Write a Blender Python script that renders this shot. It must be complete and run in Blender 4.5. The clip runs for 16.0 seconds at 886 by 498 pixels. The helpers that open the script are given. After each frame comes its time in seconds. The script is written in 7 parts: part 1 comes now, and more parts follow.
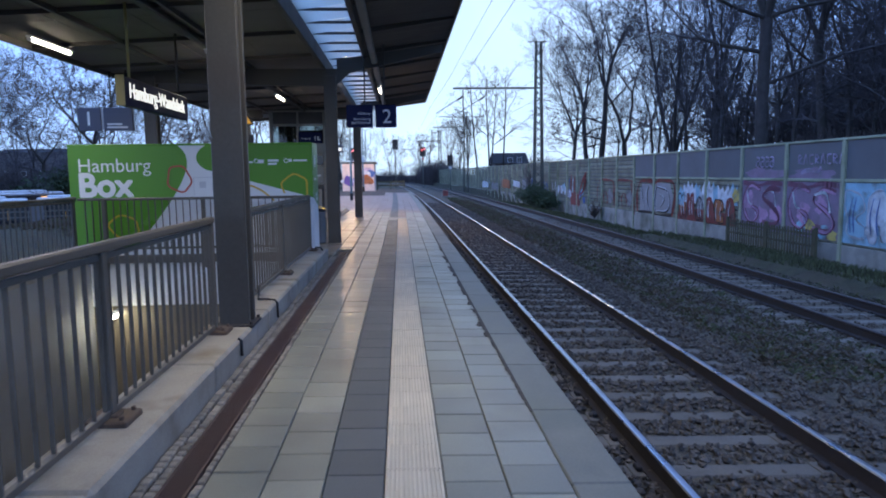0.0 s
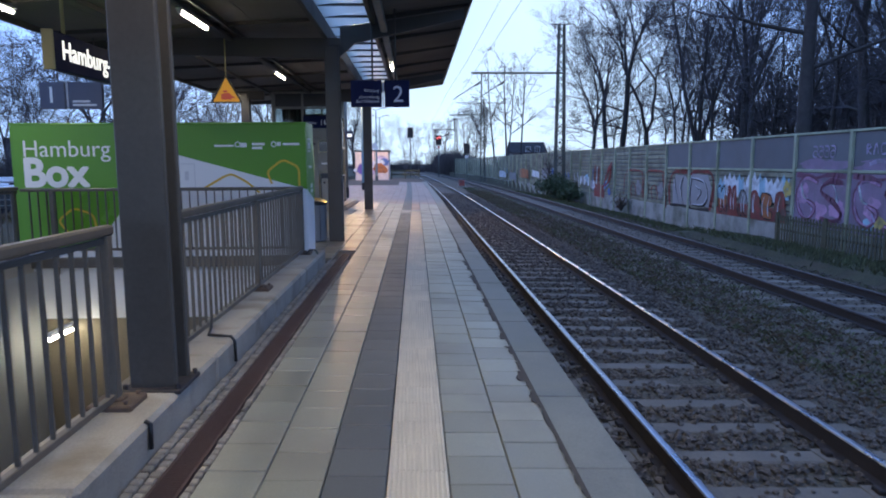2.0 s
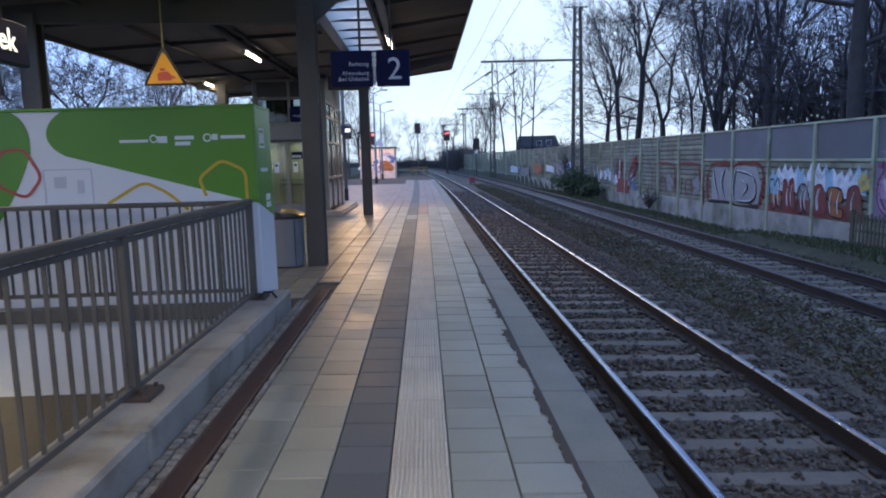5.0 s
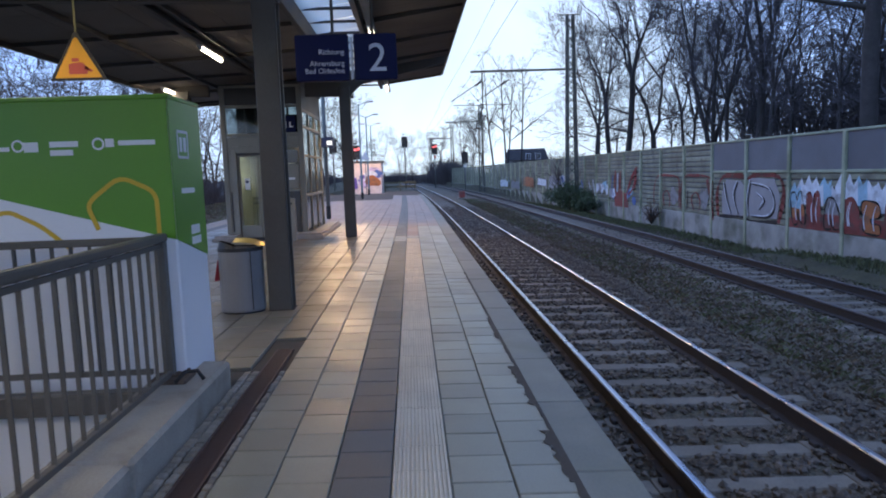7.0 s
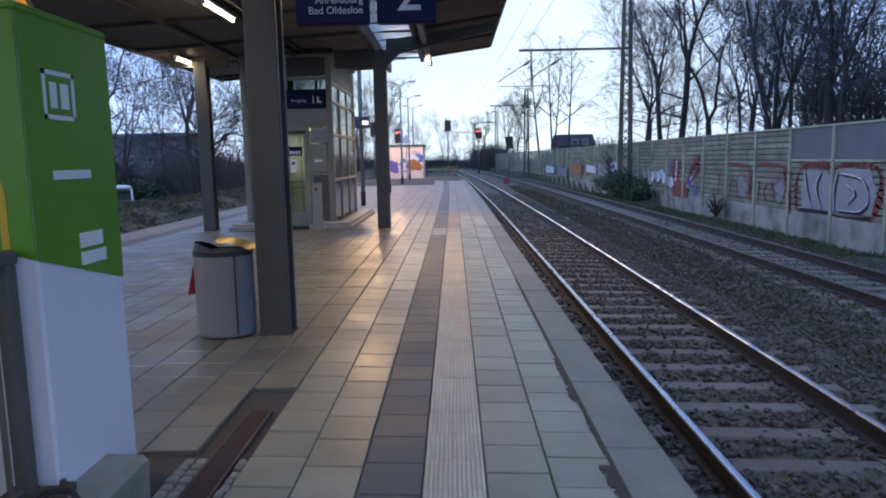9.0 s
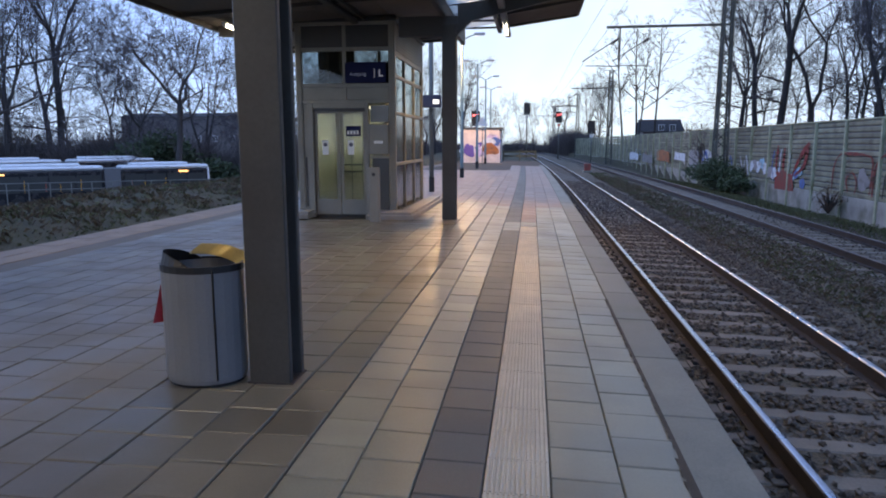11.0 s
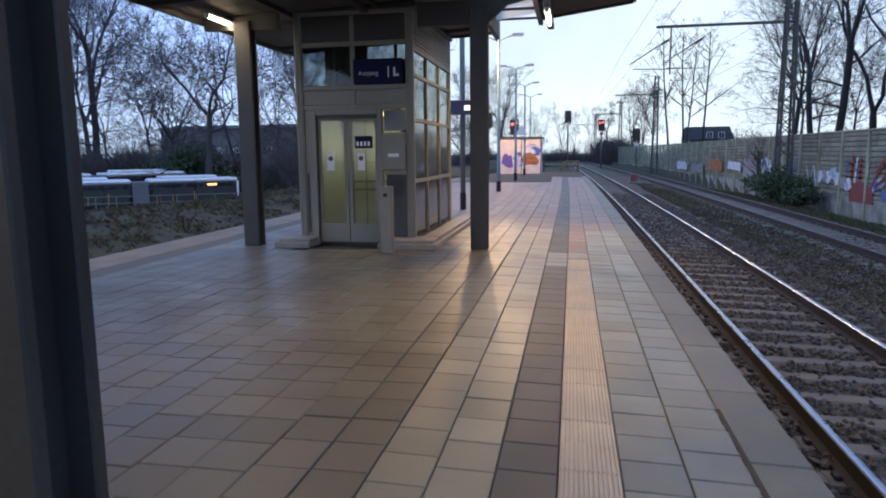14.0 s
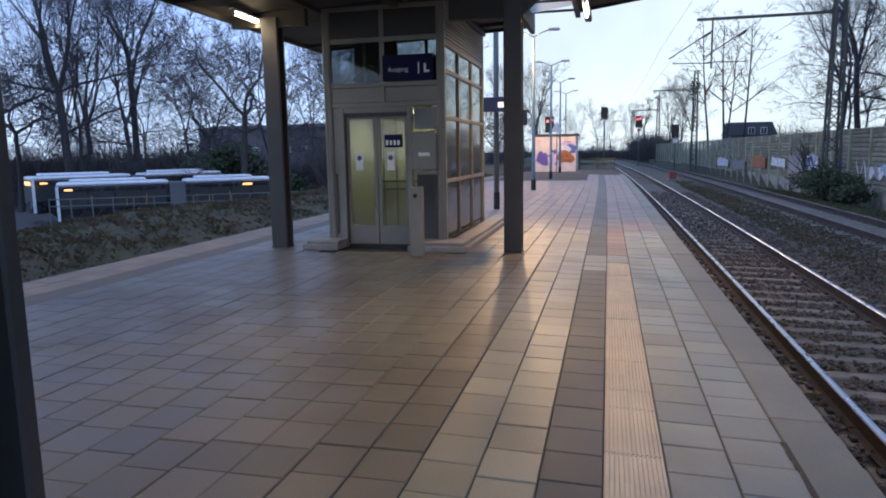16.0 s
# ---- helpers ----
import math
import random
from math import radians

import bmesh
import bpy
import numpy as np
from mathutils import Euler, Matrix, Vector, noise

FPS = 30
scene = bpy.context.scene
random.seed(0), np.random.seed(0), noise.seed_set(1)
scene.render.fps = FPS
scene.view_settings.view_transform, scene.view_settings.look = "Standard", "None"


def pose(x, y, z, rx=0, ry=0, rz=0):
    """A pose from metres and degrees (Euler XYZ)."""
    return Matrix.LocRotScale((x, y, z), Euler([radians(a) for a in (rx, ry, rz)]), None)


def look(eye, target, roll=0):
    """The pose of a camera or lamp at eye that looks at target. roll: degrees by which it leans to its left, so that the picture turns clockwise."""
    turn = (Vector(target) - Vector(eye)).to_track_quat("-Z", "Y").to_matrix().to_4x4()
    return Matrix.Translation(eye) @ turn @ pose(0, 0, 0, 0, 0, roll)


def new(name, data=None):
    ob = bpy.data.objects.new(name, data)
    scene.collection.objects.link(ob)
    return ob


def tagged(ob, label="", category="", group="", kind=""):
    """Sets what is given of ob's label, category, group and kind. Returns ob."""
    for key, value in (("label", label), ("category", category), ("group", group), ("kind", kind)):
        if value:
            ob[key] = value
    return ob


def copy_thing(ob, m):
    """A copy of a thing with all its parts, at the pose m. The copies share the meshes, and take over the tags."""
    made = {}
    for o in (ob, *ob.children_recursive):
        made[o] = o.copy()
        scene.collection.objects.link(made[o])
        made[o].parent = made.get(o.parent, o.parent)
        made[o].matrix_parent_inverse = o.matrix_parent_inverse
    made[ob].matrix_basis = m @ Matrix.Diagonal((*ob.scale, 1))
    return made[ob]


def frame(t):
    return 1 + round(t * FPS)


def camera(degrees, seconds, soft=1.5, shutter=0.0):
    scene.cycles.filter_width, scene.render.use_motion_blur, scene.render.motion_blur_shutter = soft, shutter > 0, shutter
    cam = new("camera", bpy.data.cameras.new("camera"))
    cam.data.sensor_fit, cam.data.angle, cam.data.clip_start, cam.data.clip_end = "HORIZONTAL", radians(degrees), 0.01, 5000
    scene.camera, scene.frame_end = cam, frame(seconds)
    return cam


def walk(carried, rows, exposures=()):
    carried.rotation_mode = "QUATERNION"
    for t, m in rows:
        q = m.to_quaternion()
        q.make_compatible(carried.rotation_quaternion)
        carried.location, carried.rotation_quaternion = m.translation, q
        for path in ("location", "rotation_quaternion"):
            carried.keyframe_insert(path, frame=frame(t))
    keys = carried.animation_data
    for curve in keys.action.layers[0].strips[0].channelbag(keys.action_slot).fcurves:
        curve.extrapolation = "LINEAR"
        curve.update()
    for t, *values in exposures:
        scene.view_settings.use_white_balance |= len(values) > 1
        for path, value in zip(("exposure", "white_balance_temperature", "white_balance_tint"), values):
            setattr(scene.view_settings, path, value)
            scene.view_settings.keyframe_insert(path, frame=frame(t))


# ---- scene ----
TILT = Matrix.Translation((-2, 0, 0)) @ Matrix.Rotation(radians(1.6), 4, "Y") @ Matrix.Translation((2, 0, 0))  # crossfall of platform and tracks
cam = camera(66.6, 16.0, 1.9, 0.3)
PATH = [  # seconds, eye, target, roll, over the platform's own plane
    (0, (-1.98, -4.162, 1.696), (-1.851, -2.178, 1.477), 0.9),
    (0.5, (-1.953, -3.508, 1.676), (-1.833, -1.522, 1.467), 0.8),
    (1, (-1.95, -2.931, 1.664), (-1.839, -0.945, 1.455), 0.9),
    (1.5, (-1.951, -2.402, 1.675), (-1.828, -0.417, 1.462), 1.0),
    (2, (-1.929, -1.823, 1.674), (-1.843, 0.159, 1.423), 1.3),
    (2.5, (-1.957, -1.225, 1.696), (-1.856, 0.756, 1.434), 1.0),
    (3, (-1.89, -0.676, 1.701), (-1.824, 1.307, 1.445), 0.8),
    (3.5, (-1.87, -0.073, 1.671), (-1.831, 1.909, 1.41), 0.6),
    (4, (-1.855, 0.525, 1.689), (-1.826, 2.505, 1.412), 0.3),
    (6.5, (-1.908, 3.404, 1.691), (-1.8, 5.388, 1.465), -0.1),
    (7, (-1.926, 3.993, 1.692), (-1.833, 5.978, 1.47), -0.3),
    (7.5, (-1.937, 4.561, 1.703), (-1.836, 6.543, 1.458), -0.3),
    (8, (-1.925, 5.148, 1.661), (-1.866, 7.132, 1.416), 0.0),
    (10.5, (-1.894, 7.723, 1.662), (-2.071, 9.69, 1.352), 1.2),
    (11, (-1.887, 8.228, 1.648), (-2.135, 10.188, 1.331), 1.5),
    (11.5, (-1.898, 8.716, 1.65), (-2.175, 10.671, 1.328), 1.4),
    (12, (-1.907, 9.165, 1.692), (-2.234, 11.112, 1.375), 1.8),
    (12.5, (-1.957, 9.66, 1.671), (-2.276, 11.61, 1.361), 1.5),
    (13, (-1.981, 10.147, 1.674), (-2.284, 12.102, 1.379), 1.4),
    (13.5, (-2.01, 10.557, 1.687), (-2.347, 12.504, 1.38), 1.4),
    (14, (-2.051, 10.914, 1.692), (-2.415, 12.859, 1.401), 1.0),
    (14.5, (-2.056, 11.149, 1.723), (-2.449, 13.088, 1.431), 0.5),
    (15, (-2.072, 11.30, 1.726), (-2.514, 13.228, 1.43), 0.9),
    (15.5, (-2.094, 11.335, 1.704), (-2.553, 13.259, 1.411), 0.8),
    (16, (-2.101, 11.365, 1.703), (-2.564, 13.287, 1.405), 0.6),
]
walk(cam, [(t, TILT @ look(eye, target, roll)) for t, eye, target, roll in PATH],
     [(0, 0.0, 5950, 10), (2, 0.0, 6100, 10), (4, 0.02, 6550, 10), (8, 0.12, 6800, 10), (11, 0.1, 7250, 11), (14, 0.03, 7350, 10), (16, 0.0, 7350, 10)])

SKY, TUBE_W = 1.14, 18
# ---- light ----
wd = bpy.data.worlds.new("dusk_sky")
scene.world = wd
wd.use_nodes = True
nt = wd.node_tree
bg = nt.nodes["Background"]
sky = nt.nodes.new("ShaderNodeTexSky")
sky.sky_type = "NISHITA"
sky.sun_disc = False
sky.sun_elevation = radians(18)
sky.sun_rotation = radians(200)
sky.dust_density = 0.4
sky.ozone_density = 3.0
coord = nt.nodes.new("ShaderNodeTexCoord")
sep = nt.nodes.new("ShaderNodeSeparateXYZ")
nt.links.new(coord.outputs["Generated"], sep.inputs[0])
ramp = nt.nodes.new("ShaderNodeValToRGB")
ramp.color_ramp.elements[0].position, ramp.color_ramp.elements[0].color = 0.0, (0.64, 0.91, 1.40, 1)
ramp.color_ramp.elements[1].position, ramp.color_ramp.elements[1].color = 0.85, (0.40, 0.64, 1.26, 1)
mid = ramp.color_ramp.elements.new(0.22)
mid.color = (0.43, 0.72, 1.50, 1)
high = ramp.color_ramp.elements.new(0.48)
high.color = (0.28, 0.53, 1.30, 1)
nt.links.new(sep.outputs["Z"], ramp.inputs[0])
dusk = nt.nodes.new("ShaderNodeVectorMath")
dusk.operation = "DOT_PRODUCT"
dusk.inputs[1].default_value = (0.06, 0.97, 0.10)
nt.links.new(coord.outputs["Generated"], dusk.inputs[0])
afterglow = nt.nodes.new("ShaderNodeMapRange")
afterglow.interpolation_type = "SMOOTHSTEP"
afterglow.inputs["From Min"].default_value, afterglow.inputs["From Max"].default_value = 0.86, 1.0
nt.links.new(dusk.outputs["Value"], afterglow.inputs["Value"])
paler = nt.nodes.new("ShaderNodeMix")
paler.data_type = "VECTOR"
paler.inputs["B"].default_value = (0.82, 1.02, 1.22)
nt.links.new(afterglow.outputs[0], paler.inputs["Factor"])
nt.links.new(ramp.outputs[0], paler.inputs["A"])
cl = nt.nodes.new("ShaderNodeTexNoise")
cl.inputs["Scale"].default_value = 3.0
cl.inputs["Detail"].default_value = 5.0
nt.links.new(coord.outputs["Generated"], cl.inputs["Vector"])
clr = nt.nodes.new("ShaderNodeMapRange")
clr.inputs["From Min"].default_value, clr.inputs["From Max"].default_value = 0.35, 0.7
clr.inputs["To Min"].default_value, clr.inputs["To Max"].default_value = 0.85, 1.15
nt.links.new(cl.outputs["Fac"], clr.inputs["Value"])
veil = nt.nodes.new("ShaderNodeVectorMath")
veil.operation = "SCALE"
nt.links.new(paler.outputs["Result"], veil.inputs[0])
nt.links.new(clr.outputs[0], veil.inputs["Scale"])
skys = nt.nodes.new("ShaderNodeVectorMath")
skys.operation = "SCALE"
skys.inputs["Scale"].default_value = 0.10
nt.links.new(sky.outputs[0], skys.inputs[0])
mixs = nt.nodes.new("ShaderNodeMix")
mixs.data_type = "VECTOR"
mixs.inputs["Factor"].default_value = 0.88
nt.links.new(skys.outputs[0], mixs.inputs["A"])
nt.links.new(veil.outputs[0], mixs.inputs["B"])
nt.links.new(mixs.outputs["Result"], bg.inputs["Color"])
bg.inputs["Strength"].default_value = SKY

sun = new("sun", bpy.data.lights.new("sun", "SUN"))
sun.data.energy, sun.data.angle, sun.data.color = 0.25, radians(70), (0.86, 0.93, 1.0)
sun.matrix_world = look((30, 12, 26), (0, 0, 0))


# ---- materials ----
def mat(name, color, rough=0.7, metal=0.0, var=0.25, scale=6.0, fine=60.0, bump=0.15, spec=0.5, rand=0.0, tint=None, stain=0.0, depth=0.01, tscale=0.9):
    """Surface with two scales of colour variation, relief and, for pieces, a random shade each."""
    m = bpy.data.materials.new(name)
    m.use_nodes = True
    t = m.node_tree
    b = t.nodes["Principled BSDF"]
    tc = t.nodes.new("ShaderNodeTexCoord")
    geo = t.nodes.new("ShaderNodeNewGeometry")
    n1 = t.nodes.new("ShaderNodeTexNoise")
    n1.inputs["Scale"].default_value, n1.inputs["Detail"].default_value = scale * 0.35, 6
    n2 = t.nodes.new("ShaderNodeTexNoise")
    n2.inputs["Scale"].default_value, n2.inputs["Detail"].default_value = fine, 3
    for n in (n1, n2):
        t.links.new(geo.outputs["Position"], n.inputs["Vector"])
    add = t.nodes.new("ShaderNodeMath")
    add.operation = "MULTIPLY_ADD"
    t.links.new(n2.outputs["Fac"], add.inputs[0])
    add.inputs[1].default_value = 0.5
    t.links.new(n1.outputs["Fac"], add.inputs[2])
    rng = t.nodes.new("ShaderNodeMapRange")
    rng.inputs["From Min"].default_value, rng.inputs["From Max"].default_value = 0.45, 1.05
    rng.inputs["To Min"].default_value, rng.inputs["To Max"].default_value = 1 - var, 1 + var
    t.links.new(add.outputs[0], rng.inputs["Value"])
    val = rng.outputs[0]
    if rand:
        oi = t.nodes.new("ShaderNodeObjectInfo")
        r1 = t.nodes.new("ShaderNodeMath")
        r1.operation = "ADD"
        t.links.new(oi.outputs["Random"], r1.inputs[0])
        t.links.new(geo.outputs["Random Per Island"], r1.inputs[1])
        r3 = t.nodes.new("ShaderNodeMath")
        r3.operation = "FRACT"
        t.links.new(r1.outputs[0], r3.inputs[0])
        r2 = t.nodes.new("ShaderNodeMapRange")
        r2.inputs["To Min"].default_value, r2.inputs["To Max"].default_value = 1 - rand, 1 + rand
        t.links.new(r3.outputs[0], r2.inputs["Value"])
        mu = t.nodes.new("ShaderNodeMath")
        mu.operation = "MULTIPLY"
        t.links.new(val, mu.inputs[0])
        t.links.new(r2.outputs[0], mu.inputs[1])
        val = mu.outputs[0]
    sc = t.nodes.new("ShaderNodeVectorMath")
    sc.operation = "SCALE"
    sc.inputs[0].default_value = color
    t.links.new(val, sc.inputs["Scale"])
    out = sc.outputs[0]
    if tint:
        n3 = t.nodes.new("ShaderNodeTexNoise")
        n3.inputs["Scale"].default_value, n3.inputs["Detail"].default_value = tscale, 8
        t.links.new(geo.outputs["Position"], n3.inputs["Vector"])
        r4 = t.nodes.new("ShaderNodeMapRange")
        r4.inputs["From Min"].default_value, r4.inputs["From Max"].default_value = 0.5, 0.68
        r4.inputs["To Max"].default_value = stain
        t.links.new(n3.outputs["Fac"], r4.inputs["Value"])
        mx = t.nodes.new("ShaderNodeMix")
        mx.data_type = "VECTOR"
        t.links.new(r4.outputs[0], mx.inputs["Factor"])
        t.links.new(out, mx.inputs["A"])
        mx.inputs["B"].default_value = tint
        out = mx.outputs["Result"]
    t.links.new(out, b.inputs["Base Color"])
    b.inputs["Metallic"].default_value = metal
    b.inputs["Specular IOR Level"].default_value = spec
    rr = t.nodes.new("ShaderNodeMapRange")
    rr.inputs["From Min"].default_value, rr.inputs["From Max"].default_value = 0.3, 0.7
    rr.inputs["To Min"].default_value, rr.inputs["To Max"].default_value = max(0.03, rough - 0.12), min(1, rough + 0.12)
    t.links.new(n1.outputs["Fac"], rr.inputs["Value"])
    t.links.new(rr.outputs[0], b.inputs["Roughness"])
    if bump:
        bp = t.nodes.new("ShaderNodeBump")
        bp.inputs["Strength"].default_value, bp.inputs["Distance"].default_value = bump, depth
        t.links.new(add.outputs[0], bp.inputs["Height"])
        t.links.new(bp.outputs[0], b.inputs["Normal"])
    return m


def glow(name, color, strength):
    m = bpy.data.materials.new(name)
    m.use_nodes = True
    b = m.node_tree.nodes["Principled BSDF"]
    b.inputs["Base Color"].default_value = (0.8, 0.8, 0.8, 1)
    b.inputs["Emission Color"].default_value = (*color, 1)
    b.inputs["Emission Strength"].default_value = strength
    return m


def glass_mat(name, color, rough=0.03, trans=1.0):
    m = bpy.data.materials.new(name)
    m.use_nodes = True
    b = m.node_tree.nodes["Principled BSDF"]
    b.inputs["Base Color"].default_value = (*color, 1)
    b.inputs["Roughness"].default_value = rough
    b.inputs["Transmission Weight"].default_value = trans
    b.inputs["IOR"].default_value = 1.45
    return m


PAVE = mat("paving_slab", (0.262, 0.256, 0.202), 0.42, var=0.2, scale=4, fine=90, bump=0.2, rand=0.16, tint=(0.15, 0.14, 0.12), stain=0.5, depth=0.004)
DARKPAVE = mat("dark_slab", (0.092, 0.1, 0.1), 0.58, var=0.2, scale=4, fine=90, bump=0.2, rand=0.12, depth=0.004)
RIBBED = mat("ribbed_slab", (0.62, 0.565, 0.46), 0.6, var=0.2, scale=5, fine=80, bump=0.1, rand=0.08, depth=0.003)
FARPAVE = mat("red_brick_paving", (0.30, 0.24, 0.21), 0.6, var=0.25, scale=3, fine=40, bump=0.2, rand=0.15, depth=0.004)
JOINT = mat("joint_sand", (0.07, 0.06, 0.05), 0.9, bump=0.3)
ASPHALT = mat("worn_asphalt", (0.075, 0.07, 0.068), 0.75, fine=120, bump=0.4)
TANPAVE = mat("sandy_paving", (0.27, 0.21, 0.16), 0.7, var=0.3, scale=4, fine=30, bump=0.3, rand=0.1)
EDGE = mat("edge_concrete", (0.205, 0.205, 0.175), 0.6, var=0.3, scale=8, fine=70, bump=0.25, rand=0.1, tint=(0.15, 0.16, 0.12), stain=0.5, depth=0.006)
CONC = mat("kerb_concrete", (0.331, 0.306, 0.259), 0.7, var=0.3, scale=5, fine=70, bump=0.3, tint=(0.17, 0.14, 0.10), stain=0.8, depth=0.006, tscale=2.2)
PLATE = mat("rusty_foot_plate", (0.10, 0.07, 0.05), 0.75, var=0.4, scale=12, bump=0.3, tint=(0.05, 0.04, 0.035), stain=0.5, tscale=4)
OLDASPH = mat("old_grey_asphalt", (0.15, 0.135, 0.118), 0.8, var=0.3, fine=120, bump=0.4)
STAIRC = mat("stair_stone", (0.2, 0.19, 0.17), 0.7, var=0.25)
WELLW = mat("stairwell_brown_wall", (0.20, 0.17, 0.12), 0.6, var=0.3, scale=3)
WELLSIDE = mat("stairwell_grey_plaster", (0.30, 0.31, 0.31), 0.7, var=0.2, scale=3, tint=(0.2, 0.2, 0.19), stain=0.5)
WHITEW = mat("white_wall_paint", (0.72, 0.74, 0.75), 0.5, var=0.08, scale=3, bump=0.05)
DRAIN = mat("rusty_drain", (0.075, 0.045, 0.04), 0.6, var=0.35, scale=10, bump=0.4)
COBBLE = mat("small_cobble", (0.24, 0.215, 0.18), 0.75, var=0.3, rand=0.25, bump=0.4)
BALLAST = mat("ballast_stone", (0.11, 0.094, 0.08), 0.85, var=0.45, scale=30, fine=45, bump=1.0, rand=0.45, depth=0.03)
BED = mat("ballast_bed", (0.125, 0.108, 0.085), 0.9, var=0.7, scale=90, fine=28, bump=1.0, tint=(0.05, 0.06, 0.025), stain=0.35, depth=0.05)
WEEDS = mat("rough_grass", (0.062, 0.060, 0.034), 0.95, var=0.6, scale=6, fine=25, bump=1.0, tint=(0.085, 0.064, 0.042), stain=0.8, depth=0.06)
BLADE = mat("grass_blade", (0.08, 0.092, 0.042), 0.8, var=0.3, rand=0.5, bump=0)
DRYBLADE = mat("dry_stalk", (0.10, 0.078, 0.052), 0.85, var=0.3, rand=0.5, bump=0)
SLEEPER = mat("sleeper_concrete", (0.165, 0.152, 0.132), 0.85, var=0.35, scale=8, fine=50, bump=0.4, rand=0.15)
RUST = mat("rail_rust", (0.032, 0.028, 0.03), 0.75, var=0.4, scale=10, bump=0.3)
RAILTOP = mat("polished_rail", (0.5, 0.52, 0.57), 0.3, metal=1.0, var=0.1, bump=0.02)
RAILDULL = mat("dull_rail", (0.085, 0.08, 0.085), 0.5, metal=0.6, var=0.2, bump=0.05)
STEEL = mat("dark_painted_steel", (0.065, 0.063, 0.058), 0.45, var=0.25, scale=3, fine=40, bump=0.06, tint=(0.05, 0.035, 0.028), stain=0.5)
BEAM = mat("beam_paint", (0.065, 0.06, 0.055), 0.55, var=0.2, scale=2, bump=0.05)
SOFFIT = mat("soffit_sheet", (0.13, 0.116, 0.105), 0.6, var=0.2, scale=2, fine=30, bump=0.05, rand=0.08, tint=(0.09, 0.075, 0.065), stain=0.5)
ROOF = mat("roof_felt", (0.09, 0.09, 0.09), 0.9)
RAILING = mat("railing_paint", (0.112, 0.102, 0.085), 0.45, var=0.25, scale=6, fine=50, bump=0.08, tint=(0.09, 0.06, 0.04), stain=0.3)
# damp stains, with the canopy's shade over this side put into the base colour
DAMPSHADE = mat("damp_shaded_slab", (0.158, 0.144, 0.112), 0.40, var=0.22, scale=4, fine=90, bump=0.2, rand=0.17, tint=(0.095, 0.082, 0.062), stain=0.9, depth=0.004, tscale=0.35)
GREEN = mat("green_film", (0.106, 0.294, 0.017), 0.32, var=0.06, scale=1, bump=0.0)
WHITE = mat("white_film", (0.792, 0.814, 0.836), 0.35, var=0.05, scale=1, bump=0.0)
LETTER = mat("white_lettering", (0.82, 0.84, 0.82), 0.5, var=0.03, bump=0)
LIGHTLET = mat("pale_lettering", (0.6, 0.62, 0.66), 0.5, var=0.03, bump=0)
YELLOW = mat("yellow_line", (0.65, 0.42, 0.03), 0.4, var=0.05, bump=0)
REDLINE = mat("red_line", (0.5, 0.08, 0.05), 0.4, var=0.05, bump=0)
SIGNYEL = mat("warning_yellow", (0.75, 0.36, 0.02), 0.4, var=0.08, bump=0)
SIGNBLK = mat("sign_black", (0.02, 0.018, 0.016), 0.5, var=0.1, bump=0)
BLUE = mat("sign_blue", (0.011, 0.014, 0.055), 0.6, var=0.08, bump=0, spec=0.15)
GREYSIGN = mat("grey_blue_sign", (0.075, 0.08, 0.12), 0.4, var=0.08, bump=0)
YELEND = mat("yellowed_cap", (0.42, 0.35, 0.14), 0.5, var=0.1, bump=0)
BINGREY = mat("bin_grey", (0.19, 0.195, 0.205), 0.42, var=0.12, scale=4, bump=0.03)
BLACK = mat("black_plastic", (0.015, 0.015, 0.016), 0.5, var=0.2, bump=0.02)
BRASS = mat("worn_brass", (0.55, 0.42, 0.13), 0.35, metal=0.8, var=0.25, scale=10, bump=0.03)
REDBAG = mat("red_plastic_bag", (0.42, 0.03, 0.05), 0.4, var=0.2, bump=0.2)
LIFT = mat("lift_grey_green_paint", (0.255, 0.25, 0.215), 0.45, var=0.18, scale=3, fine=40, bump=0.05, tint=(0.16, 0.14, 0.11), stain=0.4)
LIFTDARK = mat("lift_dark_panel", (0.055, 0.052, 0.048), 0.4, var=0.2, bump=0.03)
LIFTIN = mat("lift_inside_panel", (0.32, 0.32, 0.27), 0.4, var=0.1, bump=0)
PLINTH = mat("plinth_granite", (0.30, 0.285, 0.26), 0.6, var=0.3, scale=8, bump=0.2)
GLASS = glass_mat("clear_glass", (0.9, 0.95, 0.93))
LIFTGLASS = glass_mat("tinted_lift_glass", (0.22, 0.27, 0.27))
DARKGLASS = mat("dark_reflecting_glass", (0.06, 0.065, 0.065), 0.08, var=0.1, bump=0, spec=1.0)
MILK = glass_mat("wired_skylight_glass", (0.72, 0.82, 0.82), 0.5, 1.0)
WALLB = mat("noise_wall_board", (0.27, 0.27, 0.195), 0.8, var=0.35, scale=4, fine=40, bump=0.4, rand=0.2, tint=(0.15, 0.135, 0.105), stain=0.85, tscale=1.3)
WALLP = mat("noise_wall_panel", (0.165, 0.168, 0.18), 0.75, var=0.22, scale=3, fine=60, bump=0.2, rand=0.08)
WALLPOST = mat("noise_wall_post", (0.40, 0.43, 0.30), 0.7, var=0.25, bump=0.15, tint=(0.12, 0.14, 0.07), stain=0.6)
WALLBASE = mat("noise_wall_plinth", (0.362, 0.356, 0.325), 0.8, var=0.4, scale=4, bump=0.3, tint=(0.07, 0.085, 0.035), stain=0.7)
MOSSW = mat("mossy_wood", (0.128, 0.12, 0.075), 0.9, var=0.4, bump=0.4)
PINK = mat("magenta_spray", (0.575, 0.338, 0.537), 0.7, var=0.3, scale=5, bump=0.1, tint=(0.2, 0.17, 0.19), stain=0.85, tscale=3.2)
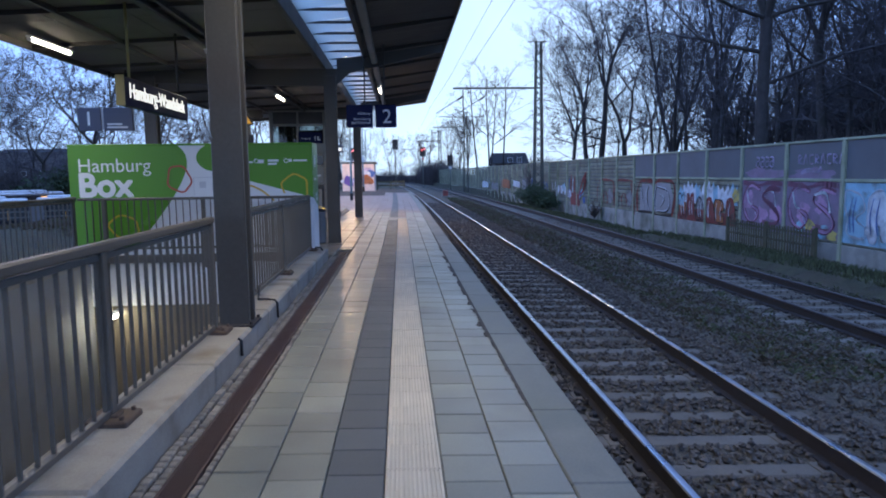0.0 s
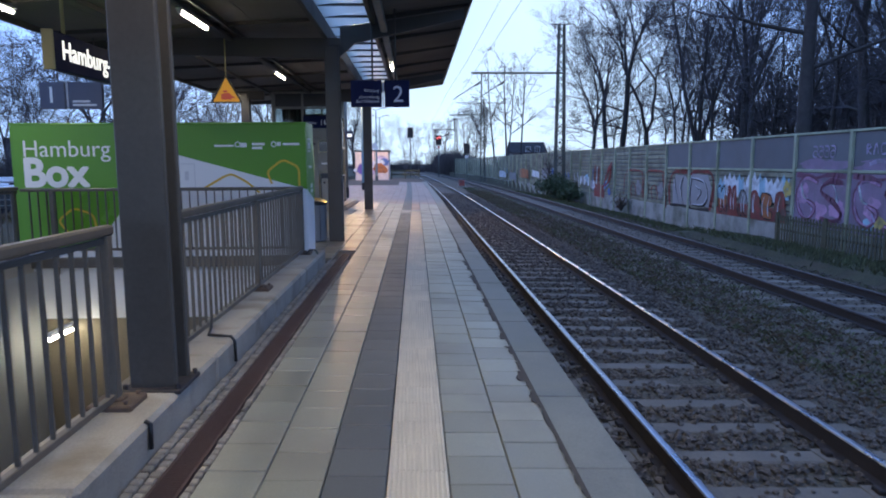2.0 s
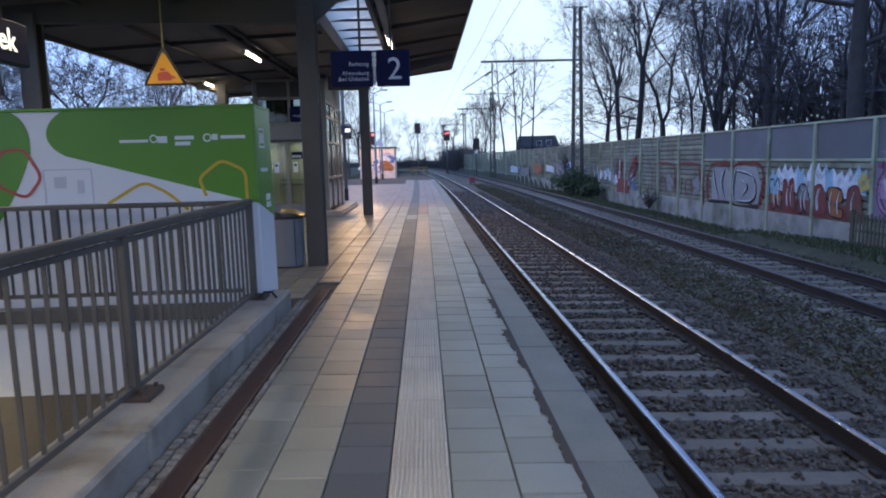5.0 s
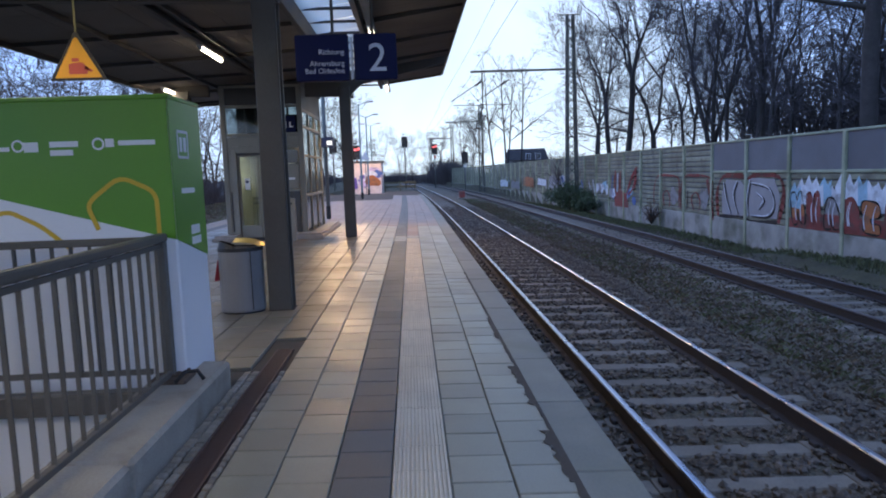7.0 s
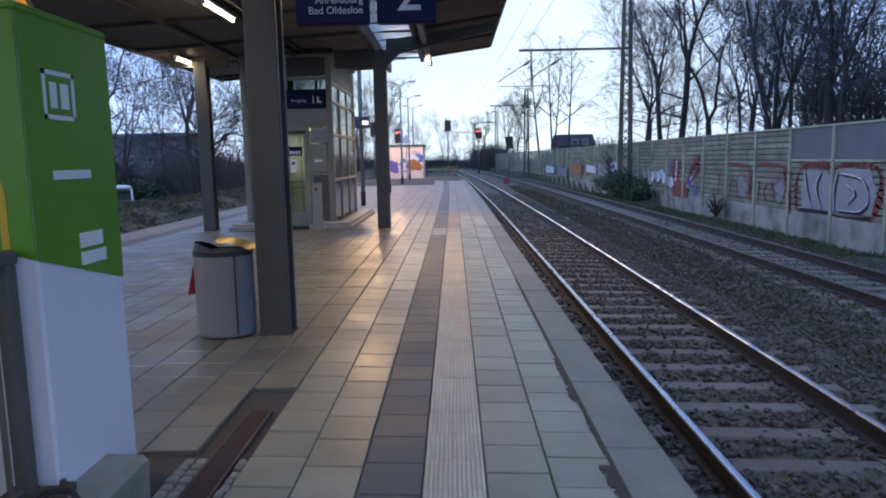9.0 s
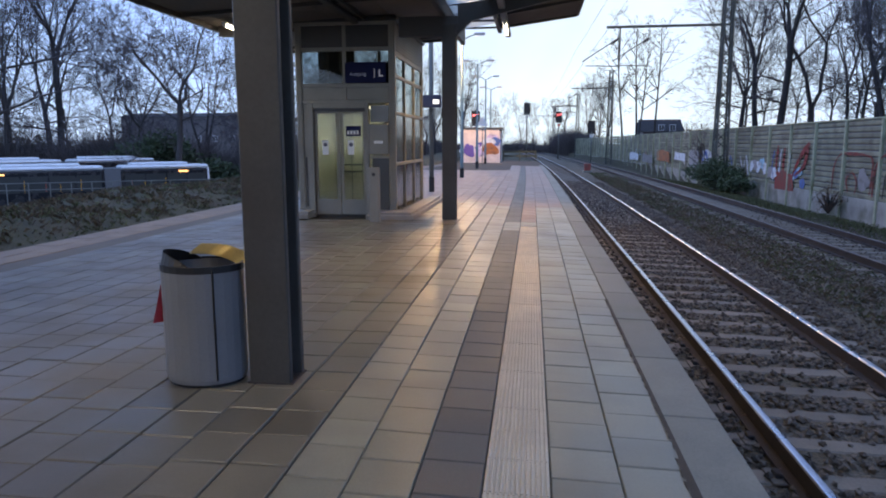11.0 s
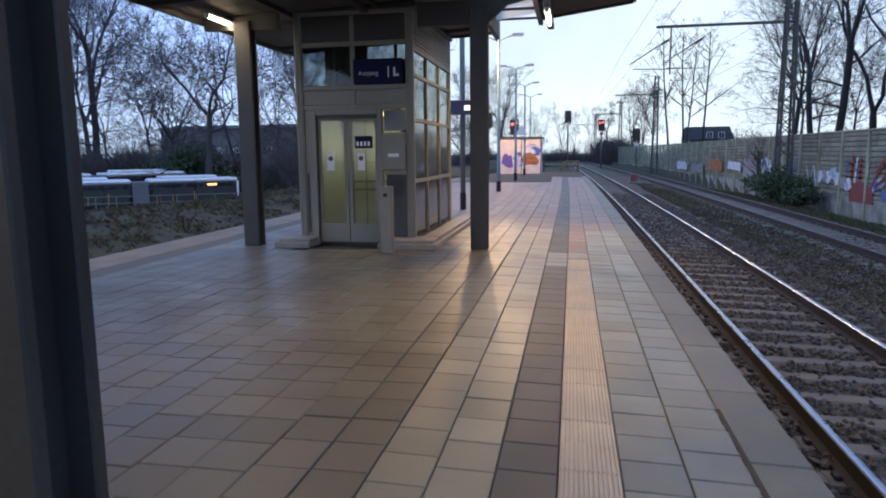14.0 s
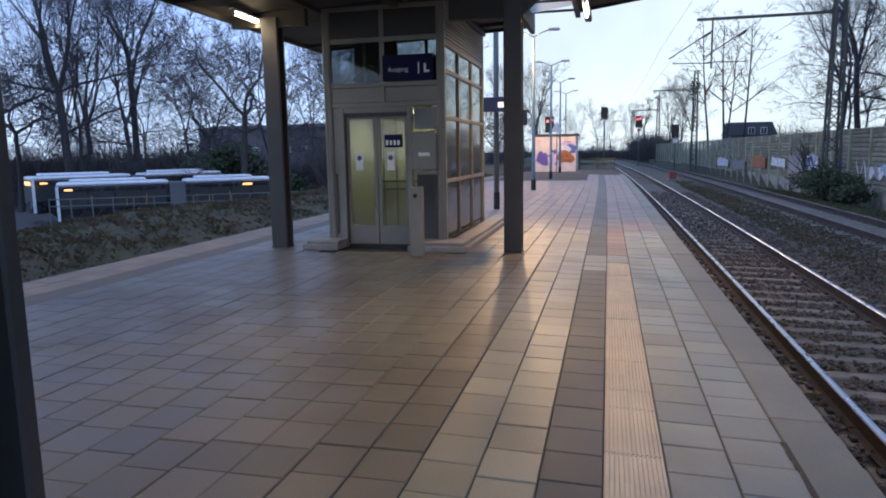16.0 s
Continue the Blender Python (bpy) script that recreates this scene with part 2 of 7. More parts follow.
PALEP = mat("pale_violet_spray", (0.65, 0.546, 0.754), 0.7, var=0.25, bump=0.05, tint=(0.24, 0.22, 0.25), stain=0.85, tscale=3.2)
SPWHITE = mat("white_spray", (0.744, 0.792, 0.85), 0.7, var=0.25, scale=8, bump=0.05, tint=(0.3, 0.31, 0.33), stain=0.85, tscale=3.2)
SPRED = mat("red_spray", (0.27, 0.065, 0.055), 0.7, var=0.35, scale=8, bump=0.05, tint=(0.13, 0.09, 0.075), stain=0.85, tscale=3.2)
SPORANGE = mat("rust_orange_spray", (0.45, 0.163, 0.062), 0.7, var=0.3, scale=8, bump=0.05, tint=(0.15, 0.1, 0.075), stain=0.85, tscale=3.2)
REDTAG = mat("bright_red_spray", (0.36, 0.06, 0.055), 0.7, var=0.3, scale=6, bump=0.05, tint=(0.16, 0.09, 0.075), stain=0.85, tscale=2)
SPGREY = mat("grey_spray", (0.286, 0.28, 0.286), 0.7, var=0.2, scale=6, bump=0.05, tint=(0.13, 0.13, 0.12), stain=0.85, tscale=3.2)
SPCYAN = mat("pale_cyan_spray", (0.338, 0.567, 0.702), 0.7, var=0.3, scale=5, bump=0.05, tint=(0.2, 0.24, 0.25), stain=0.85, tscale=3.2)
SPBLUE = mat("blue_spray", (0.09, 0.17, 0.45), 0.7, var=0.3, bump=0.05, tint=(0.12, 0.14, 0.2), stain=0.85, tscale=3.2)
SPBLACK = mat("black_spray", (0.03, 0.025, 0.025), 0.7, var=0.3, bump=0.05)
SPVIOLET = mat("violet_spray", (0.18, 0.12, 0.42), 0.7, var=0.3, bump=0.05)
SPYEL = mat("yellow_spray", (0.625, 0.5, 0.15), 0.7, var=0.3, bump=0.05, tint=(0.2, 0.19, 0.12), stain=0.85, tscale=3.2)
HUTW = mat("hut_pink_wall", (0.8, 0.68, 0.62), 0.8, var=0.2, bump=0.1)
BARK = mat("wet_bark", (0.055, 0.05, 0.05), 0.9, var=0.45, scale=12, fine=60, bump=0.6, tint=(0.03, 0.036, 0.022), stain=0.4)
# faint blue of sky flare is put into the twig colour
TWIG = mat("twig_bark", (0.078, 0.074, 0.084), 0.9, var=0.3, bump=0)
BRUSH = mat("brushwood", (0.105, 0.093, 0.094), 0.95, var=0.3, bump=0, rand=0.3)
LEAF = mat("evergreen_leaf", (0.048, 0.078, 0.036), 0.55, var=0.3, bump=0, rand=0.4)
DEADLEAF = mat("brown_leaf", (0.11, 0.06, 0.035), 0.8, var=0.3, bump=0, rand=0.4)
MASTPAINT = mat("weathered_mast_paint", (0.085, 0.095, 0.085), 0.7, var=0.3, bump=0.1, tint=(0.06, 0.045, 0.03), stain=0.6)
GALV = mat("galvanised_steel", (0.16, 0.175, 0.165), 0.5, metal=0.3, var=0.2, bump=0.05)
POLEBLUE = mat("blue_grey_pole", (0.16, 0.26, 0.30), 0.45, var=0.12, bump=0.02)
WIRE = mat("contact_wire", (0.05, 0.055, 0.055), 0.5, metal=0.5, var=0.1, bump=0)
BUSBLK = mat("bus_dark_paint", (0.018, 0.019, 0.024), 0.25, var=0.1, bump=0)
BUSWHT = mat("bus_white_roof", (0.8, 0.84, 0.88), 0.35, var=0.06, bump=0)
BUSGREY = mat("bus_bellows", (0.15, 0.16, 0.17), 0.7, var=0.1, bump=0.1)
ROOFT = mat("house_dark_roof", (0.03, 0.03, 0.035), 0.8, var=0.2)
HOUSEW = mat("house_wall", (0.19, 0.17, 0.165), 0.8, var=0.2)
PANE = mat("far_window", (0.35, 0.4, 0.45), 0.2, var=0.1, bump=0)
TUBE = glow("lamp_tube_glow", (1.0, 0.84, 0.62), 14)
LED = glow("orange_display_glow", (1.0, 0.45, 0.03), 2.2)
REDGLOW = glow("red_signal_glow", (1.0, 0.05, 0.03), 2.6)
SIGNGLOW = glow("lit_white_letters", (1.0, 0.95, 0.8), 1.3)
SODIUM = glow("street_lamp_glow", (1.0, 0.55, 0.2), 60)
WINGLOW = glow("warm_inside_light", (1.0, 0.75, 0.4), 2.0)
CABGLOW = glow("lift_cabin_light", (1.0, 1.0, 0.75), 2.5)


# ---- mesh helpers ----
class Geo:
    """Collects faces for one mesh."""

    def __init__(self):
        self.v, self.f, self.m = [], [], []

    def face(self, pts, mi=0):
        k = len(self.v)
        self.v += [tuple(p) for p in pts]
        self.f.append(tuple(range(k, k + len(pts))))
        self.m.append(mi)

    def box(self, a, b, mi=0, c=0.0):
        """A box between two corners, its edges chamfered by c."""
        k = len(self.v)
        lo, hi = [min(p) for p in zip(a, b)], [max(p) for p in zip(a, b)]
        if not c:
            self.v += [(x, y, z) for z in (lo[2], hi[2]) for y in (lo[1], hi[1]) for x in (lo[0], hi[0])]
            q = [(0, 2, 3, 1), (4, 5, 7, 6), (0, 1, 5, 4), (2, 6, 7, 3), (0, 4, 6, 2), (1, 3, 7, 5)]
        else:
            c = min(c, *[(h - l) * 0.45 for l, h in zip(lo, hi)])
            ids = {}
            for sx in (0, 1):
                for sy in (0, 1):
                    for sz in (0, 1):
                        for ax in range(3):
                            s = (sx, sy, sz)
                            p = []
                            for i in range(3):
                                base = hi[i] if s[i] else lo[i]
                                p.append(base if i == ax else base + (-c if s[i] else c))
                            ids[(sx, sy, sz, ax)] = len(self.v) - k
                            self.v.append(tuple(p))
            q = []
            for ax in range(3):
                u, w = (ax + 1) % 3, (ax + 2) % 3
                for s in (0, 1):
                    ring = []
                    for a_, b_ in ((0, 0), (1, 0), (1, 1), (0, 1)):
                        t = [0, 0, 0]
                        t[ax], t[u], t[w] = s, a_, b_
                        ring.append(ids[(*t, ax)])
                    q.append(ring if s else ring[::-1])
                for su in (0, 1):
                    for sw in (0, 1):
                        t0, t1 = [0, 0, 0], [0, 0, 0]
                        t0[u] = t1[u] = su
                        t0[w] = t1[w] = sw
                        t0[ax], t1[ax] = 0, 1
                        r = [ids[(*t0, u)], ids[(*t1, u)], ids[(*t1, w)], ids[(*t0, w)]]
                        q.append(r if su == sw else r[::-1])
            for sx in (0, 1):
                for sy in (0, 1):
                    for sz in (0, 1):
                        r = [ids[(sx, sy, sz, i)] for i in range(3)]
                        q.append(r if (sx + sy + sz) % 2 else r[::-1])
        self.f += [tuple(k + i for i in t) for t in q]
        self.m += [mi] * len(q)
        return self

    def tube(self, pts, rad, n=8, mi=0, caps=True):
        """A tube along points; rad is one radius or one for each point."""
        pts = [Vector(p) for p in pts]
        rad = [rad] * len(pts) if not hasattr(rad, "__len__") else rad
        k = len(self.v)
        d = (pts[-1] - pts[0]).normalized() if (pts[-1] - pts[0]).length > 1e-6 else Vector((0, 0, 1))
        ref = Vector((1, 0, 0)) if abs(d.x) < 0.8 else Vector((0, 1, 0))
        for i, p in enumerate(pts):
            a, b = pts[max(i - 1, 0)], pts[min(i + 1, len(pts) - 1)]
            t = (b - a).normalized()
            u = t.cross(ref).normalized()
            w = t.cross(u)
            for j in range(n):
                g = 2 * math.pi * j / n
                self.v.append(tuple(p + (u * math.cos(g) + w * math.sin(g)) * rad[i]))
        for i in range(len(pts) - 1):
            for j in range(n):
                self.f.append((k + i * n + j, k + (i + 1) * n + j, k + (i + 1) * n + (j + 1) % n, k + i * n + (j + 1) % n))
                self.m.append(mi)
        if caps:
            self.f.append(tuple(k + j for j in range(n)))
            self.f.append(tuple(k + (len(pts) - 1) * n + j for j in reversed(range(n))))
            self.m += [mi, mi]
        return self

    def sweep(self, profile, path, mi=0, caps=True):
        """A closed outline (x, z) carried along points whose way is mostly along y."""
        k, n = len(self.v), len(profile)
        for p in path:
            self.v += [(p[0] + x, p[1], p[2] + z) for x, z in profile]
        for i in range(len(path) - 1):
            for j in range(n):
                self.f.append((k + i * n + j, k + i * n + (j + 1) % n, k + (i + 1) * n + (j + 1) % n, k + (i + 1) * n + j))
                self.m.append(mi)
        if caps:
            self.f += [tuple(k + j for j in reversed(range(n))), tuple(k + (len(path) - 1) * n + j for j in range(n))]
            self.m += [mi, mi]
        return self

    def plate(self, outline, origin, u, w, thick, mi=0):
        """A flat piece: outline in (u, w) from origin, thickened along u x w."""
        o, u, w = Vector(origin), Vector(u), Vector(w)
        nrm = u.cross(w).normalized() * thick
        k, n = len(self.v), len(outline)
        for off in (Vector((0, 0, 0)), nrm):
            self.v += [tuple(o + u * a + w * b + off) for a, b in outline]
        self.f += [tuple(k + j for j in reversed(range(n))), tuple(k + n + j for j in range(n))]
        self.f += [(k + j, k + (j + 1) % n, k + n + (j + 1) % n, k + n + j) for j in range(n)]
        self.m += [mi] * (n + 2)
        return self

    def mesh(self, name, mats, smooth=False):
        me = bpy.data.meshes.new(name)
        me.from_pydata(self.v, [], self.f)
        for m in mats if isinstance(mats, (list, tuple)) else [mats]:
            me.materials.append(m)
        me.polygons.foreach_set("material_index", self.m)
        if smooth:
            me.polygons.foreach_set("use_smooth", [True] * len(self.f))
        me.update()
        return me


def part(name, geo, material, parent=None, label="", smooth=False):
    """One mesh object, under a thing or a part when given."""
    me = geo.mesh(name, material, smooth) if isinstance(geo, Geo) else geo
    ob = new(name, me)
    if parent:
        ob.parent = parent
    if label:
        ob["label"] = label
    return ob


def thing(name, label, category, m=None, group="", kind=""):
    ob = new(name)
    ob.empty_display_size = 0.2
    if m:
        ob.matrix_world = m
    return tagged(ob, label, category, group, kind)


def words(name, text, size, parent, m, material, label="", align="LEFT", depth=0.004, bold=0.0):
    """Raised lettering as a mesh, with the built-in font."""
    cu = bpy.data.curves.new(name, "FONT")
    cu.body, cu.size, cu.extrude, cu.align_x = text, size, depth, align
    tmp = bpy.data.objects.new(name, cu)
    scene.collection.objects.link(tmp)
    me = bpy.data.meshes.new_from_object(tmp.evaluated_get(bpy.context.evaluated_depsgraph_get()))
    bpy.data.objects.remove(tmp)
    bpy.data.curves.remove(cu)
    if bold:
        bm = bmesh.new()
        for k in range(8):
            n0 = len(bm.verts)
            bm.from_mesh(me)
            bm.verts.ensure_lookup_table()
            for v in bm.verts[n0:]:
                v.co += Vector((bold * math.cos(k * 0.785), bold * math.sin(k * 0.785), 0.0002 * k))
        bm.to_mesh(me)
        bm.free()
    me.materials.clear()
    me.materials.append(material)
    ob = new(name, me)
    ob.parent = parent
    ob.matrix_basis = m
    if label:
        ob["label"] = label
    return ob


def zt(x):
    """Height of the platform's surface: it falls towards the track."""
    return -0.02793 * (max(x, -3.5) + 2)


def bend(y):
    """The line's gentle curve to the left, far ahead."""
    return -max(0.0, y - 25) ** 2 / 4000


FACE_S = pose(0, 0, 0, 90, 0, 0)      # lettering that faces back along the platform
FACE_E = pose(0, 0, 0, 90, 0, 90)     # lettering that faces the tracks
TLEN = 0.353
COLS = [(-3.03, -2.705), (-2.705, -2.38), (-2.38, -2.05), (-2.05, -1.72), (-1.72, -1.37), (-1.37, -1.015)]

# ---- ground ----
def ground_height(x, y):
    x0 = x - bend(y)
    n = noise.noise(Vector((x * 0.25, y * 0.25, 0)))
    if x0 < -42:
        return -3.1
    if x0 < -16:
        return -3.1 + max(0, (x0 + 24) / 8) * 2.95 + 0.06 * n
    if x0 < -9.8:
        return -0.15 + min(1, (x0 + 16) / 3.5) * min(1, (-9.5 - x0) / 1.6) * (0.50 + 0.2 * n) + 0.10 * noise.noise(Vector((x * 1.3, y * 1.1, 3)))
    if x0 < -9.3:
        return 0.02
    if x0 < -0.85:
        return -0.4 if y > 30 else -4.6
    tilt = -0.02793 * (x0 + 2)
    if x0 < 7.3:
        return -0.60 + tilt + 0.02 * n
    if x0 < 10.8:
        return -0.61 - 0.22 - (min(x0, 10.6) - 7.3) * 0.16 + 0.07 * n - 0.15 * max(0, min(1, (y - 21) / 3)) + 0.25 * max(0, min(1, (24 - y) / 4))
    return -0.6 + 0.3 * n


xs = [-900, -300, -120, -70, -42, -36, -30] + [-27 + i * 1.0 for i in range(18)] + [-9.8, -9.6, -9.35, -9.3, -9.0, -6, -3, -0.9, -0.85] + [-0.3 + i * 0.5 for i in range(22)] + [10.78, 10.85, 14, 22, 40, 80, 200, 900]
ys = [-400, -100, -40] + [-20 + i * 1.0 for i in range(120)] + [105 + i * 6 for i in range(12)] + [200, 400, 1500]
g = Geo()
for y in ys:
    for x in xs:
        xx = x + (bend(y) if abs(x) < 14 and y < 200 else 0)
        g.v.append((xx, y, ground_height(xx, y) if y < 200 else -1.5))
nx = len(xs)
for j in range(len(ys) - 1):
    for i in range(nx - 1):
        g.f.append((j * nx + i, j * nx + i + 1, (j + 1) * nx + i + 1, (j + 1) * nx + i))
        cx = (xs[i] + xs[i + 1]) / 2
        g.m.append(0 if -0.9 <= cx <= 7.4 and ys[j] < 200 else 1 if cx > -30 else 2)
tagged(part("ground", g, [BED, WEEDS, ASPHALT], smooth=True), "rough grass, ballast bed and wet asphalt ground", "ground", kind="structure")

# ballast stones
rs = np.random.RandomState(3)
OCT = np.array([(1, 0, 0), (0, 1, 0), (-1, 0, 0), (0, -1, 0), (0, 0, 1), (0, 0, -1)], float)
OF = [(0, 1, 4), (1, 2, 4), (2, 3, 4), (3, 0, 4), (1, 0, 5), (2, 1, 5), (3, 2, 5), (0, 3, 5)]


def stones(name, count, x0, x1, y0, y1, size, label):
    g = Geo()
    X = x0 + rs.rand(count) * (x1 - x0)
    Y = y0 + (y1 - y0) * rs.rand(count) ** 1.3
    for i in range(count):
        on_sleeper = abs((Y[i] + 5.866 + 0.302) % 0.604 - 0.302) < 0.13
        if on_sleeper and (-0.55 < X[i] < 2.05 or 4.2 < X[i] < 6.8) and rs.rand() < 0.92:
            continue
        s = size * (0.6 + 0.9 * rs.rand())
        a = rs.rand(3) * 6.28
        r = np.array(Euler(a).to_matrix())
        p = (OCT * (s * (0.7 + 0.6 * rs.rand(6, 1)))) @ r.T
        zb = -0.585 - 0.02793 * (X[i] + 2) + rs.rand() * 0.025
        if 0.1 < X[i] < 1.4 or 4.85 < X[i] < 6.15:
            zb -= 0.004
        k = len(g.v)
        g.v += [(X[i] + bend(Y[i]) + q[0], Y[i] + q[1], zb + q[2] * 0.8) for q in p]
        g.f += [tuple(k + j for j in t) for t in OF]
        g.m += [0] * 8
    return tagged(part(name, g, BALLAST), label, "ballast", kind="stuff")


stones("track_ballast", 24000, -0.75, 2.4, -1.5, 26, 0.03, "loose brown-grey ballast stones round the sleepers")
stones("far_ballast", 6500, -0.75, 2.4, 26, 50, 0.045, "loose brown-grey ballast stones along both tracks")
stones("verge_ballast", 14000, 2.3, 7.6, 0, 32, 0.024, "loose dark ballast stones between the two tracks")


def blades(name, count, zone, height, material, label, seed, spread=0.35):
    """Tufts of thin grass blades or stalks."""
    r = np.random.RandomState(seed)
    g = Geo()
    for i in range(count):
        x, y = zone(r)
        z = ground_height(x, y)
        for j in range(4):
            h = height * (0.4 + 0.9 * r.rand())
            a = r.rand() * 6.28
            dx, dy = math.cos(a) * spread * h, math.sin(a) * spread * h
            w = 0.006 + 0.006 * r.rand() + height * 0.010
            px, py = x + (r.rand() - 0.5) * 0.15, y + (r.rand() - 0.5) * 0.15
            wx, wy = -math.sin(a) * w, math.cos(a) * w
            g.face([(px - wx, py - wy, z - 0.03), (px + wx, py + wy, z - 0.03), (px + dx * 0.5 + wx * 0.6, py + dy * 0.5 + wy * 0.6, z + h * 0.7), (px + dx * 1.3, py + dy * 1.3, z + h)])
    return tagged(part(name, g, material), label, "grass", kind="stuff")


blades("bank_grass", 9000, lambda r: (-9.85 - 15 * r.rand() ** 1.3, 14 + 45 * r.rand()), 0.055, BLADE, "rough green grass on the bank beside the platform", 4, 1.3)
blades("bank_stalks", 15000, lambda r: (-10.2 - 14 * r.rand(), 14 + 45 * r.rand()), 0.08, DRYBLADE, "dry brown weeds and stalks on the bank", 5, 1.1)
blades("verge_grass", 5000, lambda r: (7.2 + 3.3 * r.rand() ** 0.7, 2 + 60 * r.rand()), 0.16, BLADE, "short mossy grass along the noise wall", 6)
blades("track_weeds", 5200, lambda r: (2.7 + 1.9 * r.rand() ** 1.4 if r.rand() < 0.7 else 6.7 + 1.0 * r.rand(), 3 + 62 * r.rand() ** 1.2), 0.05, BLADE, "sparse mossy weeds between the tracks", 7, 1.2)
blades("track_litter", 3600, lambda r: (2.5 + 1.7 * r.rand(), 2 + 55 * r.rand()), 0.05, DRYBLADE, "dry stalks and litter between the tracks", 8, 1.4)


# ---- tracks ----
def railway(name, xc, polished, label, parts_to):
    tr = thing(name, label, "railway track", TILT, kind="structure")
    path = [(bend(y), y, 0) for y in [-15, 0, 10, 20, 25] + list(range(30, 180, 5))]
    prof = [(-0.075, 0), (0.075, 0), (0.075, 0.012), (0.012, 0.028), (0.009, 0.12), (0.035, 0.135), (0.035, 0.158), (-0.035, 0.158), (-0.035, 0.135), (-0.009, 0.12), (-0.012, 0.028), (-0.075, 0.012)]
    head = [(-0.035, 0.158), (0.035, 0.158), (0.027, 0.170), (0.015, 0.173), (-0.015, 0.173), (-0.027, 0.170)]
    for x in (xc - 0.7525, xc + 0.7525):
        ra = part("rail", Geo().sweep(prof, [(p[0] + x, p[1], -0.573) for p in path]), RUST, tr)
        part("rail_head", Geo().sweep(head, [(p[0] + x, p[1], -0.573) for p in path]), polished, ra, "shiny worn running surface" if polished is RAILTOP else "dull rusty running surface")
    g = Geo()
    g.box((-1.3, -0.12, -0.78), (1.3, 0.12, -0.585), 0, 0.025)
    for sx in (-1, 1):
        g.box((sx * 0.7525 - 0.17, -0.12, -0.59), (sx * 0.7525 + 0.17, 0.12, -0.573), 0, 0.006)
        for d in (-0.105, 0.105):
            g.box((sx * 0.7525 + d - 0.025, -0.05, -0.575), (sx * 0.7525 + d + 0.025, 0.05, -0.535), 1, 0.008)
    me = g.mesh("sleeper", [SLEEPER, RUST])
    rr = random.Random(5)
    n = 0
    far = Geo()
    y = -5.866
    while y < 120:
        if n < parts_to:
            ob = part("sleeper", me, None, tr)
            ob.matrix_basis = pose(xc + bend(y), y, rr.uniform(-0.006, 0.004), 0, 0, rr.uniform(-0.6, 0.6))
        else:
            far.box((xc + bend(y) - 1.3, y - 0.13, -0.7), (xc + bend(y) + 1.3, y + 0.13, -0.585))
        n += 1
        y += 0.604
    tagged(part("far_sleepers", far, SLEEPER, tr), kind="stuff")
    return tr


railway("track_two", 0.7525, RAILTOP, "polished steel rails on concrete sleepers in brown ballast", 110)
railway("track_three", 5.5, RAILDULL, "dull rusty rails on sleepers sunk in dark ballast", 100)


# ---- platform ----
plat = thing("platform", "station platform of grey slabs with a ribbed guidance strip", "platform", TILT, kind="structure")
g = Geo()
ylist = [-14, 0, 10, 20, 25] + list(range(28, 76, 3))
g.sweep([(-3.9, -0.035), (-3.9, -1.2), (-0.72, -1.2), (-0.72, -0.22), (-0.69, -0.18), (-0.69, -0.06), (-1.0, -0.035)], [(bend(y), y, 0) for y in ylist])
part("platform_body", g, [JOINT], plat)


def slab_mesh(name, w, l, h, material, c=0.006):
    g = Geo()
    k = 0.0035
    w2, l2 = w / 2 - k, l / 2 - k
    lo = [(-w2, -l2, -h), (w2, -l2, -h), (w2, l2, -h), (-w2, l2, -h)]
    md = [(x, y, -c) for x, y, z in lo]
    hi = [(x * (1 - c / w2), y * (1 - c / l2), 0) for x, y, z in lo]
    g.v = lo + md + hi
    for a in (0, 4):
        for j in range(4):
            g.f.append((a + j, a + (j + 1) % 4, a + 4 + (j + 1) % 4, a + 4 + j))
    g.f.append((8, 9, 10, 11))
    g.m = [0] * len(g.f)
    return g.mesh(name, material)


def ribbed_mesh():
    g = Geo()
    g.box((-0.162, -TLEN / 2 + 0.002, -0.05), (0.162, TLEN / 2 - 0.002, -0.011))
    for i in range(13):
        x = -0.15 + i * 0.025
        prof = [(x - 0.0075, -0.011), (x + 0.0075, -0.011), (x + 0.005, 0.0), (x - 0.005, 0.0)]
        g.sweep(prof, [(0, -TLEN / 2 + 0.003, 0), (0, TLEN / 2 - 0.003, 0)])
    return g.mesh("ribbed_slab", RIBBED)


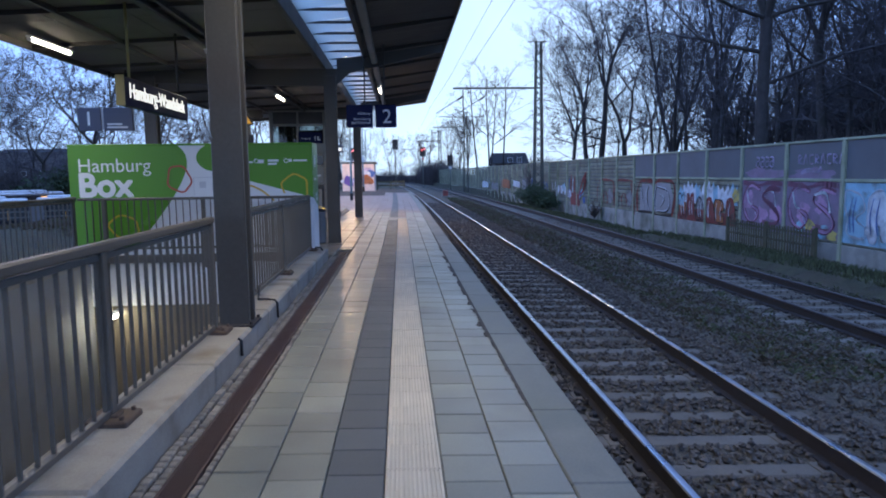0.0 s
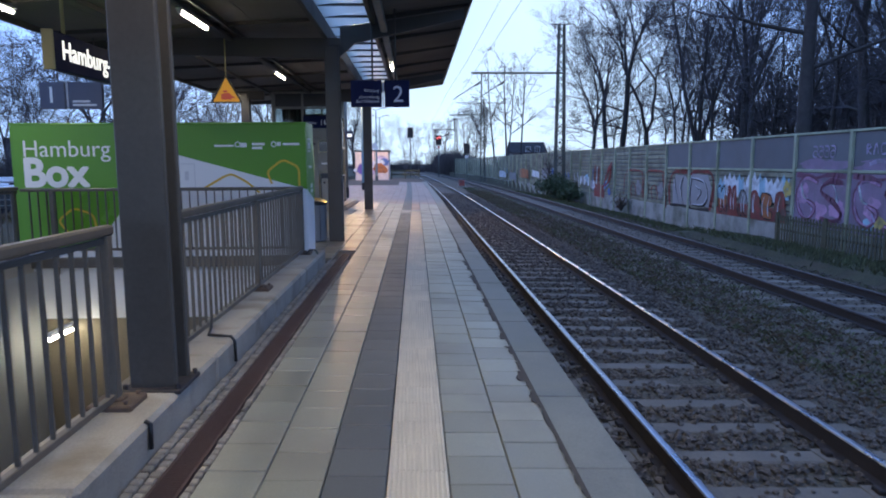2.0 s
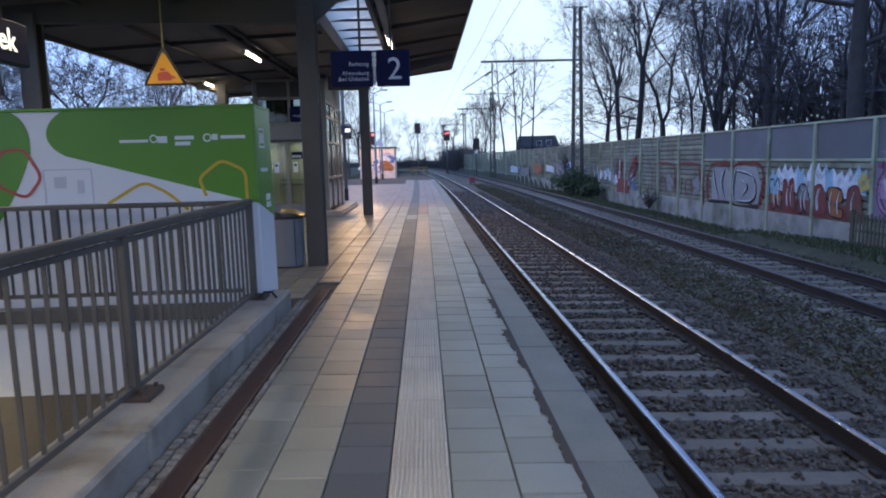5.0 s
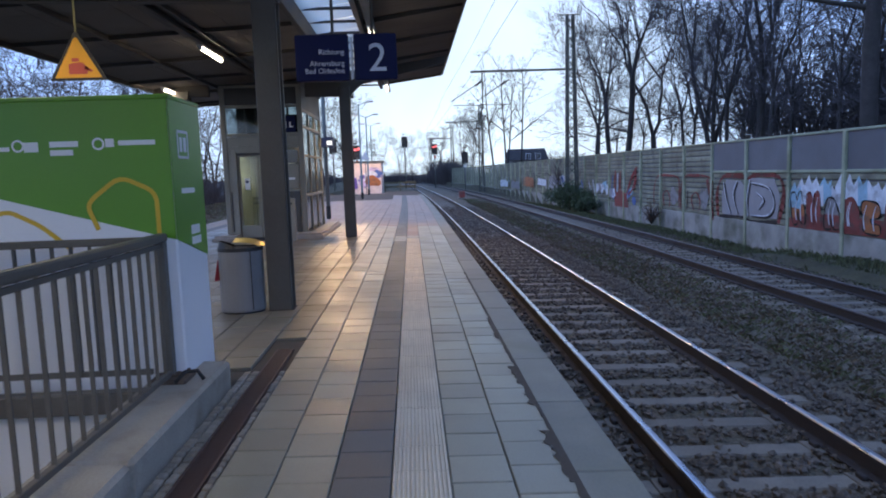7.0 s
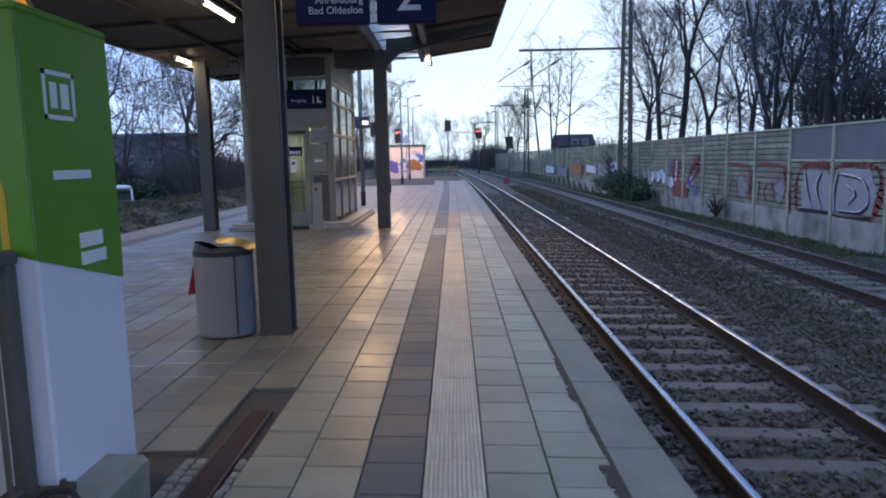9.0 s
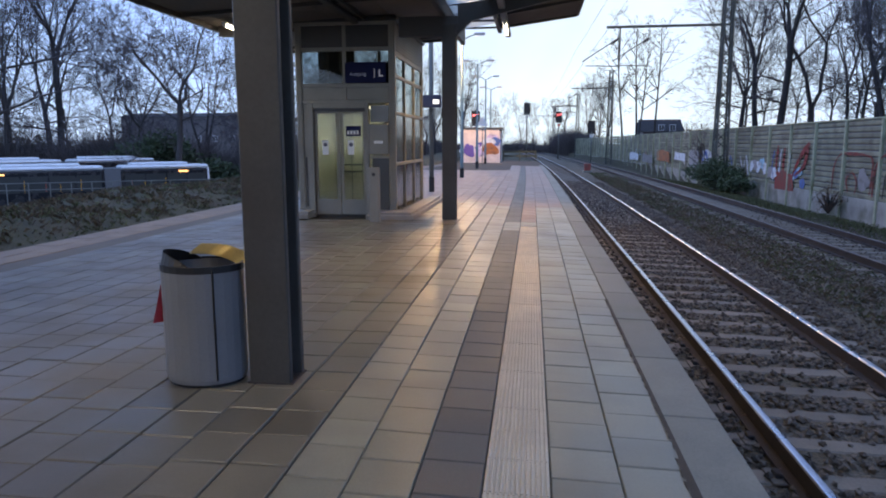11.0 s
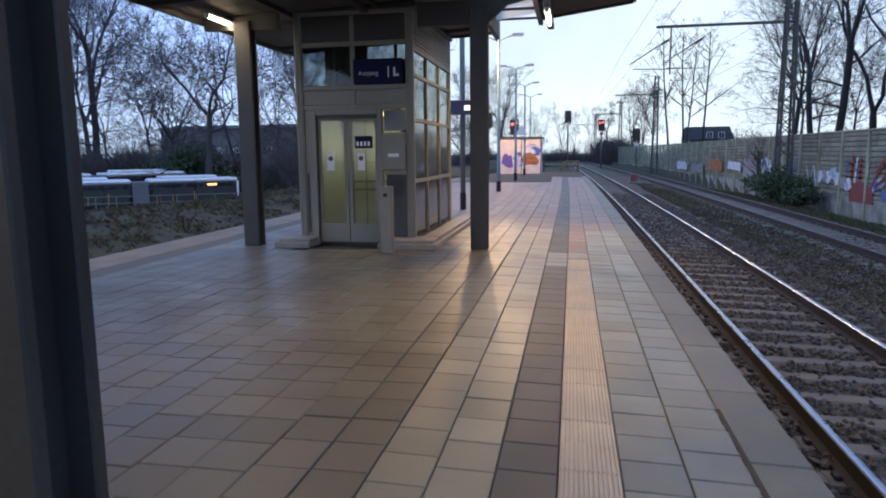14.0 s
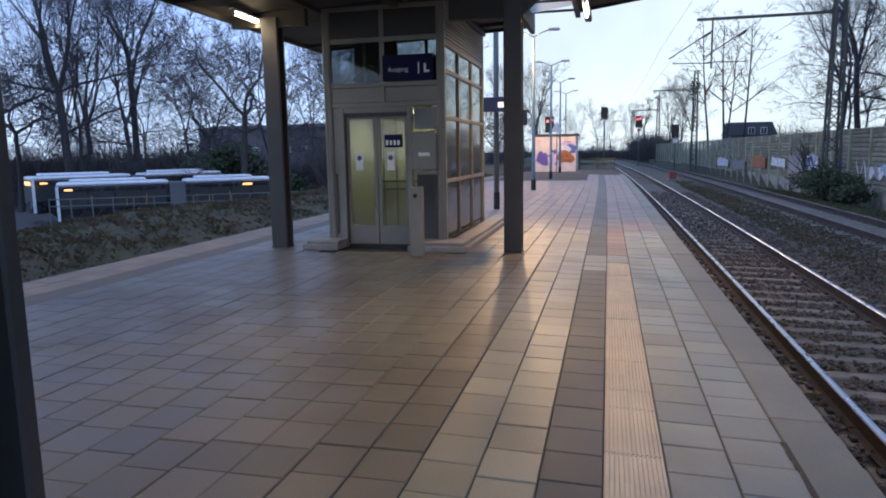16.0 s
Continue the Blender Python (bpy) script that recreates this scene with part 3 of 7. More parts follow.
rr = random.Random(11)
TM = [slab_mesh("slab", b - a, TLEN, 0.05, PAVE) for a, b in COLS]
DM = slab_mesh("dark_slab", 0.33, TLEN, 0.05, DARKPAVE)
RM = ribbed_mesh()
SHIFT = [0.105, 0.345, 0.04, 0.115, 0.30, 0.149]
farslab, n_slab = Geo(), 0
for c, (a, b) in enumerate(COLS):
    for k in range(-6, 170):
        y = k * TLEN + SHIFT[c]
        if y > 58:
            break
        xc = (a + b) / 2
        near = (-1.6 < y < 22.5)
        if c == 3:
            if y < 22:
                ob = part("ribbed_slab", RM, None, plat)
                ob.matrix_basis = pose(xc, y, rr.uniform(-0.002, 0.001))
                continue
            mi = 1
        elif c == 2:
            if y < 21:
                ob = part("dark_slab", DM, None, plat)
                ob.matrix_basis = pose(xc, y, rr.uniform(-0.002, 0.001), 0, 0, rr.uniform(-0.2, 0.2))
                continue
            mi = 2
        else:
            mi = 0 if y < 26 else 1
        if near and n_slab < 300:
            ob = part("slab", TM[c], None, plat)
            ob.matrix_basis = pose(xc, y, rr.uniform(-0.004, 0.001), rr.uniform(-0.3, 0.3), rr.uniform(-0.3, 0.3), rr.uniform(-0.2, 0.2))
            n_slab += 1
        else:
            dz = rr.uniform(-0.003, 0.001)
            farslab.box((a + 0.004 + bend(y), y - TLEN / 2 + 0.004, -0.06), (b - 0.004 + bend(y), y + TLEN / 2 - 0.004, dz), mi, 0.004)
tagged(part("far_slabs", farslab, [PAVE, FARPAVE, DARKPAVE], plat), kind="stuff")
# edge slabs
for k in range(-1, 52):
    y0, y1 = k * 1.18 - 0.628, (k + 1) * 1.18 - 0.628
    g = Geo()
    g.box((-1.012 + bend(y0), y0 + 0.004, -0.1), (-0.67 + bend(y0), y1 - 0.004, rr.uniform(-0.002, 0.003)), 0, 0.01)
    part("edge_slab", g, EDGE, plat)

# dark moss and damp along the joint of the edge slabs
rj = random.Random(31)
for k in range(60):
    y = 0.5 + k * 0.25
    w0 = 0.018 + (0.075 * rj.random() ** 2 if 2.5 < y < 12 else 0.01 * rj.random())
    pts = [(-1.004, y), (-1.004, y + 0.25)] + [(-1.016 - w0 * rj.uniform(0.5, 1.1), y + 0.25 - 0.05 * j) for j in range(6)]
    part("moss_joint", Geo().plate(pts, (0, 0, 0.003), (1, 0, 0), (0, 1, 0), 0.0015), JOINT, plat)

# drain channel, cobble rows and paving strip beside the kerb
dr = thing("drain_channel", "rusty brown slotted drain channel along the kerb", "drain", TILT, kind="structure")
for i in range(14):
    y0 = -2.4 + i * 0.923
    g = Geo()
    g.box((-3.25, y0 + 0.003, -0.05), (-3.235, y0 + 0.92, -0.004))
    g.box((-3.105, y0 + 0.003, -0.05), (-3.09, y0 + 0.92, -0.004))
    g.box((-3.236, y0 + 0.003, -0.05), (-3.104, y0 + 0.92, -0.03))
    for j in range(46):
        g.box((-3.236, y0 + 0.004 + j * 0.02, -0.031), (-3.104, y0 + 0.014 + j * 0.02, -0.007))
    part("drain_grate", g, DRAIN, dr)
cob = Geo()
for k in range(int(12.0 / 0.075)):
    y = -2.2 + k * 0.075
    for x0, x1 in ((-3.39, -3.325), (-3.32, -3.256), (-3.085, -3.034)):
        cob.box((x0 + rr.uniform(0, 0.008), y + rr.uniform(0, 0.01), -0.05), (x1 - rr.uniform(0, 0.008), y + 0.072 - rr.uniform(0, 0.008), rr.uniform(-0.012, 0.0)), 0, 0.008)
tagged(part("cobble_rows", cob, COBBLE), "small tan cobbles beside the drain", "cobbles", kind="stuff").matrix_world = TILT

# the wide part of the platform behind the stairs and to the left
left = thing("platform_left", "worn slab paving of the wide platform", "platform", kind="structure")
Z0 = zt(-3.5)
g = Geo()
g.box((-9.35, 8.95, -1.2), (-3.885, 30, Z0 - 0.04))
g.box((-3.9, 10.6, -0.9), (-3.0, 30, Z0 - 0.05))
g.box((-9.35, 30, -1.2), (-3.4, 66, Z0 - 0.04))
g.box((-9.35, -14, -1.2), (-7.9, 8.95, Z0 - 0.04))
part("platform_body", g, JOINT, left)
lm = slab_mesh("wide_slab", 0.32, TLEN, 0.05, DAMPSHADE)
farl, n_l = Geo(), 0
for c in range(17):
    xc = -3.19 - c * 0.32
    sh = rr.random() * TLEN
    for k in range(0, 120):
        y = 9.1 + k * TLEN + sh
        if y < 10.9 and c == 0 or y > 49 or (xc > -3.75 and y < 9.9):
            continue
        if -7.2 < xc < -4.3 and 22.1 < y < 26.8:
            continue
        if n_l < 290 and y < 19.5 and xc > -6.8:
            ob = part("slab", lm, None, left)
            ob.matrix_basis = pose(xc, y, Z0 + rr.uniform(-0.005, 0.001) + (-0.006 if c == 0 else 0), rr.uniform(-0.3, 0.3), rr.uniform(-0.3, 0.3), rr.uniform(-0.3, 0.3))
            n_l += 1
        else:
            farl.box((xc - 0.156 + bend(y), y - TLEN / 2 + 0.004, -0.06), (xc + 0.156 + bend(y), y + TLEN / 2 - 0.004, Z0 + rr.uniform(-0.004, 0.0)), 0 if y < 27 else 1, 0.004)
tagged(part("far_slabs", farl, [DAMPSHADE, FARPAVE], left), kind="stuff")
part("asphalt_band", Geo().box((-8.9, -14, -0.3), (-8.39, 60, Z0 - 0.008)), OLDASPH, left)
sand = Geo()
for k in range(120):
    for j in range(2):
        y = 6 + k * 0.42 + j * 0.2
        sand.box((-8.9 - 0.42 * (j + 1) + 0.005, y + 0.005, -0.2), (-8.9 - 0.42 * j - 0.005, y + 0.415, Z0 + rr.uniform(-0.006, 0.0)), 0, 0.005)
tagged(part("sandy_slabs", sand, TANPAVE, left), kind="stuff")

# ---- stairwell ----
well = thing("stairwell", "sunken stairwell with a white end wall and brown side walls", "stairwell", kind="structure")
part("side_wall", Geo().box((-7.9, -14, -4.4), (-7.75, 8.95, Z0)), WELLSIDE, well, "pale grey plastered side wall")
part("side_wall", Geo().box((-3.85, -14, -4.4), (-3.7, 8.95, -0.1)), WELLW, well)
part("end_wall", Geo().box((-7.75, 8.75, -0.72), (-3.85, 8.94, 0.14), 0, 0.01), WHITEW, well, "white painted upper end wall")
part("lower_end_wall", Geo().box((-7.75, 8.78, -4.4), (-3.85, 8.94, -0.722)), WELLW, well)
part("well_floor", Geo().box((-7.75, 1.0, -4.5), (-3.86, 8.77, -3.4)), STAIRC, well)
for k in range(20):
    part("stair_step", Geo().box((-7.74, -5.2 + k * 0.32, -4.4), (-3.86, -4.86 + k * 0.32, -0.17 * (k + 1) + 0.1), 0, 0.008), STAIRC, well)
part("stair_landing", Geo().box((-7.74, -14, -1.0), (-3.86, -5.2, Z0)), STAIRC, well)
hr = thing("stair_handrail", "dark steel handrail following the stairs down", "handrail")
for off in (0.0, -0.35):
    part("handrail_bar", Geo().tube([(-5.5, -5.0, 0.95 + Z0 + off), (-5.5, 1.2, -2.45 + off), (-5.5, 2.0, -2.5 + off)], 0.024, 10), RAILING, hr, smooth=True)
for k in range(5):
    y = -4.6 + k * 1.4
    part("handrail_post", Geo().tube([(-5.5, y, -0.55 * (y + 5.0) - 0.2), (-5.5, y, -0.55 * (y + 5.0) + 0.95)], 0.02, 8), RAILING, hr, smooth=True)

# kerb round the stairwell
kb = thing("stairwell_kerb", "pale worn concrete kerb round the stairwell", "kerb", TILT, kind="structure")
for k in range(6):
    y0 = -3.2 + k * 2.13
    g = Geo().box((-3.86, y0 + 0.004, -0.3), (-3.4, min(9.4, y0 + 2.126), 0.2), 0, 0.025)
    part("kerb_stone", g, CONC, kb)
kb2 = thing("stairwell_kerb_far", "concrete kerb on the far side of the stairwell", "kerb", kind="structure")
part("kerb_stone", Geo().box((-8.15, -14, -0.2), (-7.76, 8.7, Z0 + 0.22), 0, 0.025), CONC, kb2)


def cable(name, pts, r, label):
    return tagged(part(name, Geo().tube(pts, r, 8), BLACK, smooth=True), label, "cable")


def on_kerb(x, y, z):
    return TILT @ Vector((x, y, z))


cable("black_cable", [on_kerb(*p) for p in ((-3.66, 3.95, 0.33), (-3.64, 3.85, 0.24), (-3.62, 3.72, 0.22), (-3.5, 3.66, 0.23), (-3.42, 3.66, 0.225), (-3.385, 3.64, 0.19), (-3.378, 3.64, 0.02))], 0.013, "loose black cable bent over the concrete kerb")
cable("cable_stub", [on_kerb(*p) for p in ((-3.42, 1.87, 0.205), (-3.39, 1.87, 0.19), (-3.38, 1.85, 0.05))], 0.014, "short black cable end on the kerb")
cable("cable_loop", [on_kerb(*p) for p in ((-3.62, 8.75, 0.22), (-3.58, 8.85, 0.27), (-3.5, 8.88, 0.27), (-3.45, 8.86, 0.21))], 0.015, "black cable loop at the locker's foot")


# ---- railings ----
def railing_run(name, x, y0, y1, z, label, posts, group="stairwell railings"):
    """A railing along y with flat bars, a wide handrail and feet."""
    th = thing(name, label, "railing", group=group)
    part("handrail", Geo().box((x - 0.035, y0, z + 1.0), (x + 0.035, y1, z + 1.06), 0, 0.012), RAILING, th)
    part("bottom_bar", Geo().box((x - 0.02, y0, z + 0.02), (x + 0.02, y1, z + 0.06), 0, 0.004), RAILING, th)
    part("top_bar", Geo().box((x - 0.012, y0, z + 0.955), (x + 0.012, y1, z + 0.99), 0, 0.004), RAILING, th)
    bm_ = Geo().box((-0.0125, -0.006, z + 0.04), (0.0125, 0.006, z + 0.97), 0, 0.002).mesh("baluster", RAILING)
    n = int((y1 - y0) / 0.149)
    for k in range(1, n):
        ob = part("baluster", bm_, None, th)
        ob.matrix_basis = pose(x, y0 + k * (y1 - y0) / n, 0)
    for y in posts:
        p = part("post", Geo().box((x - 0.03, y - 0.035, z - 0.12), (x + 0.03, y + 0.035, z + 1.0), 0, 0.006), RAILING, th)
        f = Geo().box((x - 0.12, y - 0.13, z - 0.05), (x + 0.14, y + 0.13, z + 0.018), 0, 0.01)
        f.box((x - 0.05, y - 0.05, z + 0.01), (x + 0.06, y + 0.05, z + 0.034), 0, 0.006)
        for e in (-0.09, 0.09):
            f.tube([(x + 0.10, y + e, z + 0.01), (x + 0.10, y + e, z + 0.04)], 0.014, 8)
        part("foot_plate", f, PLATE, p, "rusty foot plate")
    return th


ZR = 0.262
railing_run("railing", -3.69, -2.6, 2.2, ZR, "grey-brown painted steel railing on the concrete kerb", (-2.4, -0.14, 2.14))
railing_run("railing", -3.69, 2.85, 8.95, ZR, "grey-brown steel railing ending at the locker", (2.9, 5.85, 8.9))
railing_run("railing", -7.88, -6, 8.6, Z0 + 0.25, "steel railing on the far side of the stairwell", (-5.9, -3, 0, 3, 6, 8.5))
th = thing("railing", "steel railing across the stairwell before the locker", "railing", group="stairwell railings")
ye = 8.66
part("handrail", Geo().box((-7.86, ye - 0.03, 1.27), (-3.72, ye + 0.03, 1.32), 0, 0.01), RAILING, th)
part("bottom_bar", Geo().box((-7.86, ye - 0.012, 0.36), (-3.72, ye + 0.012, 0.40), 0, 0.004), RAILING, th)
part("edge_beam", Geo().box((-7.86, ye - 0.05, 0.10), (-3.72, ye + 0.06, 0.255), 0, 0.012), RAILING, th)
bm_ = Geo().box((-0.006, -0.02, 0.38), (0.006, 0.02, 1.28), 0, 0.002).mesh("baluster", RAILING)
for k in range(1, 33):
    ob = part("baluster", bm_, None, th)
    ob.matrix_basis = pose(-7.86 + k * 0.126, ye, 0)
for x in (-7.4, -5.6):
    part("post", Geo().box((x - 0.035, ye - 0.03, 0.0), (x + 0.035, ye + 0.03, 1.28), 0, 0.006), RAILING, th)


# ---- canopy ----
def roof_z(x):
    """Underside of the canopy: it rises towards the tracks."""
    return 4.92 + 0.135 * (x + 0.75) if x > -3.6 else 4.40 - 0.055 * (-3.6 - x)


CY0, CY1 = -12.0, 26.56
can = thing("platform_canopy", "dark steel platform canopy with a glazed strip and sheet soffit", "canopy", kind="structure")
for x0, x1, nm in ((-8.6, -3.66, "ceiling_sheet"), (-2.72, -0.75, "wing_sheet")):
    k = 0
    y = CY0
    while y < CY1 - 0.1:
        y1 = min(CY1, y + 2.41)
        g = Geo()
        n = int((y1 - y) / 0.1) if nm == "wing_sheet" else 1
        if n > 1:
            pts = []
            for i in range(n * 2 + 1):
                yy = y + (y1 - y) * i / (n * 2)
                pts.append((yy, 0.022 * (i % 2)))
            for a, b in zip(pts, pts[1:]):
                g.face([(x0, a[0], roof_z(x0) + a[1]), (x0, b[0], roof_z(x0) + b[1]), (x1, b[0], roof_z(x1) + b[1]), (x1, a[0], roof_z(x1) + a[1])])
            g.face([(x0, y, roof_z(x0) + 0.05), (x1, y, roof_z(x1) + 0.05), (x1, y1, roof_z(x1) + 0.05), (x0, y1, roof_z(x0) + 0.05)])
        else:
            for i in range(4):
                xa, xb = x0 + (x1 - x0) * i / 4 + 0.006, x0 + (x1 - x0) * (i + 1) / 4 - 0.006
                za, zb = roof_z(xa), roof_z(xb)
                g.v += [(xa, y + 0.006, za), (xb, y + 0.006, zb), (xb, y1 - 0.006, zb), (xa, y1 - 0.006, za), (xa, y + 0.006, za + 0.04), (xb, y + 0.006, zb + 0.04), (xb, y1 - 0.006, zb + 0.04), (xa, y1 - 0.006, za + 0.04)]
                b8 = len(g.v) - 8
                q = [(3, 2, 1, 0), (4, 5, 6, 7), (0, 1, 5, 4), (1, 2, 6, 5), (2, 3, 7, 6), (3, 0, 4, 7)]
                g.f += [tuple(b8 + j for j in t) for t in q]
                g.m += [0] * 6
        part(nm, g, SOFFIT, can)
        y = y1
g = Geo()
for x0, x1 in ((-8.62, -3.7), (-2.74, -0.73)):
    g.face([(x0, CY0, roof_z(x0) + 0.32), (x1, CY0, roof_z(x1) + 0.32), (x1, CY1, roof_z(x1) + 0.32), (x0, CY1, roof_z(x0) + 0.32)])
    g.face([(x0, CY0, roof_z(x0) + 0.06), (x1, CY0, roof_z(x1) + 0.06), (x1, CY1, roof_z(x1) + 0.06), (x0, CY1, roof_z(x0) + 0.06)][::-1])
part("roof", g, ROOF, can)
part("eave_fascia", Geo().box((-0.76, CY0, roof_z(-0.75) - 0.05), (-0.71, CY1, roof_z(-0.75) + 0.33), 0, 0.01), BEAM, can)
part("eave_fascia", Geo().box((-8.66, CY0, roof_z(-8.6) - 0.1), (-8.6, CY1, roof_z(-8.6) + 0.33), 0, 0.01), BEAM, can)
for x0, x1 in ((-8.6, -3.66), (-2.72, -0.76)):
    g = Geo()
    g.plate([(x0, roof_z(x0) - 0.06), (x1, roof_z(x1) - 0.06), (x1, roof_z(x1) + 0.33), (x0, roof_z(x0) + 0.33)], (0, CY1 + 0.04, 0), (1, 0, 0), (0, 0, 1), 0.04)
    part("end_fascia", g, BEAM, can)
# long beams beside the glazing and the purlins
part("long_beam", Geo().box((-3.74, CY0, 4.20), (-3.64, CY1, 4.60), 0, 0.01), BEAM, can)
part("long_beam", Geo().box((-2.78, CY0, 4.48), (-2.68, CY1, 4.80), 0, 0.01), BEAM, can)
for x in (-7.0, -5.4):
    part("purlin", Geo().box((x - 0.03, CY0, roof_z(x) - 0.09), (x + 0.03, CY1, roof_z(x) - 0.002), 0, 0.004), BEAM, can)
y = CY0 + 0.5
while y < CY1:
    g = Geo()
    g.plate([(-2.68, roof_z(-2.68) - 0.10), (-0.76, roof_z(-0.76) - 0.05), (-0.76, roof_z(-0.76)), (-2.68, roof_z(-2.68))], (0, y, 0), (1, 0, 0), (0, 0, 1), 0.05)
    part("rib", g, BEAM, can)
    g = Geo()
    g.plate([(-8.6, roof_z(-8.6) - 0.07), (-3.74, roof_z(-3.74) - 0.07), (-3.74, roof_z(-3.74)), (-8.6, roof_z(-8.6))], (0, y + 1.2, 0), (1, 0, 0), (0, 0, 1), 0.04)
    part("rib", g, BEAM, can)
    y += 2.41
# glazed strip: panes on dark bars
pm = Geo().box((-0.44, -0.47, 0), (0.44, 0.47, 0.012)).mesh("skylight_pane", MILK)
y = CY0 + 0.4
while y < CY1 - 0.4:
    ob = part("skylight_pane", pm, None, can)
    ob.matrix_basis = pose(-3.2, y, 4.56, 0, -7.7, 0)
    ob.visible_shadow = False
    g = Geo().box((-3.64, y + 0.475, 4.50), (-2.78, y + 0.525, 4.545), 0, 0.004)
    part("glazing_bar", g, BEAM, can)
    y += 1.0


def canopy_column(x, y, arms):
    c = thing("canopy_column", "dark painted steel H-section column of the canopy", "column", pose(x, y, 0), group="canopy columns")
    zb = zt(x) + (0.2 if x > -5 and y < 9 else 0) - 0.005
    zc = 4.05
    for sy in (-1, 1):
        part("flange", Geo().box((-0.145, sy * 0.14, zb), (0.145, sy * 0.085, zc), 0, 0.008), STEEL, c)
    part("web", Geo().box((-0.05, -0.0845, zb), (0.05, 0.0845, zc - 0.01)), STEEL, c)
    if zb < 0.15:
        part("base_plate", Geo().box((-0.16, -0.155, zb - 0.01), (0.16, 0.155, zb + 0.008), 0, 0.004), RUST, c)
        return c
    b = Geo().box((-0.19, -0.2, zb - 0.01), (0.19, 0.2, zb + 0.02), 0, 0.006)
    for sx in (-1, 1):
        for sy in (-1, 1):
            b.tube([(sx * 0.165, sy * 0.165, zb + 0.02), (sx * 0.165, sy * 0.165, zb + 0.05)], 0.016, 6)
    part("base_plate", b, RUST, c)
    return c


for y in (-7.5, 2.55, 12.55, 22.55):
    canopy_column(-3.57, y, True)
    canopy_column(-7.8 if y > 9 else -8.35, y, False)
    for xa, xb in ((-8.55, -7.15), (-4.62, -3.4)) if y > 20 else ((-8.55, -3.4),):
        za, zb = 3.80 + 0.0233 * (-3.4 - xa), 3.80 + 0.0233 * (-3.4 - xb)
        g = Geo()
        g.plate([(xa, za), (xb, zb), (xb, 4.22), (xa, 4.22)], (0, y + 0.07, 0), (1, 0, 0), (0, 0, 1), 0.14)
        part("cross_beam", g, BEAM, can)
    g = Geo()
    g.plate([(-3.4, 3.86), (-3.1, 4.12), (-0.85, 4.62), (-0.85, 4.80), (-3.4, 4.44)], (0, y + 0.05, 0), (1, 0, 0), (0, 0, 1), 0.10)
    part("bracket_beam", g, BEAM, can)

# cable trays and tube lamps
# lamps at y below 6 are unseen, added with extra power to brighten the locker
LAMPS = [(-2.5, y, 4.30) for y in (-5.6, 1.6, 17.1, 24.6)] + [(-5.62, y, 4.12) for y in (2.8, 10.2, 17.5, 24.8)] + [(-8.05, y, 4.04) for y in (1.6, 8.5, 22.4)]
for x, z in ((-2.5, 4.33), (-5.62, 4.15)):
    tr = thing("cable_tray", "long grey steel cable tray under the canopy", "cable tray", group="cable trays")
    part("tray", Geo().box((x - 0.07, CY0, z), (x + 0.07, CY1 - 0.3, z + 0.10), 0, 0.02), GALV if x > -3 else BEAM, tr)
    y = CY0 + 1
    while y < CY1 - 1:
        part("hanger", Geo().tube([(x, y, z + 0.08), (x, y, roof_z(x))], 0.012, 6), BEAM, tr)
        y += 3.2
for i, (x, y, z) in enumerate(LAMPS):
    lp = thing("tube_lamp", "lit fluorescent tube lamp under the canopy", "lamp", pose(x, y, z), group="tube lamps")
    part("housing", Geo().box((-0.06, -0.72, 0.0), (0.06, 0.72, 0.035), 0, 0.01), WHITE, lp)
    part("tube", Geo().tube([(0, -0.68, -0.03), (0, 0.68, -0.03)], 0.032, 12), TUBE, lp, smooth=True)
    for e in (-0.70, 0.70):
        part("end_cap", Geo().tube([(0, e - 0.02, -0.03), (0, e + 0.02, -0.03)], 0.036, 12), WHITE, lp)
    al = new("tube_light", bpy.data.lights.new("tube_light", "AREA"))
    al.data.shape, al.data.size, al.data.size_y = "RECTANGLE", 0.1, 1.4
    al.data.energy, al.data.color = TUBE_W * (3.0 if x > -3 and 10 < y < 20 else 6.5 if x > -3 and y > 20 else 3.2 if x > -3 else 3.4 if y < 6 else 2.4 if y < 12 else 1.1), (1.0, 0.58, 0.22) if x > -3 and y > 10 else (1.0, 0.83, 0.60)
    al.data.spread = radians(160)
    al.matrix_world = pose(x, y, z - 0.08)

ul = thing("stairwell_lamp", "lit tube lamp on the stairwell end wall", "lamp", pose(-7.25, 8.70, -0.86))
part("housing", Geo().box((-0.04, -0.72, 0.03), (0.04, 0.08, 0.1), 0, 0.01), WHITE, ul)
part("tube", Geo().tube([(0, -0.70, 0), (0, 0.04, 0)], 0.035, 10), glow("underpass_tube_glow", (1.0, 0.9, 0.65), 25), ul, smooth=True)
pl = new("stair_light", bpy.data.lights.new("stair_light", "POINT"))
pl.data.energy, pl.data.color, pl.data.shadow_soft_size = 5, (1, 0.88, 0.62), 0.08
pl.location = (-7.05, 8.3, -0.95)

# ---- hanging signs ----
sn = thing("station_name_sign", "dark blue station name sign with lit white letters", "sign", pose(-5.9, 6.1, 2.74))
part("sign_box", Geo().box((-0.12, 0, 0), (0, 2.95, 0.43), 0, 0.015), BLUE, sn)
part("end_cap", Geo().box((-0.125, -0.02, -0.005), (0.004, -0.001, 0.435), 0, 0.004), YELEND, sn)
words("station_name", "Hamburg-Wandsbek", 0.305, sn, pose(0.004, 0.16, 0.13) @ FACE_E, SIGNGLOW, depth=0.002, bold=0.004)
for y in (0.35, 2.6):
    part("hanger", Geo().tube([(-0.06, y, 0.42), (-0.06, y, 1.55)], 0.022, 8), YELEND if y < 1 else BEAM, sn, smooth=True)


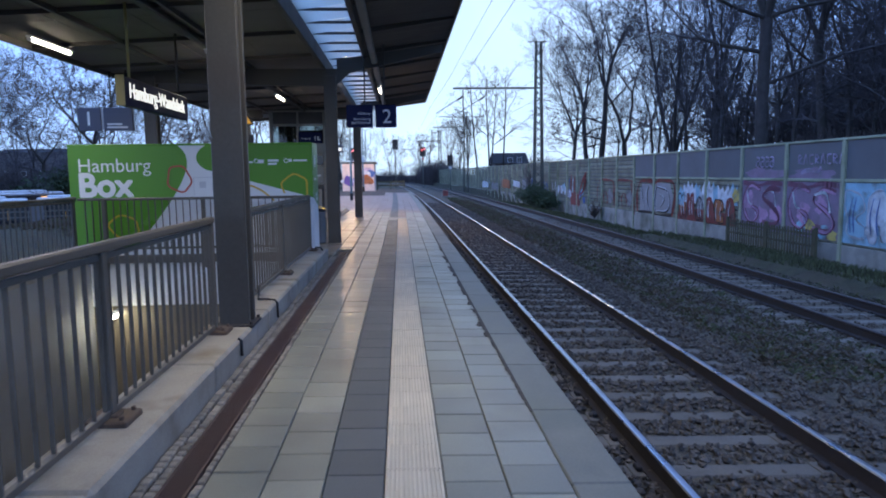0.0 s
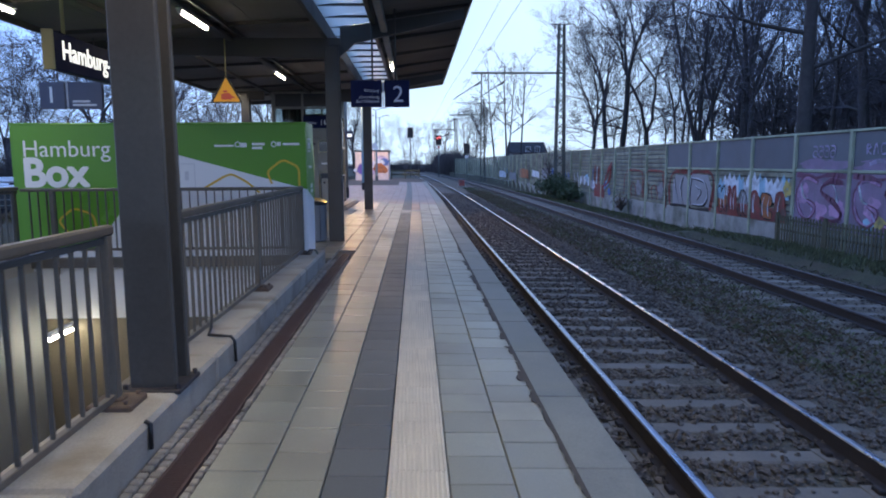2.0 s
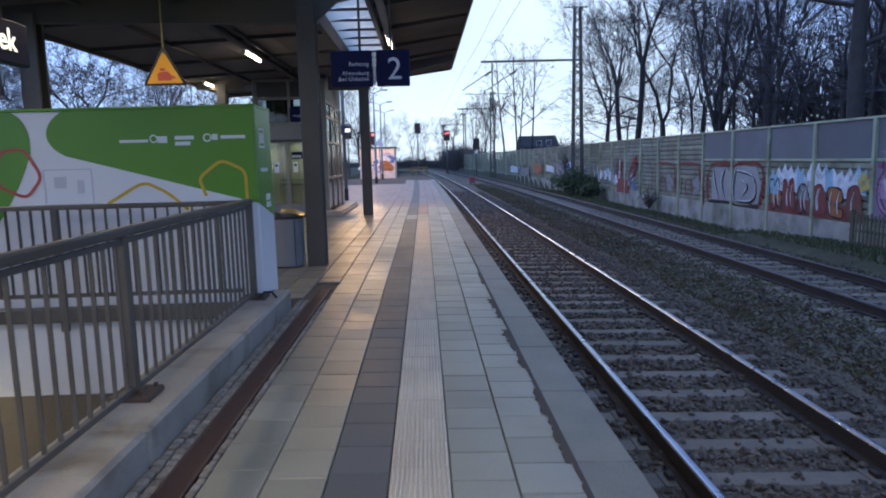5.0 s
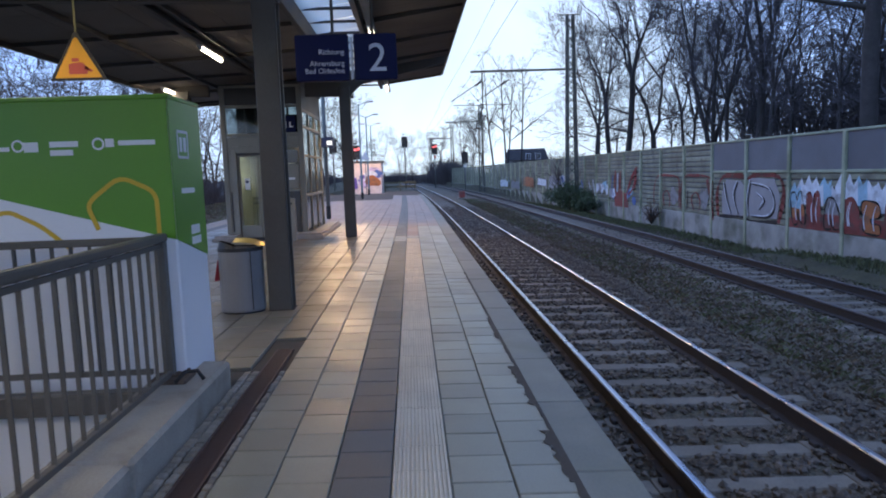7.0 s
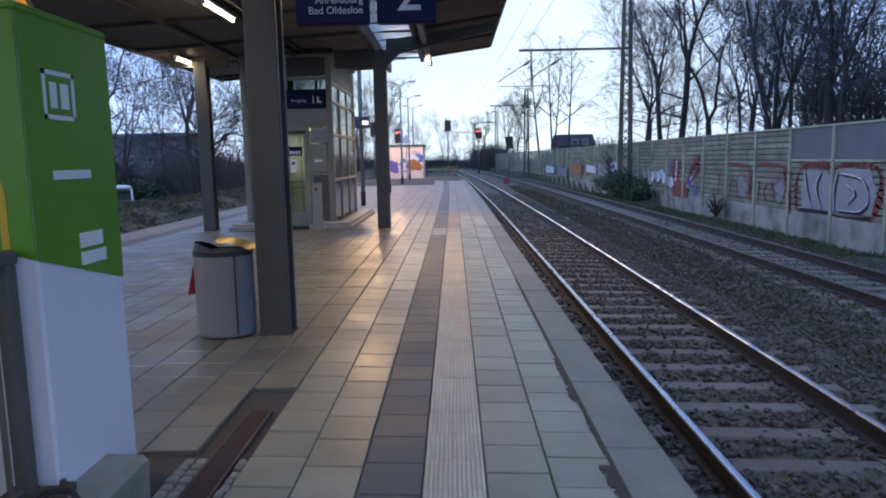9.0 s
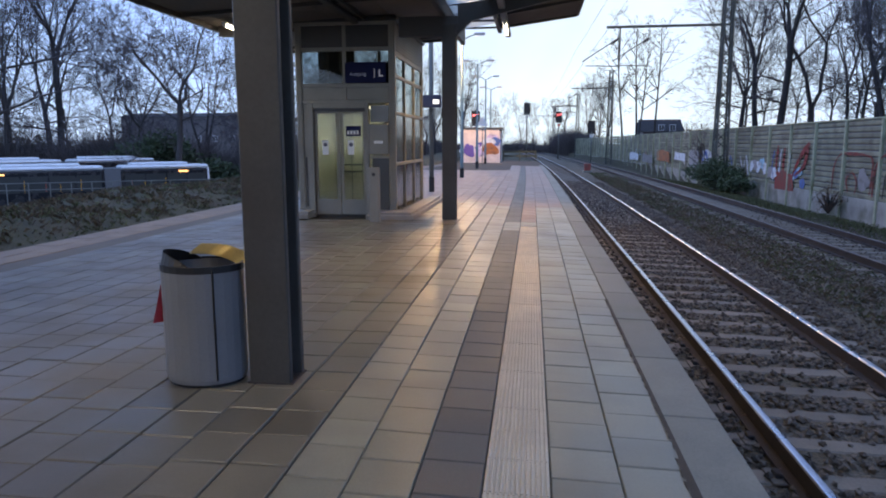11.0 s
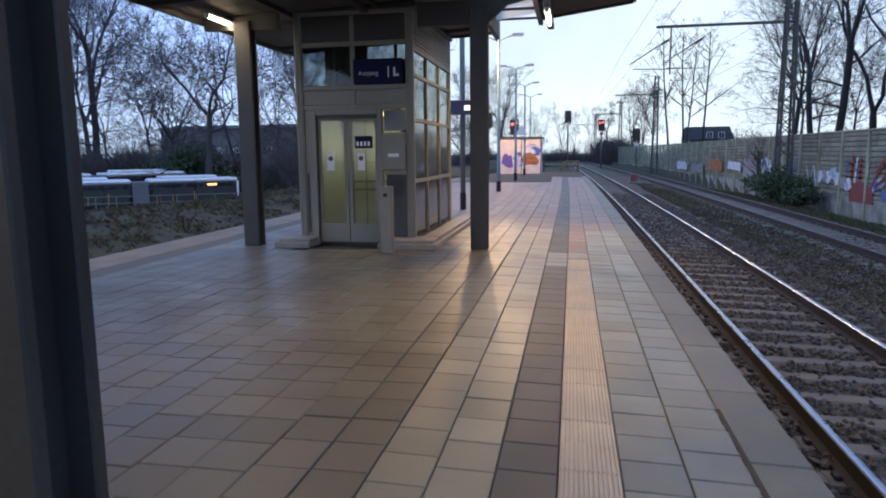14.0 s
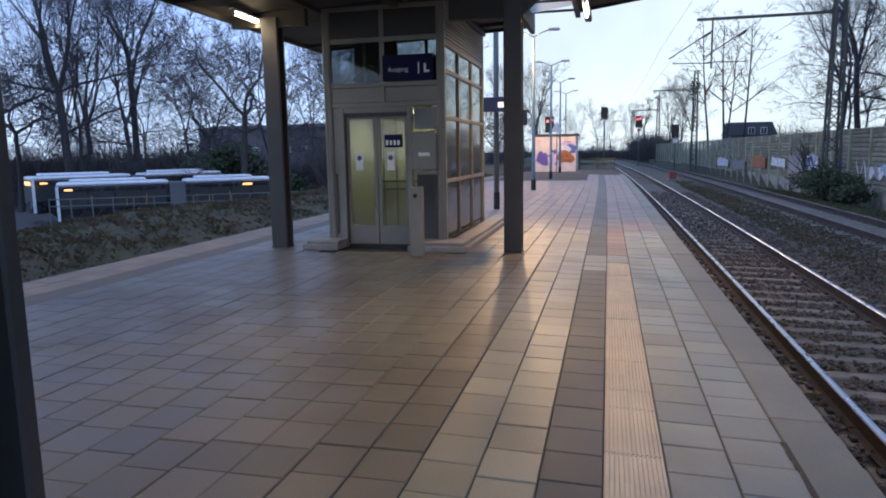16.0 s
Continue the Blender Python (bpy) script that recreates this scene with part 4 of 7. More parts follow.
def track_sign(name, x, w1, w2, label, blue):
    """Two hung boards: the line's direction and the platform number."""
    s = thing(name, label, "sign", pose(x, 12.1, 2.80))
    return s


s2 = track_sign("platform_sign", -3.17, 0.6, 0.5, "dark blue hung sign with the platform number 2", BLUE)
part("direction_board", Geo().box((0.0, 0, 0), (0.62, 0.10, 0.53), 0, 0.012), BLUE, s2)
part("number_board", Geo().box((0.68, 0, 0.0), (1.18, 0.10, 0.53), 0, 0.012), BLUE, s2)
part("spacer_bar", Geo().box((0.635, 0.02, 0.02), (0.665, 0.08, 0.5), 0, 0.004), LIGHTLET, s2)
words("platform_number", "2", 0.46, s2, pose(0.84, -0.003, 0.10) @ FACE_S, LIGHTLET, depth=0.002)
for i, tx in enumerate(("Richtung", "Ahrensburg", "Bad Oldesloe")):
    words("direction_text", tx, 0.085, s2, pose(0.57, -0.003, (0.30, 0.17, 0.085)[i]) @ FACE_S, LIGHTLET, align="RIGHT", depth=0.002)
for x in (0.44, 0.9):
    part("hanger", Geo().tube([(x, 0.05, 0.52), (x, 0.05, 1.72 if x < 0.5 else 1.93)], 0.018, 8), STEEL, s2, smooth=True)
s1 = track_sign("platform_sign", -9.3, 0.6, 0.6, "grey-blue hung sign with the platform number 1", GREYSIGN)
part("number_board", Geo().box((0.0, 0, -0.03), (0.5, 0.1, 0.5), 0, 0.012), GREYSIGN, s1)
part("direction_board", Geo().box((0.56, 0, -0.03), (1.22, 0.1, 0.5), 0, 0.012), GREYSIGN, s1)
part("spacer_bar", Geo().box((0.515, 0.02, 0.0), (0.545, 0.08, 0.48), 0, 0.004), LIGHTLET, s1)
words("platform_number", "1", 0.44, s1, pose(0.12, -0.003, 0.10) @ FACE_S, LETTER, depth=0.002, bold=0.004)
for i in range(2):
    part("text_bar", Geo().box((0.64, -0.004, 0.10 - 0.07 * i), (0.98 + 0.12 * i, 0.0, 0.14 - 0.07 * i)), LIGHTLET, s1)
for x in (0.73, 1.1):
    part("hanger", Geo().tube([(x, 0.05, 0.49), (x, 0.05, 1.36)], 0.018, 8), STEEL, s1, smooth=True)
wn = thing("warning_sign", "yellow triangular warning sign hung from the canopy", "sign", pose(-5.64, 12.1, 2.88))
part("border", Geo().plate([(-0.31, 0), (0.31, 0), (0.31, 0.03), (0.02, 0.54), (-0.02, 0.54), (-0.31, 0.03)], (0, 0.02, 0), (1, 0, 0), (0, 0, 1), 0.025), SIGNBLK, wn)
part("face", Geo().plate([(-0.265, 0.03), (0.265, 0.03), (0.015, 0.48), (-0.015, 0.48)], (0, -0.006, 0), (1, 0, 0), (0, 0, 1), 0.004), SIGNYEL, wn)
pc = Geo()
pc.plate([(-0.10, 0.07), (0.10, 0.07), (0.12, 0.12), (0.06, 0.20), (-0.02, 0.2), (-0.10, 0.18)], (0, -0.012, 0), (1, 0, 0), (0, 0, 1), 0.003)
pc.plate([(-0.06, 0.21), (0.02, 0.21), (0.02, 0.25), (-0.06, 0.25)], (0, -0.012, 0), (1, 0, 0), (0, 0, 1), 0.003)
pc.plate([(0.07, 0.13), (0.15, 0.09), (0.17, 0.11), (0.09, 0.16)], (0, -0.012, 0), (1, 0, 0), (0, 0, 1), 0.003)
part("pictogram", pc, REDLINE, wn)
part("hanger", Geo().tube([(0, 0.01, 0.52), (0, 0.01, 1.25)], 0.014, 8), YELEND, wn, smooth=True)

# ---- parcel locker ----
LX0, LX1, LY0, LY1, LZ1 = -8.13, -3.60, 8.98, 9.68, 2.28
lk = thing("parcel_locker", "large green and white parcel locker with pentagon outlines", "parcel locker")
part("body", Geo().box((LX0, LY0, Z0), (LX1, LY1, LZ1), 0, 0.012), WHITE, lk)
part("roof_cap", Geo().box((LX0 - 0.01, LY0 - 0.01, LZ1), (LX1 + 0.01, LY1 + 0.01, LZ1 + 0.035), 0, 0.008), GREEN, lk)


def curve_pts(a, b, c, d, n=10):
    return [tuple((1 - s) ** 3 * a[i] + 3 * s * (1 - s) ** 2 * b[i] + 3 * s * s * (1 - s) * c[i] + s ** 3 * d[i] for i in range(2)) for s in [k / n for k in range(n + 1)]]


left_field = [(LX0 + 0.002, LZ1), (LX0 + 0.002, 0.35)] + curve_pts((-6.95, 0.35), (-6.6, 0.9), (-6.2, 1.2), (-5.96, 1.85)) + curve_pts((-5.96, 1.85), (-5.93, 2.05), (-5.98, 2.2), (-6.12, LZ1))[1:]
part("green_field", Geo().plate(left_field, (0, LY0 - 0.001, 0), (1, 0, 0), (0, 0, 1), 0.004), GREEN, lk)
right_field = curve_pts((-5.6, LZ1), (-5.82, 2.15), (-5.85, 1.95), (-5.6, 1.82)) + [(LX1 - 0.002, 1.27), (LX1 - 0.002, LZ1)]
part("green_field", Geo().plate(right_field, (0, LY0 - 0.001, 0), (1, 0, 0), (0, 0, 1), 0.004), GREEN, lk)
part("green_field", Geo().plate([(LY0, 1.27), (LY1, 1.08), (LY1, LZ1), (LY0, LZ1)], (LX1 + 0.001, 0, 0), (0, 1, 0), (0, 0, 1), 0.004), GREEN, lk)


def outline(pts, r, material, closed=True):
    """One ribbon along a line with rounded corners."""
    q, n = [], len(pts)
    for i in range(n):
        p1 = Vector(pts[i])
        if not closed and i in (0, n - 1):
            q.append(p1)
            continue
        p0, p2 = Vector(pts[i - 1]), Vector(pts[(i + 1) % n])
        a, b = p1.lerp(p0, 0.28), p1.lerp(p2, 0.28)
        q += [a * (1 - k) ** 2 + p1 * 2 * k * (1 - k) + b * k * k for k in (0, 0.25, 0.5, 0.75, 1)]
    g, m = Geo(), len(q)
    for i, p in enumerate(q):
        a, b = (q[i - 1], q[(i + 1) % m]) if closed else (q[max(i - 1, 0)], q[min(i + 1, m - 1)])
        d = (b - a).normalized()
        for k, off in ((-r, 0.0055), (r, 0.0055), (r, 0.0085), (-r, 0.0085)):
            g.v.append((p.x - d.y * k, LY0 - off, p.y + d.x * k))
    for i in range(m if closed else m - 1):
        j = (i + 1) % m
        for k in range(4):
            g.f.append((i * 4 + k, j * 4 + k, j * 4 + (k + 1) % 4, i * 4 + (k + 1) % 4))
            g.m.append(0)
    return part("pentagon_outline", g, material, lk, "thin coloured pentagon outline")


outline([(-6.28, 1.88), (-6.02, 1.90), (-5.86, 1.60), (-6.04, 1.38), (-6.34, 1.52)], 0.016, REDLINE)
outline([(-4.15, 1.36), (-4.22, 1.55), (-3.97, 1.74), (-3.72, 1.62), (-3.72, 1.32)], 0.016, YELLOW, False)
outline([(-5.2, 1.3), (-4.8, 1.53), (-4.55, 1.40), (-4.35, 1.22)], 0.016, YELLOW, False)
outline([(-7.3, 0.55), (-7.5, 0.8), (-7.25, 1.0), (-6.95, 0.9), (-6.9, 0.6)], 0.016, YELLOW)
words("locker_lettering", "Hamburg", 0.36, lk, pose(-7.97, LY0 - 0.006, 1.80) @ FACE_S, LETTER, depth=0.002)
words("locker_lettering", "Box", 0.62, lk, pose(-7.98, LY0 - 0.006, 1.345) @ FACE_S, LETTER, depth=0.002, bold=0.022)
lg = [(-5.02, 1.94, 0.30, 0.03), (-4.62, 1.93, 0.10, 0.07), (-4.05, 1.95, 0.06, 0.06), (-3.96, 1.96, 0.26, 0.035), (-4.44, 1.96, 0.20, 0.04), (-4.44, 1.90, 0.16, 0.04)]
for x, z, w_, h_ in lg:
    part("logo_shape", Geo().box((x, LY0 - 0.008, z), (x + w_, LY0 - 0.004, z + h_)), LETTER, lk)
for y, z, w_, h_ in ((9.12, 1.86, 0.24, 0.21), (9.14, 1.60, 0.3, 0.04), (9.3, 1.28, 0.2, 0.07), (9.3, 1.20, 0.22, 0.06)):
    g = Geo()
    if h_ > 0.2:
        for a, b in (((y, z), (y + w_, z + 0.02)), ((y, z + h_ - 0.02), (y + w_, z + h_)), ((y, z), (y + 0.02, z + h_)), ((y + w_ - 0.02, z), (y + w_, z + h_)), ((y + 0.05, z + 0.05), (y + 0.1, z + 0.16)), ((y + 0.13, z + 0.05), (y + 0.19, z + 0.16))):
            g.box((LX1 + 0.004, a[0], a[1]), (LX1 + 0.008, b[0], b[1]))
    else:
        g.box((LX1 + 0.004, y, z), (LX1 + 0.008, y + w_, z + h_))
    part("logo_shape", g, LETTER, lk)
for x, z in ((-4.10, 1.975), (-4.66, 1.975)):
    ring_ = Geo()
    for k in range(16):
        a0, a1 = 2 * math.pi * k / 16, 2 * math.pi * (k + 1) / 16
        ring_.face([(x + r_ * math.cos(t_), LY0 - 0.007, z + r_ * math.sin(t_)) for r_, t_ in ((0.045, a0), (0.045, a1), (0.03, a1), (0.03, a0))])
    part("logo_ring", ring_, LETTER, lk)
seam = Geo()
for a, b in (((-5.85, 1.30), (-5.34, 1.312)), ((-5.85, 1.67), (-5.34, 1.682)), ((-5.85, 1.3), (-5.84, 1.68)), ((-5.35, 1.3), (-5.34, 1.68))):
    seam.box((a[0], LY0 - 0.005, a[1]), (b[0], LY0 + 0.001, b[1]))
seam.box((-5.74, LY0 - 0.006, 1.48), (-5.62, LY0 - 0.001, 1.60))
seam.box((-5.5, LY0 - 0.006, 1.42), (-5.44, LY0 - 0.001, 1.56))
part("operating_panel", seam, LIGHTLET, lk, "small grey operating panel")

# ---- litter bin ----
bn = thing("litter_bin", "grey oval litter bin with a worn brass lid plate", "litter bin", pose(-4.04, 12.47, Z0))
g = Geo()
N = 28
ring = [(0.275 * math.cos(2 * math.pi * i / N), 0.235 * math.sin(2 * math.pi * i / N)) for i in range(N)]
for (z0, s0), (z1, s1) in zip(((0.02, 0.97), (0.05, 1.0), (0.80, 1.0), (0.80, 0.955)), ((0.05, 1.0), (0.80, 1.0), (0.80, 0.955), (0.55, 0.94))):
    for i in range(N):
        a, b = ring[i], ring[(i + 1) % N]
        g.face([(a[0] * s0, a[1] * s0, z0), (b[0] * s0, b[1] * s0, z0), (b[0] * s1, b[1] * s1, z1), (a[0] * s1, a[1] * s1, z1)])
g.face([(p[0] * 0.94, p[1] * 0.94, 0.56) for p in ring])
part("body", g, [BINGREY], bn)
part("base", Geo().plate([(p[0] * 0.93, p[1] * 0.93) for p in ring], (0, 0, 0.0), (1, 0, 0), (0, 1, 0), 0.03), BLACK, bn)
part("door_seam", Geo().box((0.16, -0.2, 0.05), (0.168, -0.17, 0.79)), BLACK, bn)
hood = Geo()
for i in range(14):
    a0, a1 = math.pi * (0.62 + 0.9 * i / 14), math.pi * (0.62 + 0.9 * (i + 1) / 14)
    h0, h1 = 0.10 * math.sin(math.pi * i / 14) ** 0.7, 0.10 * max(0, math.sin(math.pi * (i + 1) / 14)) ** 0.7
    for s in (1.0, 0.93):
        hood.face([(0.272 * s * math.cos(a0), 0.232 * s * math.sin(a0), 0.80), (0.272 * s * math.cos(a1), 0.232 * s * math.sin(a1), 0.80), (0.25 * s * math.cos(a1), 0.21 * s * math.sin(a1), 0.80 + h1), (0.25 * s * math.cos(a0), 0.21 * s * math.sin(a0), 0.80 + h0)])
part("hood", hood, BLACK, bn)
rim = Geo()
for i in range(N):
    a, b = ring[i], ring[(i + 1) % N]
    rim.face([(a[0] * 1.01, a[1] * 1.01, 0.77), (b[0] * 1.01, b[1] * 1.01, 0.77), (b[0] * 1.01, b[1] * 1.01, 0.815), (a[0] * 1.01, a[1] * 1.01, 0.815)])
    rim.face([(a[0] * 1.01, a[1] * 1.01, 0.815), (b[0] * 1.01, b[1] * 1.01, 0.815), (b[0] * 0.94, b[1] * 0.94, 0.815), (a[0] * 0.94, a[1] * 0.94, 0.815)])
part("rim", rim, BLACK, bn)
bp = Geo()
for i in range(8):
    x0, x1 = -0.10 + i * 0.046, -0.10 + (i + 1) * 0.046
    z0, z1 = 0.90 - 1.1 * max(0, x0) ** 2, 0.90 - 1.1 * max(0, x1) ** 2
    yw = 0.02
    bp.face([(x0, yw, z0 - 0.03), (x1, yw, z1 - 0.03), (x1, 0.2, z1 + 0.01), (x0, 0.2, z0 + 0.01)])
    bp.face([(x0, yw, z0 - 0.036), (x0, 0.2, z0 + 0.004), (x1, 0.2, z1 + 0.004), (x1, yw, z1 - 0.036)])
part("lid_plate", bp, BRASS, bn, "worn brass-coloured lid plate")
bag = Geo()
for i in range(5):
    z0, z1 = 0.66 - i * 0.05, 0.66 - (i + 1) * 0.05
    w0, w1 = 0.012 + 0.012 * i, 0.012 + 0.012 * (i + 1)
    for s in (-1, 1):
        bag.face([(-0.262 - w0 * 0.6, -0.06 + s * w0, z0), (-0.262 - w1 * 0.6, -0.06 + s * w1, z1), (-0.258, -0.06 + s * w1 * 0.2, z1), (-0.258, -0.06 + s * w0 * 0.2, z0)])
        bag.face([(-0.262 - w0 * 0.6, -0.06 - w0, z0), (-0.262 - w0 * 0.6, -0.06 + w0, z0), (-0.262 - w1 * 0.6, -0.06 + w1, z1), (-0.262 - w1 * 0.6, -0.06 - w1, z1)])
part("red_tag", bag, REDBAG, bn, "torn red plastic hanging from the side")

# ---- lift tower ----
lf = thing("lift_tower", "grey-green framed glass lift tower on a stone plinth", "lift")
X0, X1, Y0, Y1, ZB, ZT = -6.97, -4.77, 22.75, 26.5, 0.16, 4.22
for x0, x1, y0, y1 in ((-7.28, -6.62, 22.25, 22.9), (-5.35, -4.3, 22.25, 22.9), (-4.75, -4.3, 22.91, 26.9), (-7.28, -6.97, 22.91, 26.9)):
    g = Geo().box((x0, y0, Z0 - 0.02), (x1, y1, Z0 + 0.09), 0, 0.015)
    g.box((x0 + 0.06, y0 + 0.06, Z0 + 0.088), (x1 - 0.06 if x1 > -5 else x1, y1, Z0 + 0.15), 0, 0.012)
    part("plinth_stone", g, PLINTH, lf)
def lbox(nm, a, b, m=LIFT, c=0.008, label=""):
    return part(nm, Geo().box(a, b, 0, c), m, lf, label)
for x0, x1, y0 in ((X0, X0 + 0.14, Y0), (X1 - 0.14, X1, Y0), (X0, X0 + 0.1, Y1 - 0.1), (X1 - 0.1, X1, Y1 - 0.1)):
    lbox("corner_post", (x0, y0, ZB - 0.05), (x1, y0 + 0.1, ZT))
lbox("middle_post", (-5.92, Y0 + 0.01, 2.56), (-5.84, Y0 + 0.08, ZT - 0.1))
for z in (2.50, 2.84, 3.60, 4.14):
    lbox("cross_rail", (X0 + 0.14, Y0 + 0.005, z), (X1 - 0.14, Y0 + 0.09, z + 0.08))
for xa, xb in ((X0 + 0.141, -5.921), (-5.839, X1 - 0.141)):
    lbox("spandrel_panel", (xa, Y0 + 0.03, 2.585), (xb, Y0 + 0.05, 2.835), LIFT, 0.004)
    lbox("upper_panel", (xa, Y0 + 0.03, 3.685), (xb, Y0 + 0.05, 4.135), LIFTDARK, 0.004)
    p = lbox("glass_pane", (xa, Y0 + 0.03, 2.925), (xb, Y0 + 0.042, 3.595), LIFTGLASS, 0)
    p.visible_shadow = False
# door with frame, call side panel
lbox("door_frame", (-6.72, Y0 - 0.03, ZB - 0.1), (-6.60, Y0 + 0.12, 2.50))
lbox("door_frame", (-5.44, Y0 - 0.03, ZB - 0.1), (-5.36, Y0 + 0.12, 2.50))
lbox("door_frame", (-6.599, Y0 - 0.03, 2.40), (-5.441, Y0 + 0.12, 2.50))
lbox("side_panel", (X0 + 0.141, Y0 + 0.03, ZB), (-6.721, Y0 + 0.06, 2.495))
for xa, xb in ((-6.59, -6.03), (-6.01, -5.45)):
    d = lbox("door_leaf", (xa, Y0 + 0.05, ZB - 0.08), (xb, Y0 + 0.09, 0.42), LIFT, 0.004, "sliding lift door with a tall glass pane")
    for a, b in (((xa, 0.42), (xa + 0.06, 2.39)), ((xb - 0.06, 0.42), (xb, 2.39)), ((xa + 0.061, 2.3), (xb - 0.061, 2.39))):
        part("stile", Geo().box((a[0], Y0 + 0.05, a[1]), (b[0], Y0 + 0.09, b[1]), 0, 0.004), LIFT, d)
    p = part("door_glass", Geo().box((xa + 0.062, Y0 + 0.062, 0.422), (xb - 0.062, Y0 + 0.074, 2.298)), GLASS, d)
    p.visible_shadow = False
    part("notice", Geo().box((xa + 0.16, Y0 + 0.056, 1.40), (xa + 0.30, Y0 + 0.061, 1.72)), LETTER, d, "small white notice sheet")
    part("notice_mark", Geo().tube([(xa + 0.23, Y0 + 0.050, 1.62), (xa + 0.23, Y0 + 0.054, 1.62)], 0.045, 14), GREYSIGN, d)
lbox("door_sign", (-5.88, Y0 + 0.035, 1.80), (-5.55, Y0 + 0.045, 2.02), BLUE, 0, "small blue pictogram sign")
g = Geo()
for k in range(4):
    g.box((-5.85 + k * 0.07, Y0 + 0.030, 1.84), (-5.81 + k * 0.07, Y0 + 0.0345, 1.92))
part("door_sign_marks", g, LETTER, lf)
lbox("side_window", (-5.33, Y0 + 0.04, 2.10), (-4.93, Y0 + 0.05, 2.46), DARKGLASS, 0)
lbox("control_box", (-5.36, Y0 - 0.05, 1.40), (-4.92, Y0 + 0.06, 2.06), LIFT, 0.02)
part("control_label", Geo().box((-5.24, Y0 - 0.056, 1.64), (-5.04, Y0 - 0.051, 1.70)), LETTER, lf)
lbox("side_glass", (-5.30, Y0 + 0.04, ZB), (-4.93, Y0 + 0.05, 1.36), DARKGLASS, 0)
lbox("cross_rail", (-5.34, Y0 + 0.005, 1.32), (-4.92, Y0 + 0.09, 1.38))
for x in (X0 + 0.045, X0 + 0.105, X1 - 0.11, X1 - 0.05):
    lbox("cover_strip", (x - 0.008, Y0 - 0.012, ZB), (x + 0.008, Y0 + 0.002, ZT - 0.05), LIFT, 0.003)
# dark strips hold the shade of the door recess at its side and top
lbox("door_recess_shade", (-6.598, Y0 + 0.02, 0.1), (-6.585, Y0 + 0.049, 2.39), LIFTDARK, 0)
lbox("door_recess_shade", (-6.585, Y0 + 0.02, 2.33), (-5.45, Y0 + 0.049, 2.399), LIFTDARK, 0)
lbox("side_panel_slot", (-6.81, Y0 + 0.022, ZB + 0.1), (-6.77, Y0 + 0.029, 1.35), LIFTDARK, 0)
# exit sign behind the upper pane
es = part("exit_sign", Geo().box((-5.86, Y0 - 0.03, 2.93), (-4.96, Y0 + 0.02, 3.36), 0, 0.01), BLUE, lf, "dark blue exit sign")
words("exit_text", "Ausgang", 0.11, es, pose(-5.76, Y0 - 0.034, 3.08) @ FACE_S, LIGHTLET, depth=0.002)
g = Geo()
g.box((-5.22, Y0 - 0.036, 3.03), (-5.20, Y0 - 0.031, 3.22))
g.box((-5.12, Y0 - 0.036, 3.05), (-5.08, Y0 - 0.031, 3.2))
g.box((-5.10, Y0 - 0.036, 3.05), (-5.02, Y0 - 0.031, 3.09))
part("exit_pictogram", g, LETTER, es)
# side towards the tracks
for z in (1.16, 2.26, 3.05, 3.50):
    lbox("cross_rail", (X1 - 0.085, Y0 + 0.1, z), (X1 - 0.004, Y1 - 0.1, z + 0.07))
for y in (23.95, 25.2):
    lbox("mullion", (X1 - 0.08, y - 0.035, ZB), (X1 - 0.006, y + 0.035, 3.5))
for z0, z1 in ((ZB, 1.155), (1.235, 2.255), (2.335, 3.045), (3.125, 3.495)):
    for ya, yb in ((Y0 + 0.101, 23.914), (23.986, 25.164), (25.236, Y1 - 0.101)):
        p = lbox("glass_pane", (X1 - 0.05, ya, z0), (X1 - 0.04, yb, z1), LIFTGLASS if z0 > 2 else DARKGLASS, 0)
        p.visible_shadow = False
for k in range(10):
    lbox("louvre", (X1 - 0.07, Y0 + 0.1, 3.58 + k * 0.064), (X1 - 0.01, Y1 - 0.1, 3.615 + k * 0.064), LIFT, 0.004)
lbox("back_wall", (X0 + 0.1, Y1 - 0.06, ZB), (X1 - 0.1, Y1 - 0.01, 2.6), LIFTIN, 0)
p = lbox("back_glass", (X0 + 0.1, Y1 - 0.05, 2.6), (X1 - 0.1, Y1 - 0.03, 3.6), GLASS, 0)
p.visible_shadow = False
# added dark backing that keeps the sky from showing through the upper panes
lbox("pane_backing", (X0 + 0.15, 23.9, 2.56), (-5.95, 23.96, 4.05), LIFTDARK, 0.01)
lbox("pane_backing", (-5.94, 23.9, 2.56), (X1 - 0.2, 23.96, 3.50), LIFTDARK, 0.01)
for x in (-6.5, -6.2, -5.3):
    part("shaft_rail", Geo().tube([(x, 23.6, 2.55), (x, 23.6, 4.1)], 0.035, 8), LIFT, lf, smooth=True)
part("shaft_pipe", Geo().tube([(-6.7, 23.5, 3.05), (-6.35, 23.5, 3.3), (-6.0, 23.5, 3.0)], 0.04, 8), GALV, lf, smooth=True)
lbox("left_wall", (X0 + 0.02, Y0 + 0.1, ZB), (X0 + 0.06, Y1 - 0.1, 2.8), LIFT, 0)
lbox("roof", (X0 - 0.05, Y0 - 0.05, ZT - 0.02), (X1 + 0.05, Y1 + 0.05, ZT + 0.08), LIFTDARK, 0.02)
lbox("floor", (X0 + 0.1, Y0 + 0.1, ZB - 0.15), (X1 - 0.1, Y1 - 0.1, ZB - 0.05), LIFTDARK, 0)
lbox("cabin_wall", (-6.75, 24.9, ZB), (-5.05, 24.95, 2.5), LIFTIN, 0)
lbox("cabin_side", (-6.78, 23.0, ZB), (-6.74, 24.9, 2.5), LIFTIN, 0)
lbox("cabin_side", (-5.1, 23.0, ZB), (-5.06, 24.9, 2.5), LIFTIN, 0)
